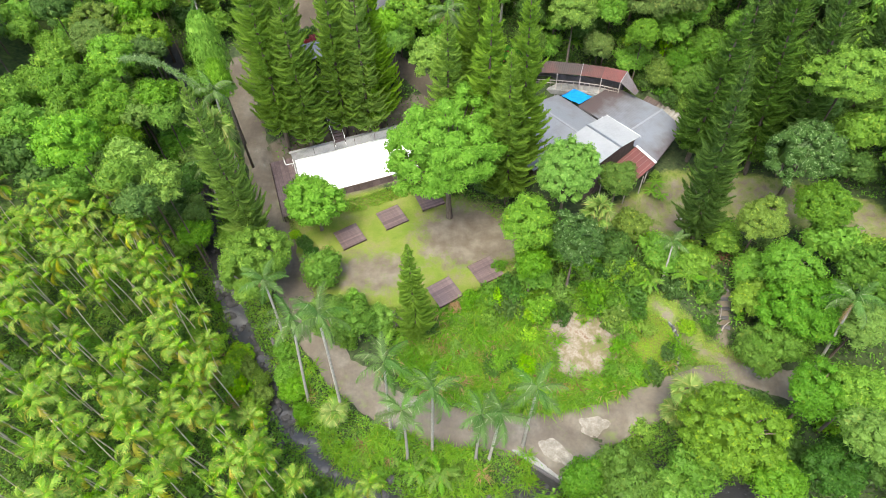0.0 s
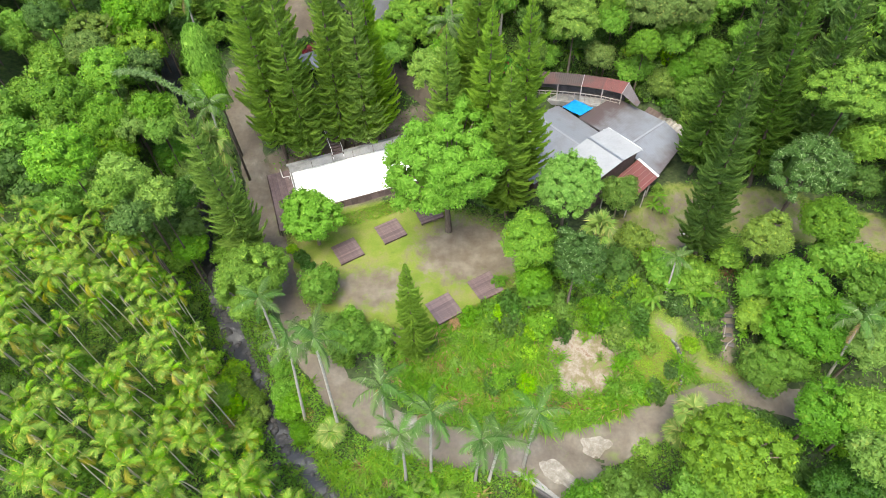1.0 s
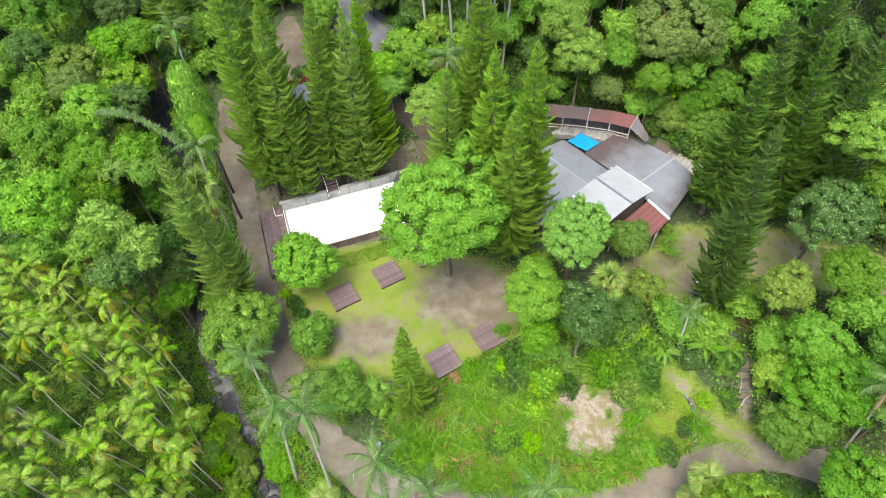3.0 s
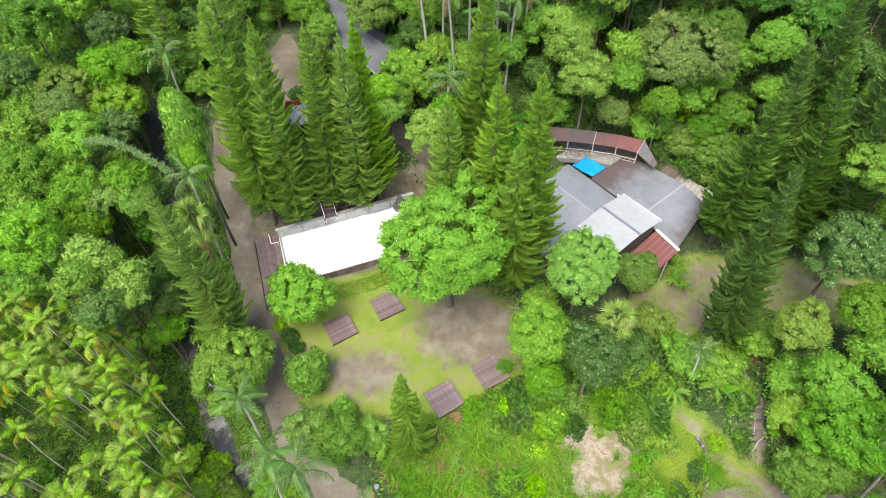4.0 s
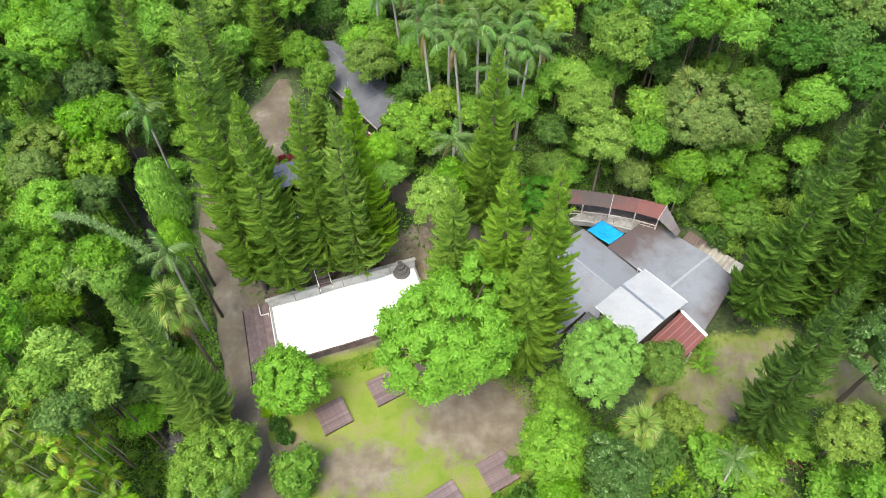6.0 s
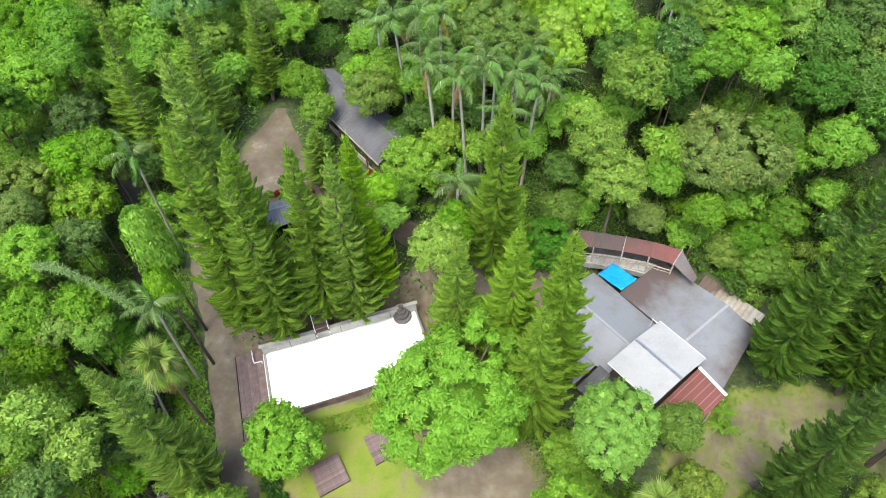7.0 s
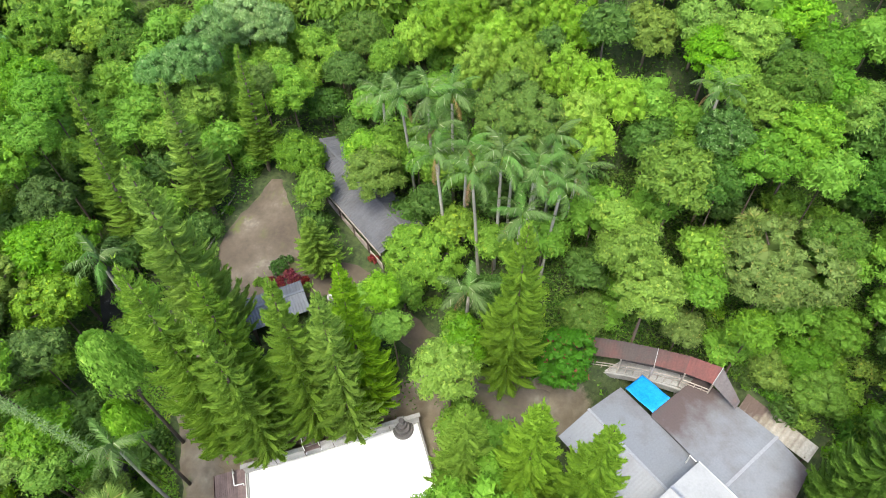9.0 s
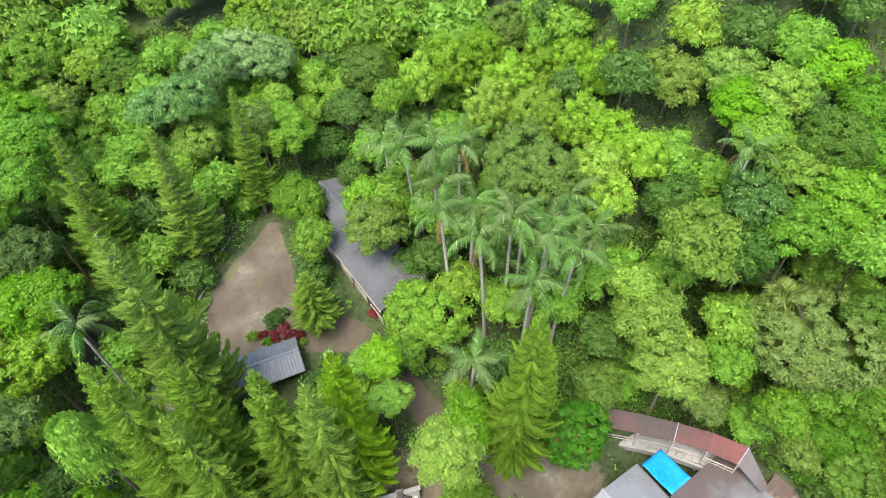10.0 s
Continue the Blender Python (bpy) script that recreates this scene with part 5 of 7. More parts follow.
CON = [conifer_tree("conifer", 90 + i, 25.0, 3.75, "tall slender dark green conifer with tufted boughs") for i in range(3)]
CON_DARK = [conifer_tree("conifer", 94 + i, 25.0, 3.6, "tall dense conifer with very dark green boughs", leaf="needle_dark") for i in range(2)]
CON_THIN = [conifer_tree("conifer", 96, 25.0, 2.7, "slender conifer with a sparse, partly bare tip", tiers=28, shape=0.95)]
areca_fronds = [frond_mesh("frond", 2.0, 1.4 + 0.5 * i, 21, 0.78, 0.068, M["areca"], 0.45, 0.15, i, 1.2) for i in range(2)]
areca_old = frond_mesh("frond", 1.9, 1.7, 20, 0.74, 0.068, M["areca_tip"], 0.15, 0.25, 9, 1.2)
ARECA = [palm("areca_palm", 200 + i, 8.5, 12, areca_fronds, "slim areca palm with yellowish green feather leaves", 0.07, "tan_bark", 0.8, 0.05, (-0.55, 1.25), 2 + i % 3, areca_old) for i in range(4)]
royal_fronds = [frond_mesh("frond", 3.3, 1.5 + 0.25 * i, 26, 0.95, 0.09, M["royal"], 0.35, 0.75, 20 + i) for i in range(2)]
royal_old = frond_mesh("frond", 3.0, 1.0, 18, 0.7, 0.10, M["leaf_dead"], -0.2, 0.9, 29)
ROYAL = [palm("feather_palm", 220 + i, 14.0, 12, royal_fronds, "tall palm with a pale trunk and drooping grey-green feather leaves", 0.16, "pale_bark", 1.1, 0.03, (-0.55, 1.15), 1, royal_old) for i in range(3)]
fan_leaves = [fan_leaf_mesh("frond", 1.0, 0.95, M["fan"], 40 + i) for i in range(2)]
fan_old = fan_leaf_mesh("frond", 0.9, 0.85, M["leaf_dead"], 44)
FAN = [palm("fan_palm", 240 + i, 5.0, 30, fan_leaves, "fan palm with a dense head of yellowish green leaves", 0.17, "bark", 0.0, 0.02, (-1.0, 1.3), 6, fan_old) for i in range(2)]
fern_fronds = [frond_mesh("frond", 2.2, 1.2, 16, 0.5, 0.14, M["fern"], 0.3, 0.1, 50 + i) for i in range(2)]
TREE_FERN = [rosette("tree_fern", 260, 11, fern_fronds, "tree fern with spreading light green fronds", "fern", 0.0, (-0.2, 0.7), 2.6)]
small_fronds = [frond_mesh("frond", 1.1, 1.1, 10, 0.26, 0.09, M["fern"], 0.5, 0.1, 60 + i) for i in range(2)]
FERN = [rosette("fern", 270 + i, 9, small_fronds, "low green fern with arching fronds") for i in range(2)]
SHRUB = [shrub(who, 300 + i, 1.3, 1.1, 420, 0.29, k, words) for i, (who, k, words) in enumerate((("shrub", "leaf_mid", "low leafy green shrub among other plants"), ("leafy_bush", "leaf_bright", "light green leafy bush among other plants"), ("dark_bush", "leaf_dark", "dense dark green bush among other plants"), ("herb_clump", "grass", "rank clump of bright green herbs")))]
SHRUB_Y = shrub("shrub", 310, 1.3, 1.2, 800, 0.24, "leaf_lime", "bright yellow-green shrub in the garden")
SHRUB_B = shrub("shrub", 311, 1.3, 1.1, 800, 0.24, "leaf_blue", "grey-green shrub beside the road")
SHRUB_R = shrub("shrub", 312, 1.0, 0.9, 700, 0.24, "leaf_red", "dark red-leaved ornamental shrub in a bed")
SHRUB_D = shrub("shrub", 313, 0.8, 1.1, 700, 0.2, "leaf_dead", "dried brown conical shrub beside a platform")


def blades(name, seed, n, leaf, label):
    """A clump of long arching blades from one root."""
    rng = np.random.default_rng(seed)
    a, e = rng.uniform(0, 6.28, n), rng.uniform(0.5, 1.4, n)
    D = np.stack([np.cos(a) * np.cos(e), np.sin(a) * np.cos(e), np.sin(e)], 1)
    L = rng.uniform(0.6, 1.1, n)
    one = leaf_tris(D * L[:, None] * 0.5 + rng.normal(0, 0.08, (n, 3)) * np.array((1, 1, 0)), D, rng.normal(size=(n, 3)), L, L * 0.10, 0.02)
    D2 = unit(D + np.array((0, 0, -0.9)))
    two = leaf_tris(D * L[:, None] * 0.95 + D2 * L[:, None] * 0.35, D2, rng.normal(size=(n, 3)), L * 0.8, L * 0.09, 0.02)
    t = thing(name, label, "grass")
    part("foliage", loose_mesh("foliage", np.concatenate([one, two]), M[leaf]), None, t)
    return t


SPIKY = [blades("spiky_plant", 330 + i, 60, k, words) for i, (k, words) in enumerate((("leaf_rust", "spiky clump of reddish brown strap leaves"), ("leaf_dead", "spiky clump of straw-coloured strap leaves"), ("leaf_lime", "spiky clump of yellow-green strap leaves")))]
TUFT = [blades("grass_clump", 320, 90, "grass", "clump of long arching green grass"), blades("grass_clump", 321, 70, "leaf_dead", "dry brown clump of long grass")]

for patterns, words in ((ARECA, "areca palms in the grove"), (CON + CON_DARK + CON_THIN, "tall conifers round the house"), (ROYAL, "tall feather palms"), (FAN, "fan palms"), (TREE_FERN, "tree ferns"), (SPIKY, "strap-leaved plants")):
    for one in patterns:
        tagged(one, group=words)

# ---- the tall conifers ----
# foot x, y, tip x, y, height, girth
for x, y, tx, ty, h, g, k in ((-5.7, 37.0, -5.5, 37.1, 19.9, 0.62, 0), (-27.6, 49.8, -28.0, 49.4, 28.0, 0.85, 1), (5.9, 57.6, 5.2, 56.2, 26.0, 1.0, 0),
                              (-2.2, 63.4, -1.7, 61.9, 26.2, 0.95, 1), (3.0, 62.2, 3.3, 61.0, 28.4, 1.0, 2), (7.7, 60.8, 7.1, 58.6, 30.0, 0.95, 0), (1.5, 74.6, 2.5, 73.5, 28.4, 0.98, 1)):
    stand(CON[k], x, y, 1.0, None, h / 25, (tx, ty), wide=g)
for x, y, tx, ty, h, g, k in ((-26.4, 67.4, -25.3, 67.0, 33.0, 1.05, 0), (-23.6, 68.6, -22.0, 69.2, 29.0, 1.05, 1), (-22.8, 67.2, -21.6, 66.0, 29.8, 0.95, 2), (-18.1, 69.7, -16.6, 69.3, 29.8, 0.95, 2),
                              (-14.4, 70.0, -13.2, 69.0, 29.5, 0.9, 0), (-12.9, 71.8, -12.0, 71.6, 28.6, 0.95, 1), (-29.2, 77.2, -28.1, 75.8, 31.0, 1.15, 0)):
    stand(CON[k], x, y, 1.0, None, h / 25, (tx, ty), wide=g)
for x, y, tx, ty, h, g in ((31.6, 63.5, 31.8, 63.0, 24.5, 1.05), (36.6, 65.0, 33.7, 67.0, 28.3, 1.0), (39.5, 61.7, 36.7, 63.6, 28.6, 0.98), (43.5, 60.8, 41.3, 62.1, 28.5, 1.0), (29.6, 49.9, 26.8, 49.2, 30.0, 0.88),
                           (47.5, 69.0, 46.5, 70.5, 27.0, 1.0), (52.0, 65.5, 50.5, 67.0, 28.0, 1.0), (44.0, 75.0, 43.0, 76.5, 25.0, 1.0)):
    stand(CON_DARK[int(10 * x) % 2], x, y, 1.0, None, h / 25, (tx, ty), wide=g)
for x, y, tx, ty, h, g in ((-46.6, 93.2, -44.4, 93.8, 22.0, 1.25), (-36.6, 95.6, -35.9, 96.0, 20.5, 1.2), (-30.8, 103.0, -30.2, 104.0, 18.6, 0.95), (-42.5, 88.6, -42.0, 89.2, 18.0, 1.1)):
    stand(CON_THIN[0], x, y, 1.0, None, h / 25, (tx, ty), wide=g)
stand(CON[2], -20.6, 87.6, 0.5, None, 0.8, wide=1.5)

# ---- broadleaf trees that stand out: kind, place of the foot, height and radius of the crown ----
# hill above the parking place, with the pale trees
for row in (("b", -77.9, 137.0, 20.2, 5.2), ("b", -69.3, 122.7, 20.7, 4.8), ("o", -75.5, 144.4, 15.4, 4.9), ("o", -68.0, 131.8, 15.2, 4.9), ("o", -57.7, 124.1, 15.2, 4.6), ("o", -66.4, 121.2, 16.4, 4.1), ("y", -60.1, 111.1, 20.7, 3.3), ("m", -54.7, 100.5, 24.5, 3.7), ("b", -57.5, 109.8, 15.2, 4.1), ("p", -36.4, 121.3, 22.8, 4.3), ("p", -38.8, 116.0, 24.3, 3.5), ("p", -39.4, 108.8, 24.4, 3.5), ("p", -43.5, 107.5, 23.6, 2.7), ("p", -32.2, 121.7, 22.7, 3.2), ("b", -38.8, 107.4, 19.5, 3.1), ("b", -30.8, 115.9, 20.1, 2.1), ("b", -27.1, 108.2, 20.1, 3.4), ("m", -30.6, 107.6, 22.5, 2.5)):
    plant(*row)
# above the long shed
for row in (("b", -23.6, 131.4, 21.2, 4.7), ("y", -30.5, 131.6, 21.5, 4.1), ("y", -39.5, 135.1, 21.4, 4.2), ("b", -29.2, 126.2, 15.3, 3.7), ("o", -18.9, 119.6, 22.0, 3.8), ("b", -14.1, 111.7, 23.5, 2.4), ("d", -20.2, 113.2, 20.2, 3.0), ("b", -16.9, 132.2, 21.3, 4.7), ("m", -15.0, 148.3, 13.8, 4.3), ("d", -22.9, 110.7, 16.6, 2.7), ("b", -14.2, 95.5, 17.8, 3.7), ("b", -13.0, 99.0, 18.9, 2.6), ("b", -15.7, 99.1, 18.7, 2.5), ("b", -24.9, 101.0, 15.5, 3.3), ("b", -21.7, 95.2, 15.4, 2.7), ("b", -8.2, 87.0, 12.4, 4.5), ("m", -10.0, 83.2, 11.0, 2.8), ("d", -10.3, 94.2, 12.3, 2.7)):
    plant(*row)
# bamboo on the slope
for row in (("P", -8.3, 120.1, 22.3, 3.5), ("P", -3.9, 121.8, 22.6, 3.5), ("P", -0.0, 112.7, 23.9, 3.4), ("P", 4.1, 115.6, 24.4, 3.3), ("P", 7.3, 114.6, 25.1, 2.8), ("P", 10.3, 110.2, 25.4, 2.9), ("P", -2.3, 109.1, 23.5, 3.1), ("P", 3.2, 106.3, 24.9, 2.9), ("P", 8.0, 104.1, 25.1, 2.9), ("P", 10.9, 101.4, 25.8, 2.7), ("P", 9.2, 96.8, 25.0, 2.6), ("P", 10.4, 94.6, 23.3, 2.5), ("P", 13.7, 98.4, 25.7, 2.4), ("P", -11.4, 115.2, 22.8, 3.0)):
    plant(*row)
# upper slope behind the house
for row in (("o", 2.1, 96.2, 25.7, 5.1), ("m", -5.8, 129.2, 22.1, 3.9), ("o", -0.2, 130.5, 22.4, 4.5), ("o", 6.1, 130.8, 23.1, 4.3), ("m", 11.7, 125.8, 24.2, 4.2), ("m", 14.5, 117.9, 25.9, 3.2), ("b", 21.0, 129.5, 24.7, 3.7), ("y", 16.7, 106.3, 29.8, 3.3), ("m", 24.4, 122.6, 26.0, 4.0), ("m", 31.3, 127.3, 25.1, 4.1), ("b", 38.1, 128.2, 24.7, 4.1), ("b", 45.1, 129.5, 24.1, 4.2), ("m", 21.9, 106.0, 31.0, 3.1), ("t", 22.4, 101.9, 29.8, 3.1), ("b", 25.9, 101.9, 31.2, 3.0), ("t", 32.5, 108.2, 29.5, 3.7), ("t", 42.4, 118.2, 25.7, 3.4), ("t", 24.0, 97.9, 28.6, 3.1)):
    plant(*row)
# slope behind the house
for row in (("m", 34.2, 101.7, 30.2, 3.0), ("o", 28.3, 94.6, 31.3, 3.1), ("m", 31.5, 94.0, 30.9, 2.4), ("t", 26.4, 94.2, 28.6, 3.2), ("b", 29.1, 90.5, 28.4, 3.2), ("u", 22.4, 91.4, 26.9, 3.0), ("m", 25.5, 88.3, 26.7, 3.1), ("m", 30.6, 86.9, 26.4, 2.7), ("d", 21.8, 87.6, 24.6, 2.6), ("d", 16.7, 95.7, 23.0, 3.2), ("b", 18.0, 88.6, 24.1, 4.0), ("b", 13.7, 83.8, 19.0, 3.5), ("b", 15.8, 80.4, 16.4, 3.5), ("m", 21.5, 81.8, 15.1, 2.5), ("b", 12.3, 86.0, 21.1, 2.1), ("o", 28.6, 83.4, 17.7, 6.0), ("o", 32.6, 83.8, 20.7, 2.9)):
    plant(*row)
# behind the house and the lane
for row in (("o", 20.0, 79.7, 11.0, 2.3), ("o", 10.0, 80.7, 11.3, 2.6), ("F", 7.4, 76.0, 10.1, 3.5), ("b", -4.1, 71.6, 14.8, 3.4), ("b", -2.7, 74.0, 15.4, 2.5), ("f", -11.4, 79.9, 15.2, 2.3), ("f", -13.3, 79.6, 14.9, 1.5), ("f", -10.1, 76.4, 14.0, 2.0), ("b", 25.5, 77.4, 14.2, 2.4), ("m", 32.7, 78.4, 9.0, 3.0), ("m", 36.4, 80.8, 10.0, 3.1), ("b", 29.3, 77.3, 6.2, 2.5), ("m", 33.4, 74.7, 8.0, 2.9)):
    plant(*row)
# west woods over the stream
for row in (("b", -56.9, 91.5, 22.0, 4.0), ("b", -61.7, 97.8, 22.1, 3.7), ("m", -52.4, 93.4, 24.3, 2.9), ("b", -60.3, 106.4, 22.2, 4.3), ("b", -68.8, 111.6, 21.3, 4.1), ("b", -49.3, 82.5, 17.2, 3.8), ("y", -53.1, 78.7, 16.1, 4.2), ("y", -47.0, 77.5, 14.4, 3.6), ("o", -51.8, 73.6, 17.5, 2.9), ("d", -43.4, 69.8, 17.1, 2.7), ("b", -45.6, 66.4, 18.9, 3.2), ("b", -45.0, 60.8, 16.0, 3.1), ("b", -39.6, 62.5, 15.6, 2.7), ("m", -38.2, 60.2, 14.5, 2.3), ("y", -44.1, 57.6, 12.8, 2.7), ("b", -38.6, 50.2, 15.7, 2.8), ("b", -38.9, 47.7, 16.3, 2.2), ("b", -35.3, 48.6, 13.7, 2.7)):
    plant(*row)
# woods beside the road
for row in (("m", -59.4, 86.3, 22.2, 4.3), ("d", -49.6, 87.2, 20.2, 3.0), ("d", -58.8, 78.6, 19.4, 3.0), ("b", -45.8, 83.3, 18.3, 3.0), ("b", -49.4, 61.3, 18.4, 3.4), ("m", -41.8, 60.9, 14.6, 2.6), ("b", -45.2, 51.2, 18.0, 3.7), ("d", -36.7, 45.6, 13.9, 2.5)):
    plant(*row)
# round the camp ground
for row in (("b", -25.8, 44.0, 4.6, 4.7), ("m", -17.9, 44.5, 2.5, 2.7), ("m", -16.3, 37.9, 1.7, 3.0), ("m", -13.0, 37.3, 2.5, 2.6), ("B", -19.7, 53.1, 5.7, 4.0), ("B", 12.7, 53.4, 10.7, 4.2), ("b", 7.5, 45.0, 10.4, 3.4), ("b", 7.9, 42.2, 7.3, 2.2), ("u", 12.6, 42.7, 10.6, 3.1), ("o", 19.6, 54.7, 8.0, 2.5), ("y", 21.5, 50.8, 3.4, 2.3), ("y", 35.2, 47.5, 8.2, 2.9), ("u", 40.5, 54.4, 12.4, 4.3), ("b", 42.1, 48.5, 9.4, 3.1), ("H", 43.6, 58.4, 19.8, 4.2)):
    plant(*row)
# over the upper stream and by the lawn
for row in (("f", -10.5, 38.3, 1.0, 1.9), ("d", -37.6, 57.2, 5.5, 2.7), ("m", -36.2, 52.6, 4.5, 2.5), ("d", -38.6, 53.0, 6.0, 2.6), ("m", -40.4, 63.6, 7.0, 2.8), ("b", -35.2, 49.4, 3.6, 2.2), ("d", -41.6, 67.6, 8.5, 2.8), ("m", -37.4, 61.0, 6.2, 2.4)):
    plant(*row)
# top of the slope
for row in (("d", 39.6, 94.5, 25.0, 4.0), ("d", 43.4, 96.5, 27.0, 3.8), ("m", 36.5, 97.0, 26.5, 3.6), ("d", 43.5, 90.5, 22.5, 3.8), ("d", 38.0, 88.5, 23.0, 3.4), ("o", 47.5, 93.5, 25.0, 4.0), ("m", 40.5, 84.0, 18.5, 3.6), ("d", 46.0, 86.5, 20.5, 3.8), ("m", 48.5, 100.0, 28.0, 4.2)):
    plant(*row)
# east bank
for row in (("m", 37.1, 41.8, 6.7, 3.1), ("m", 44.8, 40.1, 7.9, 3.5), ("m", 38.3, 37.7, 4.2, 4.4), ("m", 36.1, 35.5, 1.0, 3.0), ("m", 34.2, 34.9, -0.4, 2.8), ("m", 42.7, 34.8, 5.9, 3.0), ("m", 36.5, 28.0, 3.8, 3.2), ("b", 39.7, 26.9, 4.9, 3.1), ("y", 27.3, 24.4, 2.0, 5.0), ("m", 24.0, 21.3, -0.6, 2.8), ("b", 30.9, 19.7, 1.3, 2.4), ("d", 36.7, 21.0, 0.8, 3.1), ("m", 38.3, 22.4, 6.2, 2.7), ("m", 16.9, 20.1, -1.9, 3.7), ("m", 12.6, 20.4, -1.9, 2.4), ("m", 21.3, 19.4, -1.9, 2.5)):
    plant(*row)


def big_tree(x, y):
    """The spreading tree over the lawn: many billowing boughs."""
    rng = np.random.default_rng(7)
    q, places = boughs(rng, 7.4, bough=1.1, leaf=0.32, dense=13, flat=0.86, tier=0.72, low=-0.28, loose=0.03)
    t = thing("broadleaf_tree", "large spreading tree with billowing light green crown on the lawn", "tree", Matrix.Translation((x, y, 0)))
    part("crown", loose_mesh("crown", q + np.array((0, 0, 12.4)), M["leaf_fresh"]), None, t)
    me = limbs("trunk", -11.0, places[::3] + np.array((0, 0, 1.2)), 0.42, rng, 0.8)
    me.transform(Matrix.Translation((0, 0, 11.0)))
    part("trunk", me, None, t)
    crowns.append((x, y, 12.4, 7.4))


big_tree(-2.1, 55.3)

# ---- palms ----
for x, y, tx, ty, h, k in ((-14.4, 28.6, -13.1, 29.2, 19.0, 0), (-19.0, 30.5, -17.6, 31.6, 15.5, 1), (-22.9, 38.0, -22.2, 38.8, 10.5, 2), (-8.5, 26.5, -7.4, 26.8, 15.6, 1), (-3.6, 24.3, -2.9, 24.4, 15.0, 0), (1.3, 23.5, 1.7, 23.5, 12.2, 2),
                           (2.8, 23.6, 3.6, 23.6, 11.6, 0), (6.7, 25.1, 6.7, 25.1, 13.6, 1), (-6.4, 23.6, -5.6, 23.9, 12.0, 2), (40.8, 33.4, 39.8, 34.4, 13.0, 1), (24.8, 44.2, 24.6, 44.8, 6.5, 2)):
    stand(ROYAL[k], x, y, 1.0 if h > 8 else 0.75, None, h / 14 / (1.0 if h > 8 else 0.75), (tx, ty))
for x, y, tx, ty, h, k in ((-6.6, 95.6, -6.5, 95.6, 13.5, 0), (-1.6, 87.3, -2.0, 87.3, 15.6, 1), (2.9, 87.8, 4.3, 87.6, 15.0, 2), (0.2, 88.6, 0.8, 88.6, 16.0, 0), (-10.2, 99.0, -10.4, 99.0, 14.6, 1), (-7.8, 98.2, -7.5, 98.2, 15.4, 2), (-5.2, 98.6, -5.0, 98.6, 15.0, 0),
                           (5.6, 86.8, 6.2, 86.8, 14.0, 1), (2.2, 84.8, 2.8, 84.8, 13.8, 2), (1.6, 91.6, 1.8, 91.6, 12.6, 1), (8.0, 90.0, 8.3, 90.0, 11.0, 0), (6.0, 92.6, 6.4, 92.6, 12.4, 2), (-5.6, 90.4, -5.9, 90.6, 14.6, 1), (4.2, 90.2, 4.4, 90.0, 13.0, 0), (-2.8, 79.0, -2.6, 79.0, 10.2, 0), (-13.4, 101.0, -13.6, 101.0, 13.0, 1), (-3.6, 92.5, -3.4, 92.6, 13.6, 2)):
    stand(ROYAL[k], x, y, 1.2, None, h / 14 / 1.2, (tx, ty))
for x, y, tx, ty, h, k in ((-38.2, 77.2, -36.7, 76.6, 16.4, 0), (-32.6, 61.8, -31.5, 61.2, 14.6, 1), (-35.5, 57.5, -34.8, 58.0, 8.5, 2), (21.2, 94.0, 21.4, 94.4, 13.0, 0), (-52.0, 62.0, -51.0, 62.5, 12.0, 2)):
    stand(ROYAL[k], x, y, 1.0, None, h / 14, (tx, ty))
for x, y, s, tall in ((15.5, 46.8, 1.25, 1.55), (-30.6, 57.0, 1.3, 2.1), (24.4, 28.8, 1.25, 0.95), (25.6, 27.6, 1.2, 0.75), (23.4, 27.8, 1.1, 0.6), (-14.8, 27.6, 1.1, 0.6), (25.5, 86.0, 1.1, 1.6)):
    stand(FAN[int(3 * x) % 2], x, y, s, None, tall)
for x, y, s in ((-40.6, 66.2, 1.7), (24.5, 47.0, 0.8), (28.0, 46.8, 0.8), (29.6, 43.0, 0.9), (27.0, 43.4, 0.9), (22.6, 42.8, 0.8), (-2.6, 21.5, 1.1), (-5.2, 21.8, 0.9), (20.6, 45.6, 0.7), (-46.0, 69.0, 1.4), (11.4, 82.4, 0.9), (24.0, 80.5, 0.8), (16.8, 82.6, 0.9), (33.5, 76.5, 0.9)):
    stand(TREE_FERN[0], x, y, s)

# ---- the palm grove on the far bank ----
grove = random.Random(5)
for i in range(29):
    for j in range(26):
        gx, gy = -66 + 2.22 * i + grove.uniform(-0.85, 0.85), -4 + 2.22 * j + grove.uniform(-0.85, 0.85)
        edge = float(np.interp(gy, [-6, 14, 20, 28, 34, 41, 51], [0, -11, -18, -25, -29.5, -32.5, -38.5]))
        if gx > edge + 1.2 - grove.uniform(0, 2) or gx < edge - 29 or gy > 48.5 + 0.05 * (-35 - gx) + grove.uniform(-2, 1) or grove.random() < 0.10 or math.hypot((gx + 37.9) / 3.2, (gy - 34.6) / 3.4) < 1:
            continue
        if clear_of(gx, gy) < 0.8 or gy < 7 or gx < -52 - 0.2 * gy:
            continue
        s = grove.uniform(0.8, 1.08)
        stand(ARECA[grove.randrange(4)], gx, gy, s, grove.uniform(0, 360), grove.uniform(0.85, 1.2))
for x, y in ((-9.5, 19.0), (-10.6, 17.2), (-12.0, 16.2)):
    stand(ARECA[0], x, y, 0.9, None, 1.0)
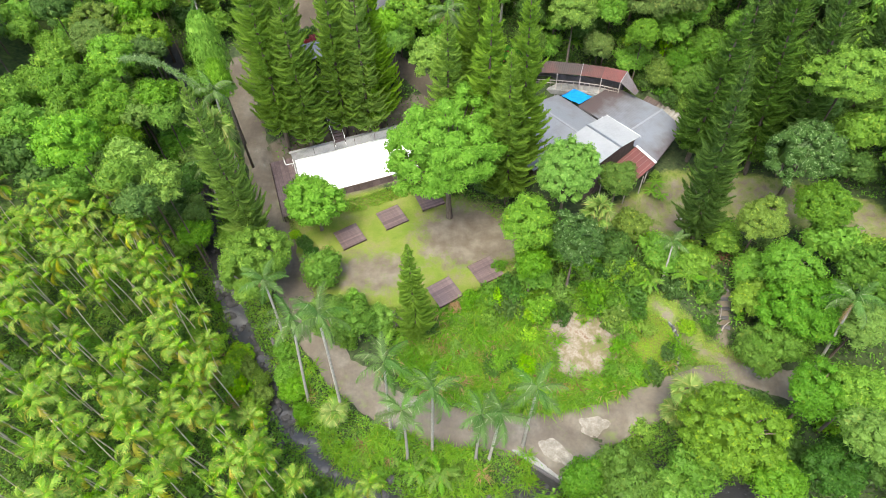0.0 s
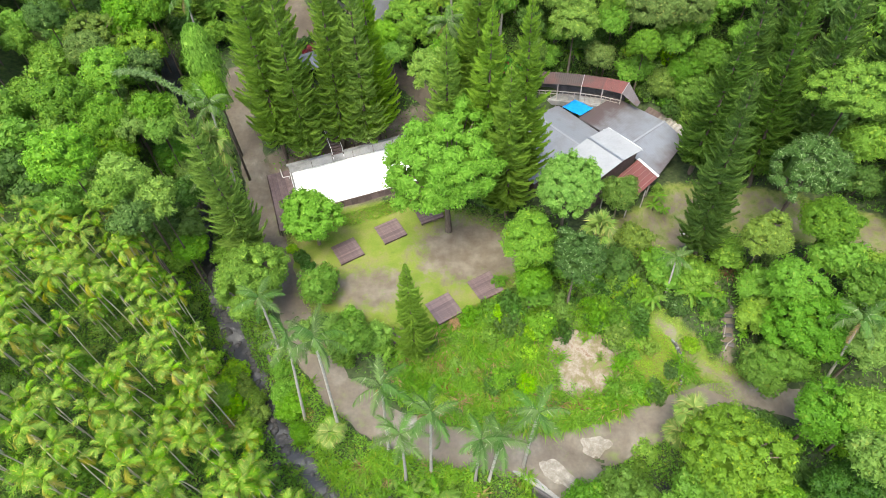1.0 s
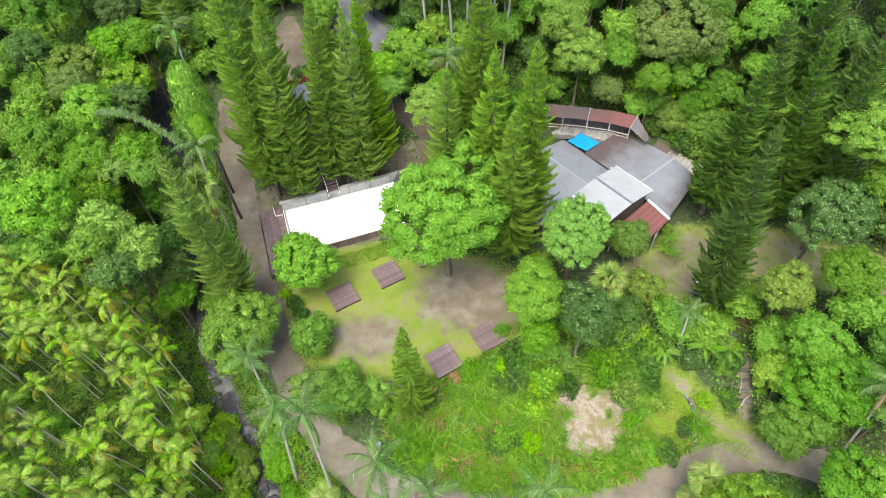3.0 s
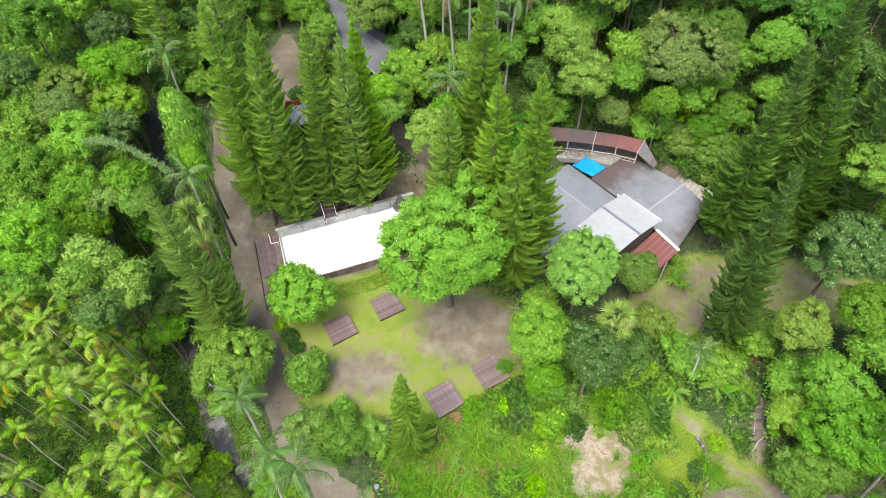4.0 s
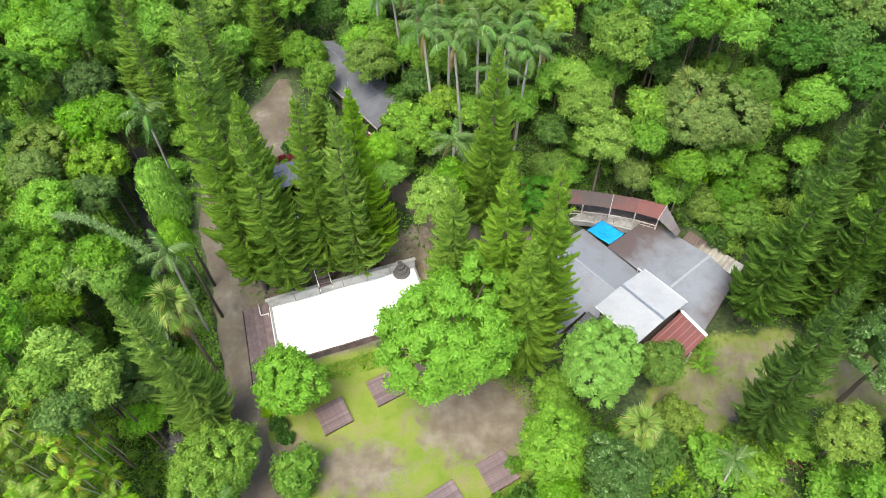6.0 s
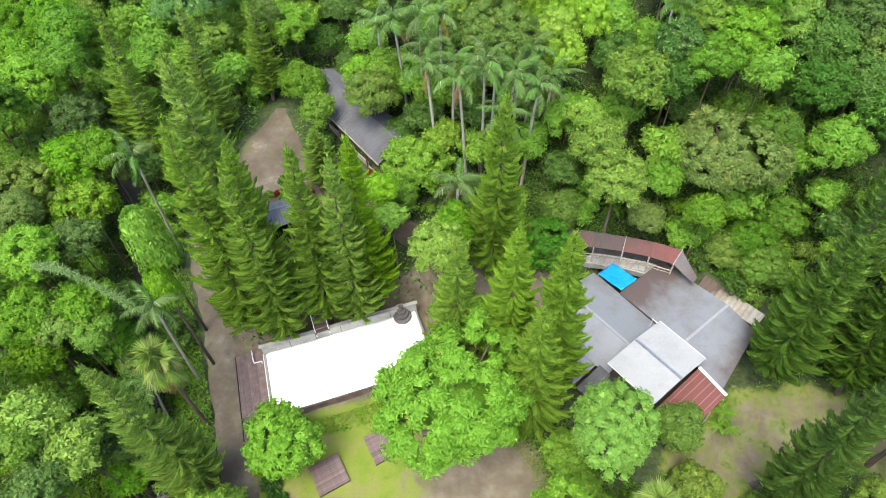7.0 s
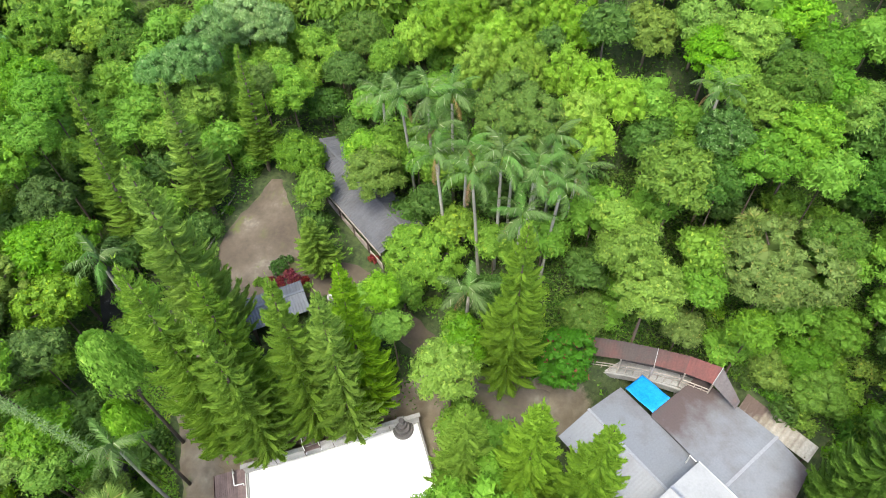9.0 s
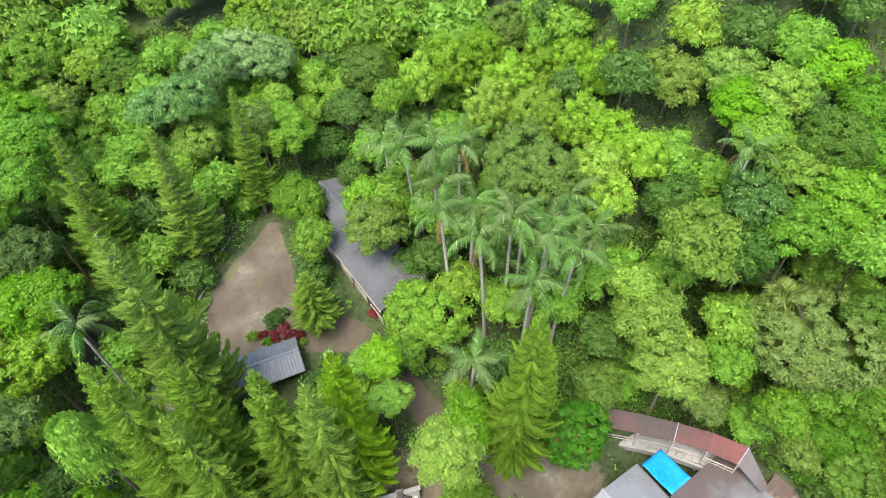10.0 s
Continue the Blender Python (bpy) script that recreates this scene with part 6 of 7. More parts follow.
# the undergrowth of the grove and the bushes on the banks
for n in range(420):
    gx, gy = grove.uniform(-58, -16), grove.uniform(10, 48)
    edge = float(np.interp(gy, [-6, 14, 20, 28, 34, 41, 51], [0, -11, -18, -25, -29.5, -32.5, -38.5]))
    if gx < edge + 0.5 and clear_of(gx, gy) > 0.8:
        kind = grove.choice((FERN[0], FERN[1], TUFT[0], SHRUB[0], SHRUB[1], SHRUB[3]))
        stand(kind, gx, gy, grove.uniform(0.7, 1.15), grove.uniform(0, 360), grove.uniform(0.6, 0.9))
for x, y, R, k in ((-28.5, 35.2, 1.6, "y"), (-27.2, 33.8, 1.9, "y"), (-25.9, 32.6, 1.8, "y"), (-24.9, 31.0, 1.6, "y"), (-28.9, 32.6, 1.7, "b"), (-22.0, 33.6, 1.7, "B"), (-20.8, 31.7, 1.9, "B"), (-22.5, 36.0, 1.4, "m"), (-19.4, 29.0, 1.3, "b"),
                   (-13.7, 40.2, 1.9, "B"), (-9.9, 37.8, 1.6, "f"), (-14.4, 37.2, 1.8, "b"), (-12.0, 38.8, 1.3, "y")):
    plant(k, x, y, float(height(x, y)) + 0.9 * R, R)
# mixed shrubs and strap-leaved plants in the garden round the bare clay
beds = random.Random(31)
for n in range(300):
    gx, gy = beds.uniform(-8.0, 13.0), beds.uniform(29.5, 41.5)
    if n % 6 or math.hypot(gx - 14.6, gy - 36.7) < 5.2 or clear_of(gx, gy) < 1.0:
        continue
    kind = beds.choice((SHRUB_Y, SHRUB[1], SHRUB[1], SHRUB[0], SHRUB[2], SHRUB[3], SPIKY[0], SPIKY[2], FERN[0], SHRUB_R))
    stand(kind, gx, gy, beds.uniform(0.6, 1.05), beds.uniform(0, 360), beds.uniform(0.8, 1.15))

# ---- the woods between them ----
wood = random.Random(11)
mass = np.random.default_rng(12)
low_crowns = [boughs(mass, 3.0, bough=1.15, leaf=0.40, dense=5)[0] for _ in range(3)]
low_stem = np.array([tube([(0, 0, 0), (0, 0, 1)], [0.13, 0.09], 5)[0][k] for f in tube([(0, 0, 0), (0, 0, 1)], [0.13, 0.09], 5)[1][:5] for k in (f[0], f[1], f[2], f[0], f[2], f[3])]).reshape(-1, 3, 3)
low = {"leaf_mid": [], "leaf_bright": [], "leaf_dark": [], "leaf_yellow": []}
stems = []
feet = [(o.location.x, o.location.y) for o in scene.objects if o.type == "EMPTY" and o.get("category") == "conifer"]
planted = 0
for n in range(14000):
    x, y = wood.uniform(-80, 64), wood.uniform(8, 132)
    if x < -52 - 0.27 * y or x > 52 + 0.10 * y or y < 20 and -16 < x < 4:
        continue
    edge = float(np.interp(y, [-6, 14, 20, 28, 34, 41, 51], [0, -11, -18, -25, -30, -34.5, -41]))
    if y < 50 and x < edge + 3 or 44.0 - y > 0 and -14 < x < 30 and y > 22 or -38 < x < -10 and 28 < y < 50:
        continue
    R = wood.uniform(2.2, 3.4)
    c, foot = float(clear_of(x, y)), float(height(x, y))
    near = sorted((math.hypot(x - a, y - b), e) for a, b, e, r in crowns)[:3]
    tops = sum(e for d, e in near) / 3 - foot if near[2][0] < 9 else 10
    z = foot + (wood.uniform(4.0, max(7.0, min(tops - 4.0, 12.0))) if c > 3.5 else wood.uniform(1.9, 3.0))
    if c < 0.55 * R or any((x - a) ** 2 + (y - b) ** 2 < (0.42 * R + 1.2) ** 2 for a, b in feet) or any((x - a) ** 2 + (y - b) ** 2 + 0.8 * (z - e) ** 2 < (0.62 * (R + r)) ** 2 for a, b, e, r in crowns):
        continue
    R = R if c > 3.5 else min(R, 2.6)
    spin, k = wood.uniform(0, 6.28), R / 3.0
    turn = np.array(((math.cos(spin), -math.sin(spin), 0), (math.sin(spin), math.cos(spin), 0), (0, 0, 1)))
    low[wood.choices(list(low), (6, 5, 5, 1))[0]].append(low_crowns[n % 3] @ turn.T * k + np.array((x, y, z)))
    stems.append(low_stem * np.array((1, 1, z - foot)) + np.array((x, y, foot)))
    crowns.append((x, y, z, R))
    planted += 1
    if planted == 320:
        break
for leaf, words in (("leaf_mid", "green"), ("leaf_bright", "light green"), ("leaf_dark", "dark green"), ("leaf_yellow", "yellow-green")):
    tagged(new("understory", loose_mesh("understory", np.concatenate(low[leaf]), M[leaf])), "low " + words + " trees in the shade of the woods", "woods", kind="stuff")
tagged(new("understory_stems", loose_mesh("understory_stems", np.concatenate(stems), M["bark"])), "thin dark stems of the low trees", "woods", kind="stuff")


far_feet = []


def far_woods(leaf, seed, label, count):
    """Crowns beyond the valley floor, too many to tell apart."""
    rng = np.random.default_rng(seed)
    shapes = [boughs(rng, 5.0, bough=2.1, leaf=0.75, dense=2)[0] for _ in range(3)]
    out, n, tries = [], 0, 0
    while n < count:
        tries += 1
        x, y = rng.uniform(-112, 84), rng.uniform(20, 176)
        if -50 - 0.27 * y - 1 < x < 50 + 0.10 * y and x > -77 and y < 129 or y < 50 and x < 0 or x < -62 - 0.3 * y or x > 56 + 0.12 * y:
            continue
        if tries < 6000 and any((x - a) ** 2 + (y - b) ** 2 < 26 for a, b in far_feet):
            continue
        far_feet.append((x, y))
        s = rng.uniform(0.85, 1.3)
        a = rng.uniform(0, 6.28)
        r = np.array(((math.cos(a), -math.sin(a), 0), (math.sin(a), math.cos(a), 0), (0, 0, 1)))
        low = 0.45 if -66 < x < -40 and 100 < y < 135 else 1.0
        out.append(shapes[n % 3] @ r.T * s * low + np.array((x, y, float(height(x, y)) + 6.0 * s * low)))
        n += 1
    tagged(new("far_woods", loose_mesh("far_woods", np.concatenate(out), M[leaf])), label, "woods", kind="stuff")


far_woods("leaf_mid", 51, "dense green woods on the far slopes", 62)
# these lighter leaves also put the haze of distance into the colour
far_woods("leaf_bright", 52, "light green woods on the far slopes, lightened partly for haze", 66)
far_woods("leaf_pale", 53, "pale green woods on the far slopes, paled partly for haze", 6)

# ---- undergrowth ----
def undergrowth(name, leaf, seed, count, where, tall, size, label, aspect=0.5, box=(-64, 60, 8, 118)):
    """Low growth that nobody could count: leaves in drifts over the ground."""
    rng = np.random.default_rng(seed)
    x, y = rng.uniform(box[0], box[1], count * 4), rng.uniform(box[2], box[3], count * 4)
    keep = where(x, y, rng)
    x, y = x[keep][:count], y[keep][:count]
    n = len(x)
    drift = np.clip(0.5 + 0.5 * np.sin(0.9 * x + seed + 1.3 * np.sin(0.7 * y)) * np.sin(0.8 * y + 1.7 * seed + 1.1 * np.sin(0.6 * x)) + rng.normal(0, 0.15, n), 0.05, 1.2)
    z = height(x, y) + tall * drift * rng.uniform(0.3, 1.0, n) ** 0.6
    L = size * rng.uniform(0.6, 1.4, n)
    N = np.array((0, 0, 1.0)) + rng.normal(0, 0.55, (n, 3))
    q = leaf_tris(np.stack([x, y, z], 1), np.cross(N, rng.normal(size=(n, 3))), N, L, L * aspect)
    tagged(new(name, loose_mesh(name, q, M[leaf])), label, "undergrowth", kind="stuff")


def in_wood(x, y, rng):
    return (clear_of(x, y) > 0.1) & (garden_zone(x, y) < 0.4) & (np.hypot((x - 5) / 8.0, (y - 73.5) / 4.0) > 1)


def in_garden(x, y, rng):
    open_clay = (((x - 14.4) / 5.2) ** 4 + ((y - 36.8) / 4.9) ** 4) ** 0.25 + 0.22 * np.sin(1.9 * x + 0.8 * y) * np.sin(1.6 * y - 0.7 * x)
    plot = np.hypot((x - 22.8) / 3.0, (y - 36.9) / 3.3)
    return (garden_zone(x, y) > 0.25) & (line_dist(FRONT_ROAD, x, y)[0] > 2.4) & (open_clay > rng.uniform(0.55, 1.2, len(x))) & (plot > 0.9) & (line_dist(GRASS_PATH, x, y)[0] > 1.6) & (np.hypot((x + 8.5) / 16.0, (y - 50.0) / 9.5) > 1.0)


def tall_grass(name, leaf, seed, clumps, where, length, label, box):
    """Swathes of long arching blades that spring from many roots."""
    rng = np.random.default_rng(seed)
    x, y = rng.uniform(box[0], box[1], clumps * 6), rng.uniform(box[2], box[3], clumps * 6)
    keep = where(x, y, rng) & (np.sin(0.55 * x + seed) * np.sin(0.7 * y + 2 * seed) > -0.25)
    x, y = x[keep][:clumps], y[keep][:clumps]
    n, m = len(x), 26
    size = np.repeat(length * rng.uniform(0.6, 1.25, n), m)
    root = np.repeat(np.stack([x, y, height(x, y)], 1), m, 0) + rng.normal(0, 0.10, (n * m, 3)) * np.array((1, 1, 0))
    a, e = rng.uniform(0, 6.28, n * m), rng.uniform(0.55, 1.35, n * m)
    D = np.stack([np.cos(a) * np.cos(e), np.sin(a) * np.cos(e), np.sin(e)], 1)
    L = size * rng.uniform(0.7, 1.2, n * m)
    one = leaf_tris(root + D * L[:, None] * 0.5, D, rng.normal(size=(n * m, 3)) + np.array((0, 0, 1.0)), L, L * 0.10, 0.0)
    D2 = unit(D * np.array((1.5, 1.5, 0.2)) + np.array((0, 0, -0.35)))
    two = leaf_tris(root + D * L[:, None] * 0.8 + D2 * L[:, None] * 0.3, D2, rng.normal(size=(n * m, 3)) + np.array((0, 0, 1.5)), L * 0.7, L * 0.085, 0.0)
    tagged(new(name, loose_mesh(name, np.concatenate([one, two]), M[leaf])), label, "grass", kind="stuff")


def on_banks(x, y, rng):
    d = line_dist(RIVER, x, y)[0]
    return (d > 0.95) & (d < 8.5) & (line_dist(FRONT_ROAD, x, y)[0] > 2.2) & (line_dist(BRIDGE_ROAD, x, y)[0] > 3.0)


undergrowth("undergrowth", "leaf_dark", 61, 62000, in_wood, 1.5, 0.36, "dark low growth under the trees")
undergrowth("undergrowth", "leaf_mid", 62, 62000, in_wood, 1.7, 0.36, "green low growth under the trees")
undergrowth("garden_growth", "leaf_mid", 75, 14000, in_garden, 1.3, 0.24, "darker green leafy herbs in the lower garden", 0.5, (-14, 34, 26, 46))
undergrowth("garden_growth", "leaf_dead", 76, 1500, in_garden, 1.2, 0.4, "dry brown stalks in the lower garden", 0.16, (-14, 34, 26, 46))
undergrowth("garden_growth", "grass", 63, 12000, in_garden, 1.0, 0.34, "rank bright green herbs and grass in the lower garden", 0.28, (-14, 34, 26, 46))
undergrowth("garden_growth", "leaf_bright", 64, 13000, in_garden, 1.3, 0.24, "leafy green herbs in the lower garden", 0.45, (-14, 34, 26, 46))
tall_grass("tall_grass", "grass", 81, 620, in_garden, 1.25, "swathes of tall bright green grass in the lower garden", (-12, 30, 27, 46))
tall_grass("tall_grass", "leaf_bright", 82, 260, in_garden, 1.35, "darker green tall grass in the lower garden", (-12, 30, 27, 46))
tall_grass("tall_grass", "leaf_dead", 83, 70, in_garden, 1.1, "withered brown tall grass in the lower garden", (-12, 30, 27, 46))
tall_grass("bank_grass", "grass", 84, 420, lambda x, y, r: on_banks(x, y, r) & (x > -20) & (x < 8), 1.1, "tall bright grass on the bank below the road", (-20, 8, 17, 34))
undergrowth("bank_growth", "grass", 65, 34000, on_banks, 1.2, 0.34, "rank green growth on the banks of the stream", 0.3, (-46, 30, 12, 74))
undergrowth("bank_growth", "leaf_mid", 66, 26000, on_banks, 1.6, 0.30, "leafy growth on the banks of the stream", 0.5, (-46, 30, 12, 74))
undergrowth("grove_growth", "grass", 67, 62000, lambda x, y, r: (x < -27 - 0.0 * y) & (clear_of(x, y) > 0.3) & (y < 50), 0.6, 0.34, "green ground cover under the palm grove", 0.3, (-66, -8, 0, 50))
undergrowth("lawn_edge", "grass", 68, 11900, lambda x, y, r: (np.abs(np.hypot((x + 8.5) / 16.3, (y - 50.0) / 9.8) - 1.03) < 0.10) & (line_dist(FRONT_ROAD, x, y)[0] > 2.0) & (pool_box(x, y) > 0.7), 0.35, 0.26, "fresh green weeds along the edge of the lawn", 0.35, (-28, 12, 38, 62))
undergrowth("lawn_edge", "grass", 69, 5950, lambda x, y, r: (np.hypot((x + 11.5) / 8.5, (y - 59.2 - 0.37 * (x + 11.5)) / 1.5) < 1.0) & (pool_box(x, y) > 0.75), 0.5, 0.3, "fresh green weeds below the pool wall", 0.4, (-24, -2, 52, 66))

undergrowth("slope_growth", "leaf_mid", 71, 26000, lambda x, y, r: (clear_of(x, y) > 0.0) & (y > 77), 3.2, 0.30, "creepers and young growth on the steep slope", 0.5, (6, 46, 77, 96))
undergrowth("slope_growth", "leaf_dark", 72, 22000, lambda x, y, r: (clear_of(x, y) > 0.0) & (y > 77), 3.0, 0.30, "dark green creepers on the steep slope", 0.5, (6, 46, 77, 96))

undergrowth("hill_scrub", "leaf_olive", 73, 15300, lambda x, y, r: clear_of(x, y) > 0.5, 2.2, 0.8, "low olive scrub on the open slope", 0.5, (-92, -36, 103, 142))
undergrowth("hill_scrub", "leaf_mid", 74, 15300, lambda x, y, r: clear_of(x, y) > 0.5, 2.6, 0.8, "low green scrub on the open slope", 0.5, (-92, -36, 103, 142))
ribbon("road", [(-80, 140), (-62, 139), (-48, 141), (-36, 146)], 2.2, M["road"], 0.3, "distant grey road on the slope", "road", 9)

undergrowth("plot_grass", "leaf_dead", 77, 1600, lambda x, y, r: np.hypot((x - 22.8) / 2.8, (y - 36.9) / 3.3) < 1, 0.35, 0.22, "thin dry stalks in the stone-edged plot", 0.2, (19, 27, 32, 42))
undergrowth("plot_grass", "leaf_lime", 78, 4200, lambda x, y, r: np.hypot((x - 22.8) / 2.9, (y - 36.9) / 3.4) < 1, 0.35, 0.2, "pale young grass in the stone-edged plot", 0.25, (19, 27, 32, 42))
undergrowth("path_grass", "grass", 79, 5000, lambda x, y, r: (line_dist(GRASS_PATH, x, y)[0] < 2.0) & (line_dist(GRASS_PATH, x, y)[0] > r.uniform(0, 1.3, len(x))), 0.22, 0.2, "short grass on the path", 0.3, (20, 36, 32, 44))

# ---- shrubs and herbs that can be told apart ----
bush = random.Random(21)
n = 0
while n < 46:
    x, y = bush.uniform(24.5, 40), bush.uniform(66, 82)
    lean = float(line_dist([(26.4, 74.4), (32.6, 69.0)], np.array(x), np.array(y))[0])
    if float(house_box(x, y)) < 0.6 or lean < 1.9 or float(line_dist([(11, 78.4), (18, 77.6), (24.5, 75.3)], np.array(x), np.array(y))[0]) < 2.4:
        continue
    ob = bush.choices((SHRUB[0], SHRUB[1], SHRUB[2], SHRUB[3], SHRUB_Y), (4, 4, 3, 1, 1))[0]
    stand(ob, x, y, bush.uniform(0.8, 1.5), bush.uniform(0, 360), bush.uniform(0.9, 1.5))
    n += 1
for x, y, s, k in ((4.3, 41.3, 1.1, "y"), (4.6, 46.6, 0.8, "m"), (7.0, 40.2, 1.1, "d"), (-21.6, 50.2, 1.05, "b"), (-20.4, 49.0, 0.8, "b"), (-23.0, 52.0, 0.7, "y"), (20.6, 49.6, 0.9, "y"), (23.4, 50.8, 1.0, "y"), (25.0, 48.8, 0.9, "m"),
                   (27.2, 49.4, 0.6, "y"), (26.3, 60.4, 0.7, "g"), (24.6, 36.0, 1.0, "b"), (22.5, 33.6, 1.3, "d"), (20.2, 34.2, 1.2, "m"), (19.2, 25.4, 1.3, "g"), (20.6, 27.2, 1.1, "g"), (18.4, 24.0, 0.9, "m"), (2.5, 40.4, 0.9, "g"), (5.4, 41.2, 0.8, "m"), (18.0, 33.6, 1.2, "m"), (9.4, 33.6, 0.9, "g"), (6.6, 36.4, 1.0, "m"), (0.8, 37.0, 0.8, "d"), (-25.8, 88.0, 1.2, "b")):
    ob = {"y": SHRUB_Y, "b": SHRUB_B, "m": SHRUB[0], "d": SHRUB[2], "g": SHRUB[1]}[k]
    stand(ob, x, y, s, bush.uniform(0, 360), bush.uniform(0.8, 1.1))
n = 0
while n < 120:
    x, y = bush.uniform(3, 31.5), bush.uniform(38, 50.5)
    lawn = math.hypot((x + 8.5) / 16.5, (y - 50.0) / 10)
    if lawn < 1.06 or float(clear_of(x, y)) < 0.7 or y < 40.5 - 0.12 * (x - 3) and 9 < x < 20:
        continue
    ob = bush.choices((SHRUB[0], SHRUB[1], SHRUB[2], SHRUB[3], SHRUB_B, SHRUB_Y), (5, 4, 4, 3, 1.5, 0.5))[0]
    stand(ob, x, y, bush.uniform(0.7, 1.5), bush.uniform(0, 360), bush.uniform(0.9, 1.6))
    n += 1
for x, y, s in ((26.0, 58.4, 0.62), (26.9, 57.4, 0.5), (25.4, 57.2, 0.55)):
    stand(TREE_FERN[0], x, y, s, bush.uniform(0, 360), 0.7)
for x, y, s in ((-24.4, 86.7, 1.1), (-23.3, 85.9, 0.75), (-25.6, 86.0, 0.8), (-27.0, 86.2, 0.7), (-22.6, 86.6, 0.6), (-14.6, 89.4, 0.7)):
    stand(SHRUB_R, x, y, s, bush.uniform(0, 360))
for x, y, s in ((-26.3, 85.3, 0.55), (-24.2, 85.2, 0.55), (-22.3, 85.6, 0.55), (-28.2, 85.8, 0.65)):
    stand(SHRUB[1], x, y, s, bush.uniform(0, 360))
for x, y, s, k in ((-3.2, 36.7, 1.7, 1), (-2.4, 37.2, 1.4, 0), (-0.4, 31.9, 1.4, 1), (0.5, 32.6, 1.2, 1), (17.9, 39.9, 1.3, 2), (18.8, 40.2, 1.0, 0), (11.0, 31.5, 1.3, 0), (9.9, 32.0, 1.2, 0), (3.3, 32.1, 1.3, 1), (8.0, 32.9, 1.4, 0), (12.6, 30.9, 1.1, 2), (15.6, 31.5, 1.2, 2), (-11.4, 24.9, 1.3, 0), (33.2, 47.8, 1.2, 0), (0.6, 37.3, 1.0, 2), (5.6, 30.8, 1.1, 1), (13.5, 31.4, 1.2, 0)):
    stand(SPIKY[k], x, y, s, bush.uniform(0, 360), bush.uniform(0.8, 1.1))
stand(SHRUB_D, -0.9, 40.4, 0.9, 0, 1.35)
for x, y, s in ((-27.6, 31.6, 1.9), (-29.2, 33.8, 1.8), (-26.0, 29.4, 1.7), (-28.8, 36.0, 1.5), (-24.4, 27.2, 1.5), (-31.4, 37.0, 1.4)):
    stand(SHRUB_Y, x, y, s, bush.uniform(0, 360), 0.9)
n = 0
while n < 150:
    x, y = bush.uniform(-44, 42), bush.uniform(18, 104)
    c = float(clear_of(x, y))
    if float(garden_zone(x, y)) > 0.3:
        if float(line_dist(FRONT_ROAD, np.array(x), np.array(y))[0]) < 3.2 or math.hypot((x - 15.4) / 5.5, (y - 36.8) / 4.8) < 1 or math.hypot((x - 22.5) / 5, (y - 37) / 4.6) < 1:
            continue
    elif c < 0.9 or c > 7:
        continue
    if math.hypot((x + 8.5) / 16.5, (y - 50.0) / 10) < 1.04:
        continue
    stand(bush.choices(SHRUB, (4, 3, 2, 3))[0], x, y, bush.uniform(0.55, 1.25), bush.uniform(0, 360), bush.uniform(0.7, 1.2))
    n += 1
n = 0
while n < 110:
    x, y = bush.uniform(-9, 29), bush.uniform(28, 44)
    if float(garden_zone(x, y)) < 0.3 or float(line_dist(FRONT_ROAD, np.array(x), np.array(y))[0]) < 3.0 or math.hypot((x - 14.3) / 4.0, (y - 36.7) / 4.4) < 1 or math.hypot((x - 22.3) / 4.6, (y - 36.8) / 4.2) < 1 or math.hypot((x + 8.5) / 16.5, (y - 50.0) / 10) < 1.02:
        continue
    ob = bush.choices((SHRUB[0], SHRUB[1], SHRUB[2], SHRUB[3], SHRUB_B, SHRUB_Y), (4, 3, 4, 3, 2, 0.8))[0]
    stand(ob, x, y, bush.uniform(0.35, 0.95), bush.uniform(0, 360), bush.uniform(0.6, 1.1))
    n += 1
n = 0
while n < 120:
    x, y = bush.uniform(-34, 33), bush.uniform(17, 52)
    d, g = float(line_dist(RIVER, np.array(x), np.array(y))[0]), float(garden_zone(x, y))
    if not (g > 0.4 or 3 < d < 8) or float(line_dist(FRONT_ROAD, np.array(x), np.array(y))[0]) < 2.9 or math.hypot((x - 15.4) / 5, (y - 36.8) / 4.8) < 1 or math.hypot((x - 22.5) / 5, (y - 36.8) / 4.6) < 1 or math.hypot((x - 12.2), (y - 25)) < 6 or math.hypot((x + 8.5) / 16.5, (y - 50.0) / 10) < 1:
        continue
    stand(TUFT[1] if bush.random() < 0.28 else TUFT[0], x, y, bush.uniform(0.6, 1.3), bush.uniform(0, 360))
    n += 1
for x, y, s, k in ((18.9, 33.6, 0.8, 1), (19.6, 35.0, 1.0, 3), (18.8, 36.4, 0.9, 1), (19.9, 37.6, 1.0, 0), (19.2, 38.8, 0.9, 3), (18.6, 40.0, 0.8, 1), (20.0, 33.0, 0.8, 0), (21.2, 32.9, 0.75, 3), (19.9, 40.4, 0.8, 3)):
    stand(SHRUB[k], x, y, s, bush.uniform(0, 360), bush.uniform(0.8, 1.2))
for k in range(16):
    y = bush.uniform(38.5, 52.5)
    x = float(np.interp(y, [37.5, 42.0, 47.0, 50.6, 54.0], [31.4, 32.0, 31.0, 29.8, 28.0])) + bush.choice((-1, 1)) * bush.uniform(0.9, 2.0)
    stand(bush.choice(SHRUB), x, y, bush.uniform(0.5, 0.95), bush.uniform(0, 360), bush.uniform(0.7, 1.1))
n = 0
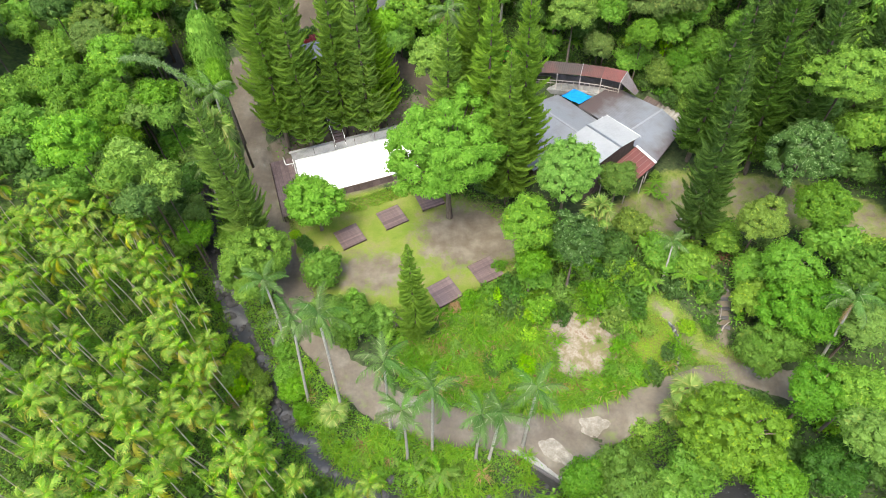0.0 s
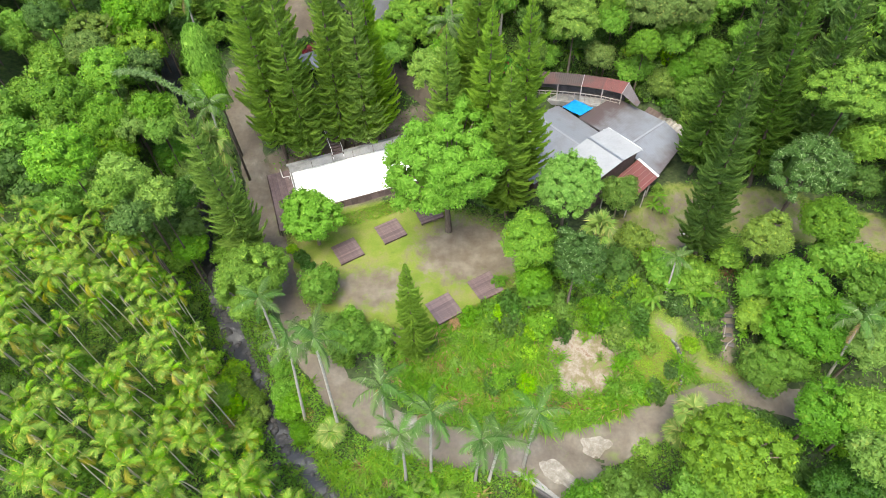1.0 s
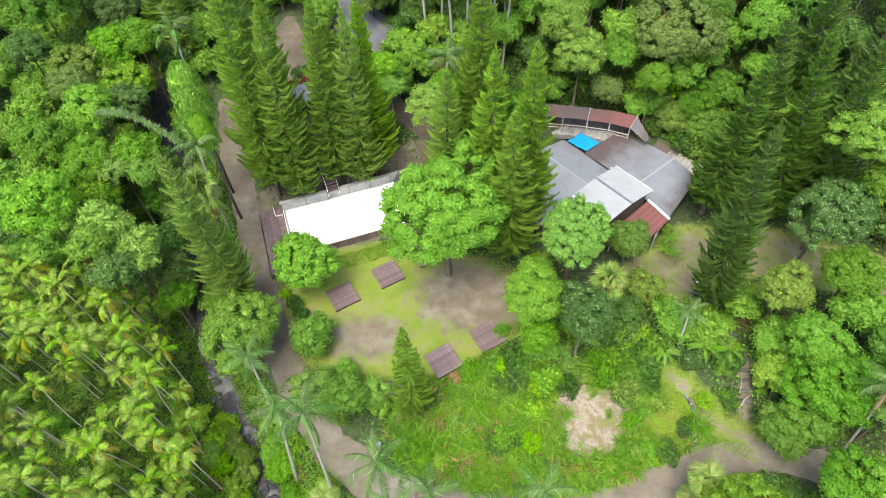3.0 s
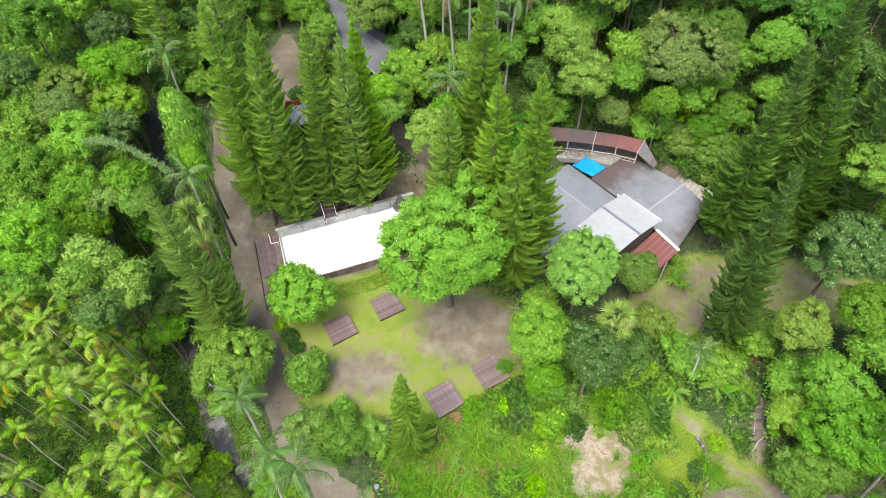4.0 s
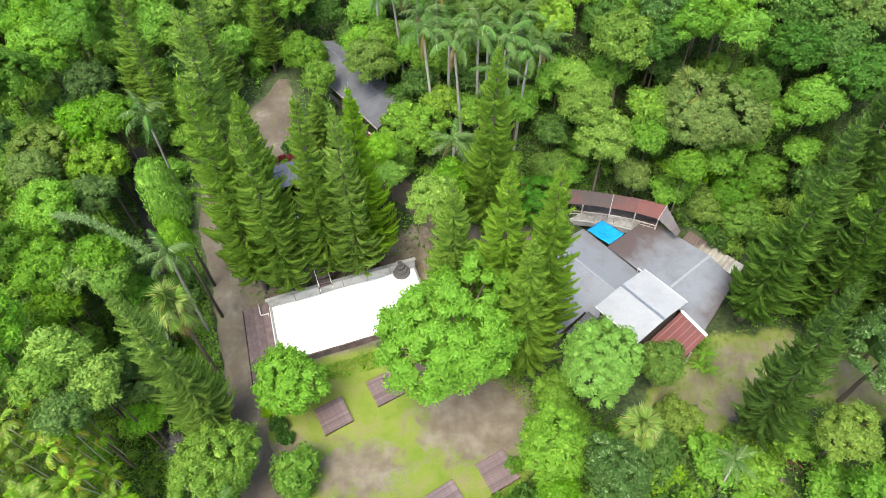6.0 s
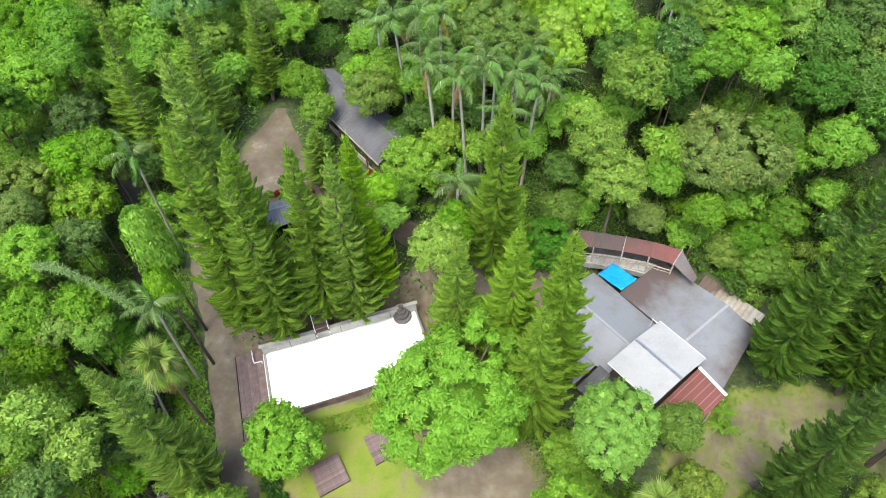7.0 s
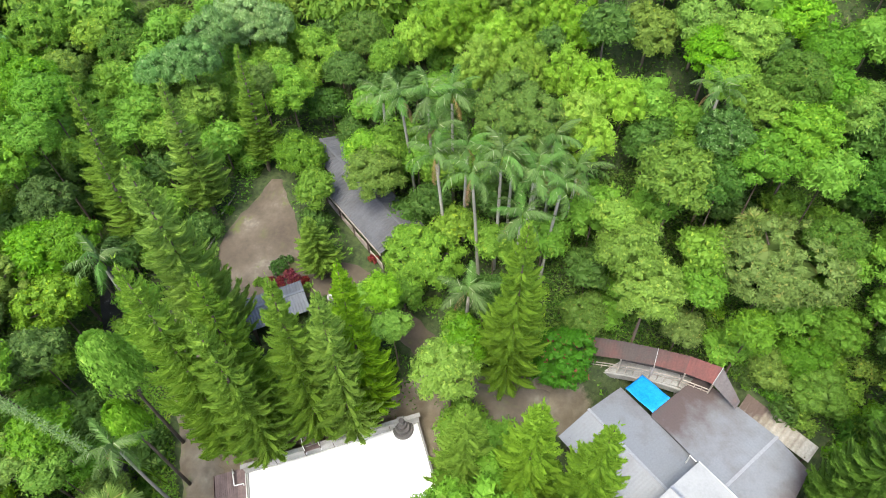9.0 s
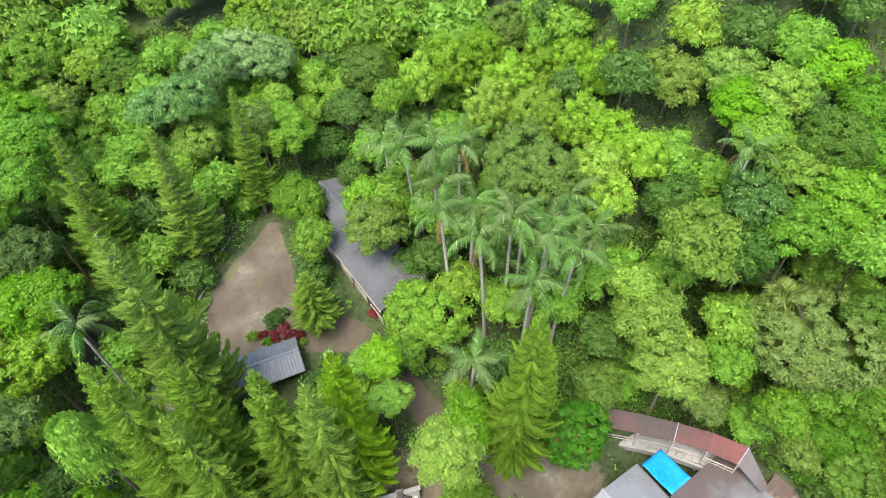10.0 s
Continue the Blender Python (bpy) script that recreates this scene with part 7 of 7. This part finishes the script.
while n < 46:
    x, y = bush.uniform(-30, 34), bush.uniform(18, 52)
    if float(clear_of(x, y)) < 0.6 or math.hypot((x - 15.4) / 5, (y - 36.8) / 4.8) < 1 or math.hypot((x - 22.5) / 5, (y - 36.8) / 4.6) < 1:
        continue
    stand(FERN[n % 2], x, y, bush.uniform(0.8, 1.5), bush.uniform(0, 360))
    n += 1


# ---- the arching bamboo and the creeper-clad column by the road ----
def arching_bamboo():
    t = thing("arching_bamboo", "single long bamboo stem arching over the trees, feathered with leaves", "bamboo")
    rng = np.random.default_rng(31)
    a, b = np.array((-32.6, 60.6, 18.4)), np.array((-42.6, 63.8, 20.4))
    u = np.linspace(0, 1, 40)
    P = a + (b - a) * u[:, None] + np.array((0, 0, 1.0)) * (1.6 * np.sin(math.pi * u))[:, None]
    base = np.array((-33.4, 63.4, 0.6))
    path = [Vector(base), Vector((-32.6, 62.6, 8.0)), Vector((-32.2, 61.2, 15.0))] + [Vector(p) for p in P[::4]]
    part("stem", tube_mesh("stem", path, list(np.linspace(0.09, 0.02, len(path))), M["grass"], 6), None, t)
    n = 2200
    k = rng.integers(0, 40, n)
    D = unit(rng.normal(size=(n, 3)) + np.array((0, 0, -0.5)))
    L = rng.uniform(0.25, 0.5, n)
    q = leaf_tris(P[k] + D * L[:, None] * rng.uniform(0.3, 1.2, (n, 1)) + rng.normal(0, 0.10, (n, 3)), D, rng.normal(size=(n, 3)) + np.array((0, 0, 1.0)), L, L * 0.22)
    part("leaves", loose_mesh("leaves", q, M["leaf_pale"]), None, t)


def creeper_column(x, y, h, r, label, low):
    t = thing("creeper_clad_tree", label, "tree", Matrix.Translation((x, y, float(height(x, y)))))
    rng = np.random.default_rng(33)
    n = 2200
    u, a = low + (1 - low) * rng.uniform(0, 1, n) ** 0.8, rng.uniform(0, 6.28, n)
    rr = r * (0.75 + 0.35 * np.sin(math.pi * u)) * np.sqrt(np.clip(1 - (np.clip(u - 0.86, 0, 1) / 0.15) ** 2, 0.02, 1))
    d = np.stack([np.cos(a), np.sin(a), 0 * a], 1)
    P = d * (rr * rng.uniform(0.8, 1.1, n))[:, None] + np.array((0, 0, 1.0)) * (h * u)[:, None]
    L = rng.uniform(0.35, 0.6, n)
    q = leaf_tris(P, d * 0.35 + np.array((0, 0, -1.0)) + rng.normal(0, 0.25, (n, 3)), d * 0.6 + np.array((0, 0, 0.9)) + rng.normal(0, 0.3, (n, 3)), L, L * 0.4)
    lumps = [lump_tris(np.array((0, 0, h * v)), r * 0.75, rng, 4, 8) for v in np.linspace(low + 0.06, 0.92, 5)]
    part("foliage", loose_mesh("foliage", np.concatenate([q] + lumps), M["leaf_vine"]), None, t)
    part("trunk", tube_mesh("trunk", [(0, 0, -0.4), (0, 0, h * 0.9)], [0.2, 0.08], M["bark"]), None, t)


arching_bamboo()
creeper_column(-33.0, 67.6, 21.0, 2.1, "tree wholly clad in hanging light green creeper", 0.62)
creeper_column(-31.2, 63.6, 18.0, 1.6, "low tree clad in bright green creeper", 0.74)


# ---- stones, bridge and the plot's edge ----
def rock_verts(rng, r):
    v = lump_tris(np.zeros(3), r, rng, 4, 7).reshape(-1, 3)
    return v * np.array((rng.uniform(0.8, 1.4), rng.uniform(0.7, 1.1), rng.uniform(0.45, 0.8)))


def stream_rocks():
    rng = np.random.default_rng(41)
    out = []
    pts = np.array(RIVER, float)
    seg = np.concatenate([[0], np.cumsum(np.hypot(*np.diff(pts, axis=0).T))])
    for _ in range(620):
        s = rng.uniform(20, 105)
        x, y = np.interp(s, seg, pts[:, 0]) + rng.normal() * 1.7, np.interp(s, seg, pts[:, 1]) + rng.normal() * 1.3
        r = 0.16 + 0.6 * rng.uniform() ** 2.5
        a = rng.uniform(0, 6.28)
        v = rock_verts(rng, r)
        v = v @ np.array(((math.cos(a), math.sin(a), 0), (-math.sin(a), math.cos(a), 0), (0, 0, 1)))
        out.append((v + np.array((x, y, float(land(x, y)) + 0.25 + 0.1 * r))).reshape(-1, 3, 3))
    tagged(new("stream_rocks", loose_mesh("stream_rocks", np.concatenate(out), M["stone"])), "dark wet boulders and stones in the stream", "rocks", kind="stuff")


stream_rocks()


def stone_edging():
    """Low dry wall of standing stones round the sown plot."""
    w = thing("stone_edging", "low curved edging of dark upright stones round the plot", "wall")
    rng = np.random.default_rng(43)
    for i in range(22):
        u = i / 21
        a = radians(42 - 80 * u)
        x, y = 22.4 + 3.7 * math.cos(a), 36.4 + 3.9 * math.sin(a)
        z = float(height(x, y))
        bm = box_bm((0.24, 0.5 + 0.15 * rng.uniform(), 0.55 + 0.3 * rng.uniform()), (0, 0, 0.2), 0.07)
        ob = part("stone", bm, M["stone"] if i % 3 else M["concrete"], w)
        ob.matrix_basis = pose(x, y, z, rng.normal() * 6, rng.normal() * 6, math.degrees(a) + rng.normal() * 8)


stone_edging()


def build_bridge():
    """Slab under the road, with a retaining wall and low kerb towards the stream."""
    b = thing("bridge", "plain worn concrete slab bridge over the stream", "bridge")
    m = Matrix.Translation((13.6, 22.6, -5.0)) @ pose(0, 0, 0, 0, 0, 57.5)
    for name, bm in (("slab", box_bm((5.4, 13.0, 0.4), (0, 1.5, -0.45), 0.05)), ("retaining_wall", box_bm((0.35, 10.0, 3.2), (-3.0, 0.2, -1.65), 0.04)), ("kerb", box_bm((0.22, 10.0, 0.12), (-2.95, 0.2, 0.02), 0.03)), ("abutment", box_bm((5.4, 0.7, 3.0), (0, -4.6, -2.0), 0.05))):
        part(name, bm, M["concrete"] if name == "slab" else M["stone"], b).matrix_basis = m


build_bridge()


def worn_patch(x, y, a, b, turn, seed):
    """A thin skin of pale concrete on the road, ragged at its rim."""
    rng = np.random.default_rng(seed)
    n = 28
    verts = [(x, y, float(height(x, y)) + 0.16)]
    for ring, lift in ((0.6, 0.15), (1.0, 0.115)):
        for k in range(n):
            w = 2 * math.pi * k / n
            q = ring * (1 + 0.04 * rng.normal() + 0.13 * math.sin(3 * w + seed) + 0.10 * math.sin(5 * w + 2 * seed))
            dx, dy = a * q * math.cos(w), b * q * math.sin(w)
            px, py = x + dx * math.cos(turn) - dy * math.sin(turn), y + dx * math.sin(turn) + dy * math.cos(turn)
            verts.append((px, py, float(height(px, py)) + lift))
    faces = [(0, 1 + k, 1 + (k + 1) % n) for k in range(n)] + [(1 + k, 1 + n + k, 1 + n + (k + 1) % n, 1 + (k + 1) % n) for k in range(n)]
    tagged(new("pavement", mesh_of("pavement", verts, faces, M["worn_concrete"], True)), "pale worn concrete showing through the gravel road", "pavement", kind="structure")


worn_patch(14.9, 27.5, 1.7, 1.0, 0.1, 1)
worn_patch(10.6, 24.2, 2.6, 1.0, -0.65, 2)

# ---- small things ----
def street_lamp(x, y, turn):
    t = thing("street_lamp", "slim grey lamp post with a white head beside the path", "street lamp", pose(x, y, float(height(x, y)), 0, 0, turn))
    pole = part("pole", tube_mesh("pole", [(0, 0, -0.3), (0, 0, 4.2), (0.25, 0, 4.7), (0.9, 0, 4.8)], [0.07, 0.06, 0.05, 0.04], M["steel"]), None, t)
    part("lamp_head", box_bm((0.6, 0.26, 0.12), (1.1, 0, 4.78), 0.05), M["white_paint"], pole, "white lamp head")
    part("bracket", beam_bm((0, 0, 3.6), (-0.7, 0.3, 3.9), 0.06, 0.06), M["white_paint"], pole)


street_lamp(28.2, 50.2, 160)


def barrel(x, y, material, label):
    t = thing("barrel", label, "barrel", Matrix.Translation((x, y, float(height(x, y)))))
    part("body", mesh_of("body", *tube([(0, 0, 0), (0, 0, 0.2), (0, 0, 0.7), (0, 0, 0.9)], [0.27, 0.30, 0.30, 0.27], 14), material), None, t)
    part("lid", mesh_of("lid", *tube([(0, 0, 0.9), (0, 0, 0.95)], [0.29, 0.28], 14), material), None, t)


barrel(-10.2, 33.2, M["terracotta"], "rust-red barrel among shrubs by the road")
barrel(-9.7, 33.9, M["roof_grey"], "blue-grey barrel among shrubs by the road")


def stone_lantern(x, y):
    t = thing("garden_table", "round white-topped stone garden table beside the hut", "table", Matrix.Translation((x, y, float(height(x, y)) + 0.05)))
    part("foot", mesh_of("foot", *tube([(0, 0, -0.2), (0, 0, 0.1), (0, 0, 0.65)], [0.4, 0.3, 0.2], 12), M["stone"]), None, t)
    top = part("tabletop", mesh_of("tabletop", *tube([(0, 0, 0.65), (0, 0, 0.75)], [0.62, 0.6], 18), M["concrete"]), None, t, "pale round top")
    part("pot", mesh_of("pot", *tube([(0, 0, 0.75), (0, 0, 1.05), (0, 0, 1.2)], [0.14, 0.24, 0.2], 12), M["white_paint"]), None, t, "white pot")


stone_lantern(-18.9, 84.2)


def fallen_branch(pts, r, label):
    t = thing("fallen_branch", label, "branch")
    part("wood", tube_mesh("wood", pts, list(np.linspace(r, r * 0.4, len(pts))), M["grey_wood"], 7), None, t)


for pts in (((31.0, 37.9), (31.6, 38.8), (32.4, 39.3)), ((30.2, 38.4), (31.2, 39.6), (31.4, 40.6)), ((-35.6, 95.5), (-34.8, 97.4), (-34.4, 98.8)), ((-36.0, 90.0), (-35.3, 92.2), (-35.0, 93.0))):
    fallen_branch([(x, y, float(height(x, y)) + 0.16 + 0.12 * k) for k, (x, y) in enumerate(pts)], 0.12, "bleached fallen branch lying on the ground")


def bowl(x, y):
    t = thing("basin", "small round grey basin in the lower garden", "basin", Matrix.Translation((x, y, float(height(x, y)) + 0.35)))
    part("body", mesh_of("body", *tube([(0, 0, -0.4), (0, 0, 0.0), (0, 0, 0.12), (0, 0, 0.13), (0, 0, 0.02)], [0.2, 0.28, 0.33, 0.27, 0.22], 16), M["concrete"]), None, t)


bowl(3.4, 35.8)


def stone_steps():
    s = thing("stone_steps", "rough dark stone steps through the shrubs", "steps")
    rng = np.random.default_rng(47)
    pts = np.array(STONE_PATH, float)
    for i in range(16):
        u = 0.3 + 3.2 * i / 15
        x, y = np.interp(u, range(5), pts[:, 0]), np.interp(u, range(5), pts[:, 1])
        ob = part("step", box_bm((1.3 + 0.4 * rng.uniform(), 0.5, 0.2), (0, 0, 0), 0.05), M["stone"], s)
        ob.matrix_basis = pose(x + rng.normal() * 0.12, y, float(height(x, y)) + 0.02, 0, 0, rng.normal() * 8)


stone_steps()

# the patterns themselves stand nowhere
retire(*[t for group in T.values() for t in group], *CON, *CON_THIN, *CON_DARK, *ARECA, *ROYAL, *FAN, *TREE_FERN, *FERN, *SHRUB, SHRUB_Y, SHRUB_B, SHRUB_R, SHRUB_D, *TUFT, *SPIKY)
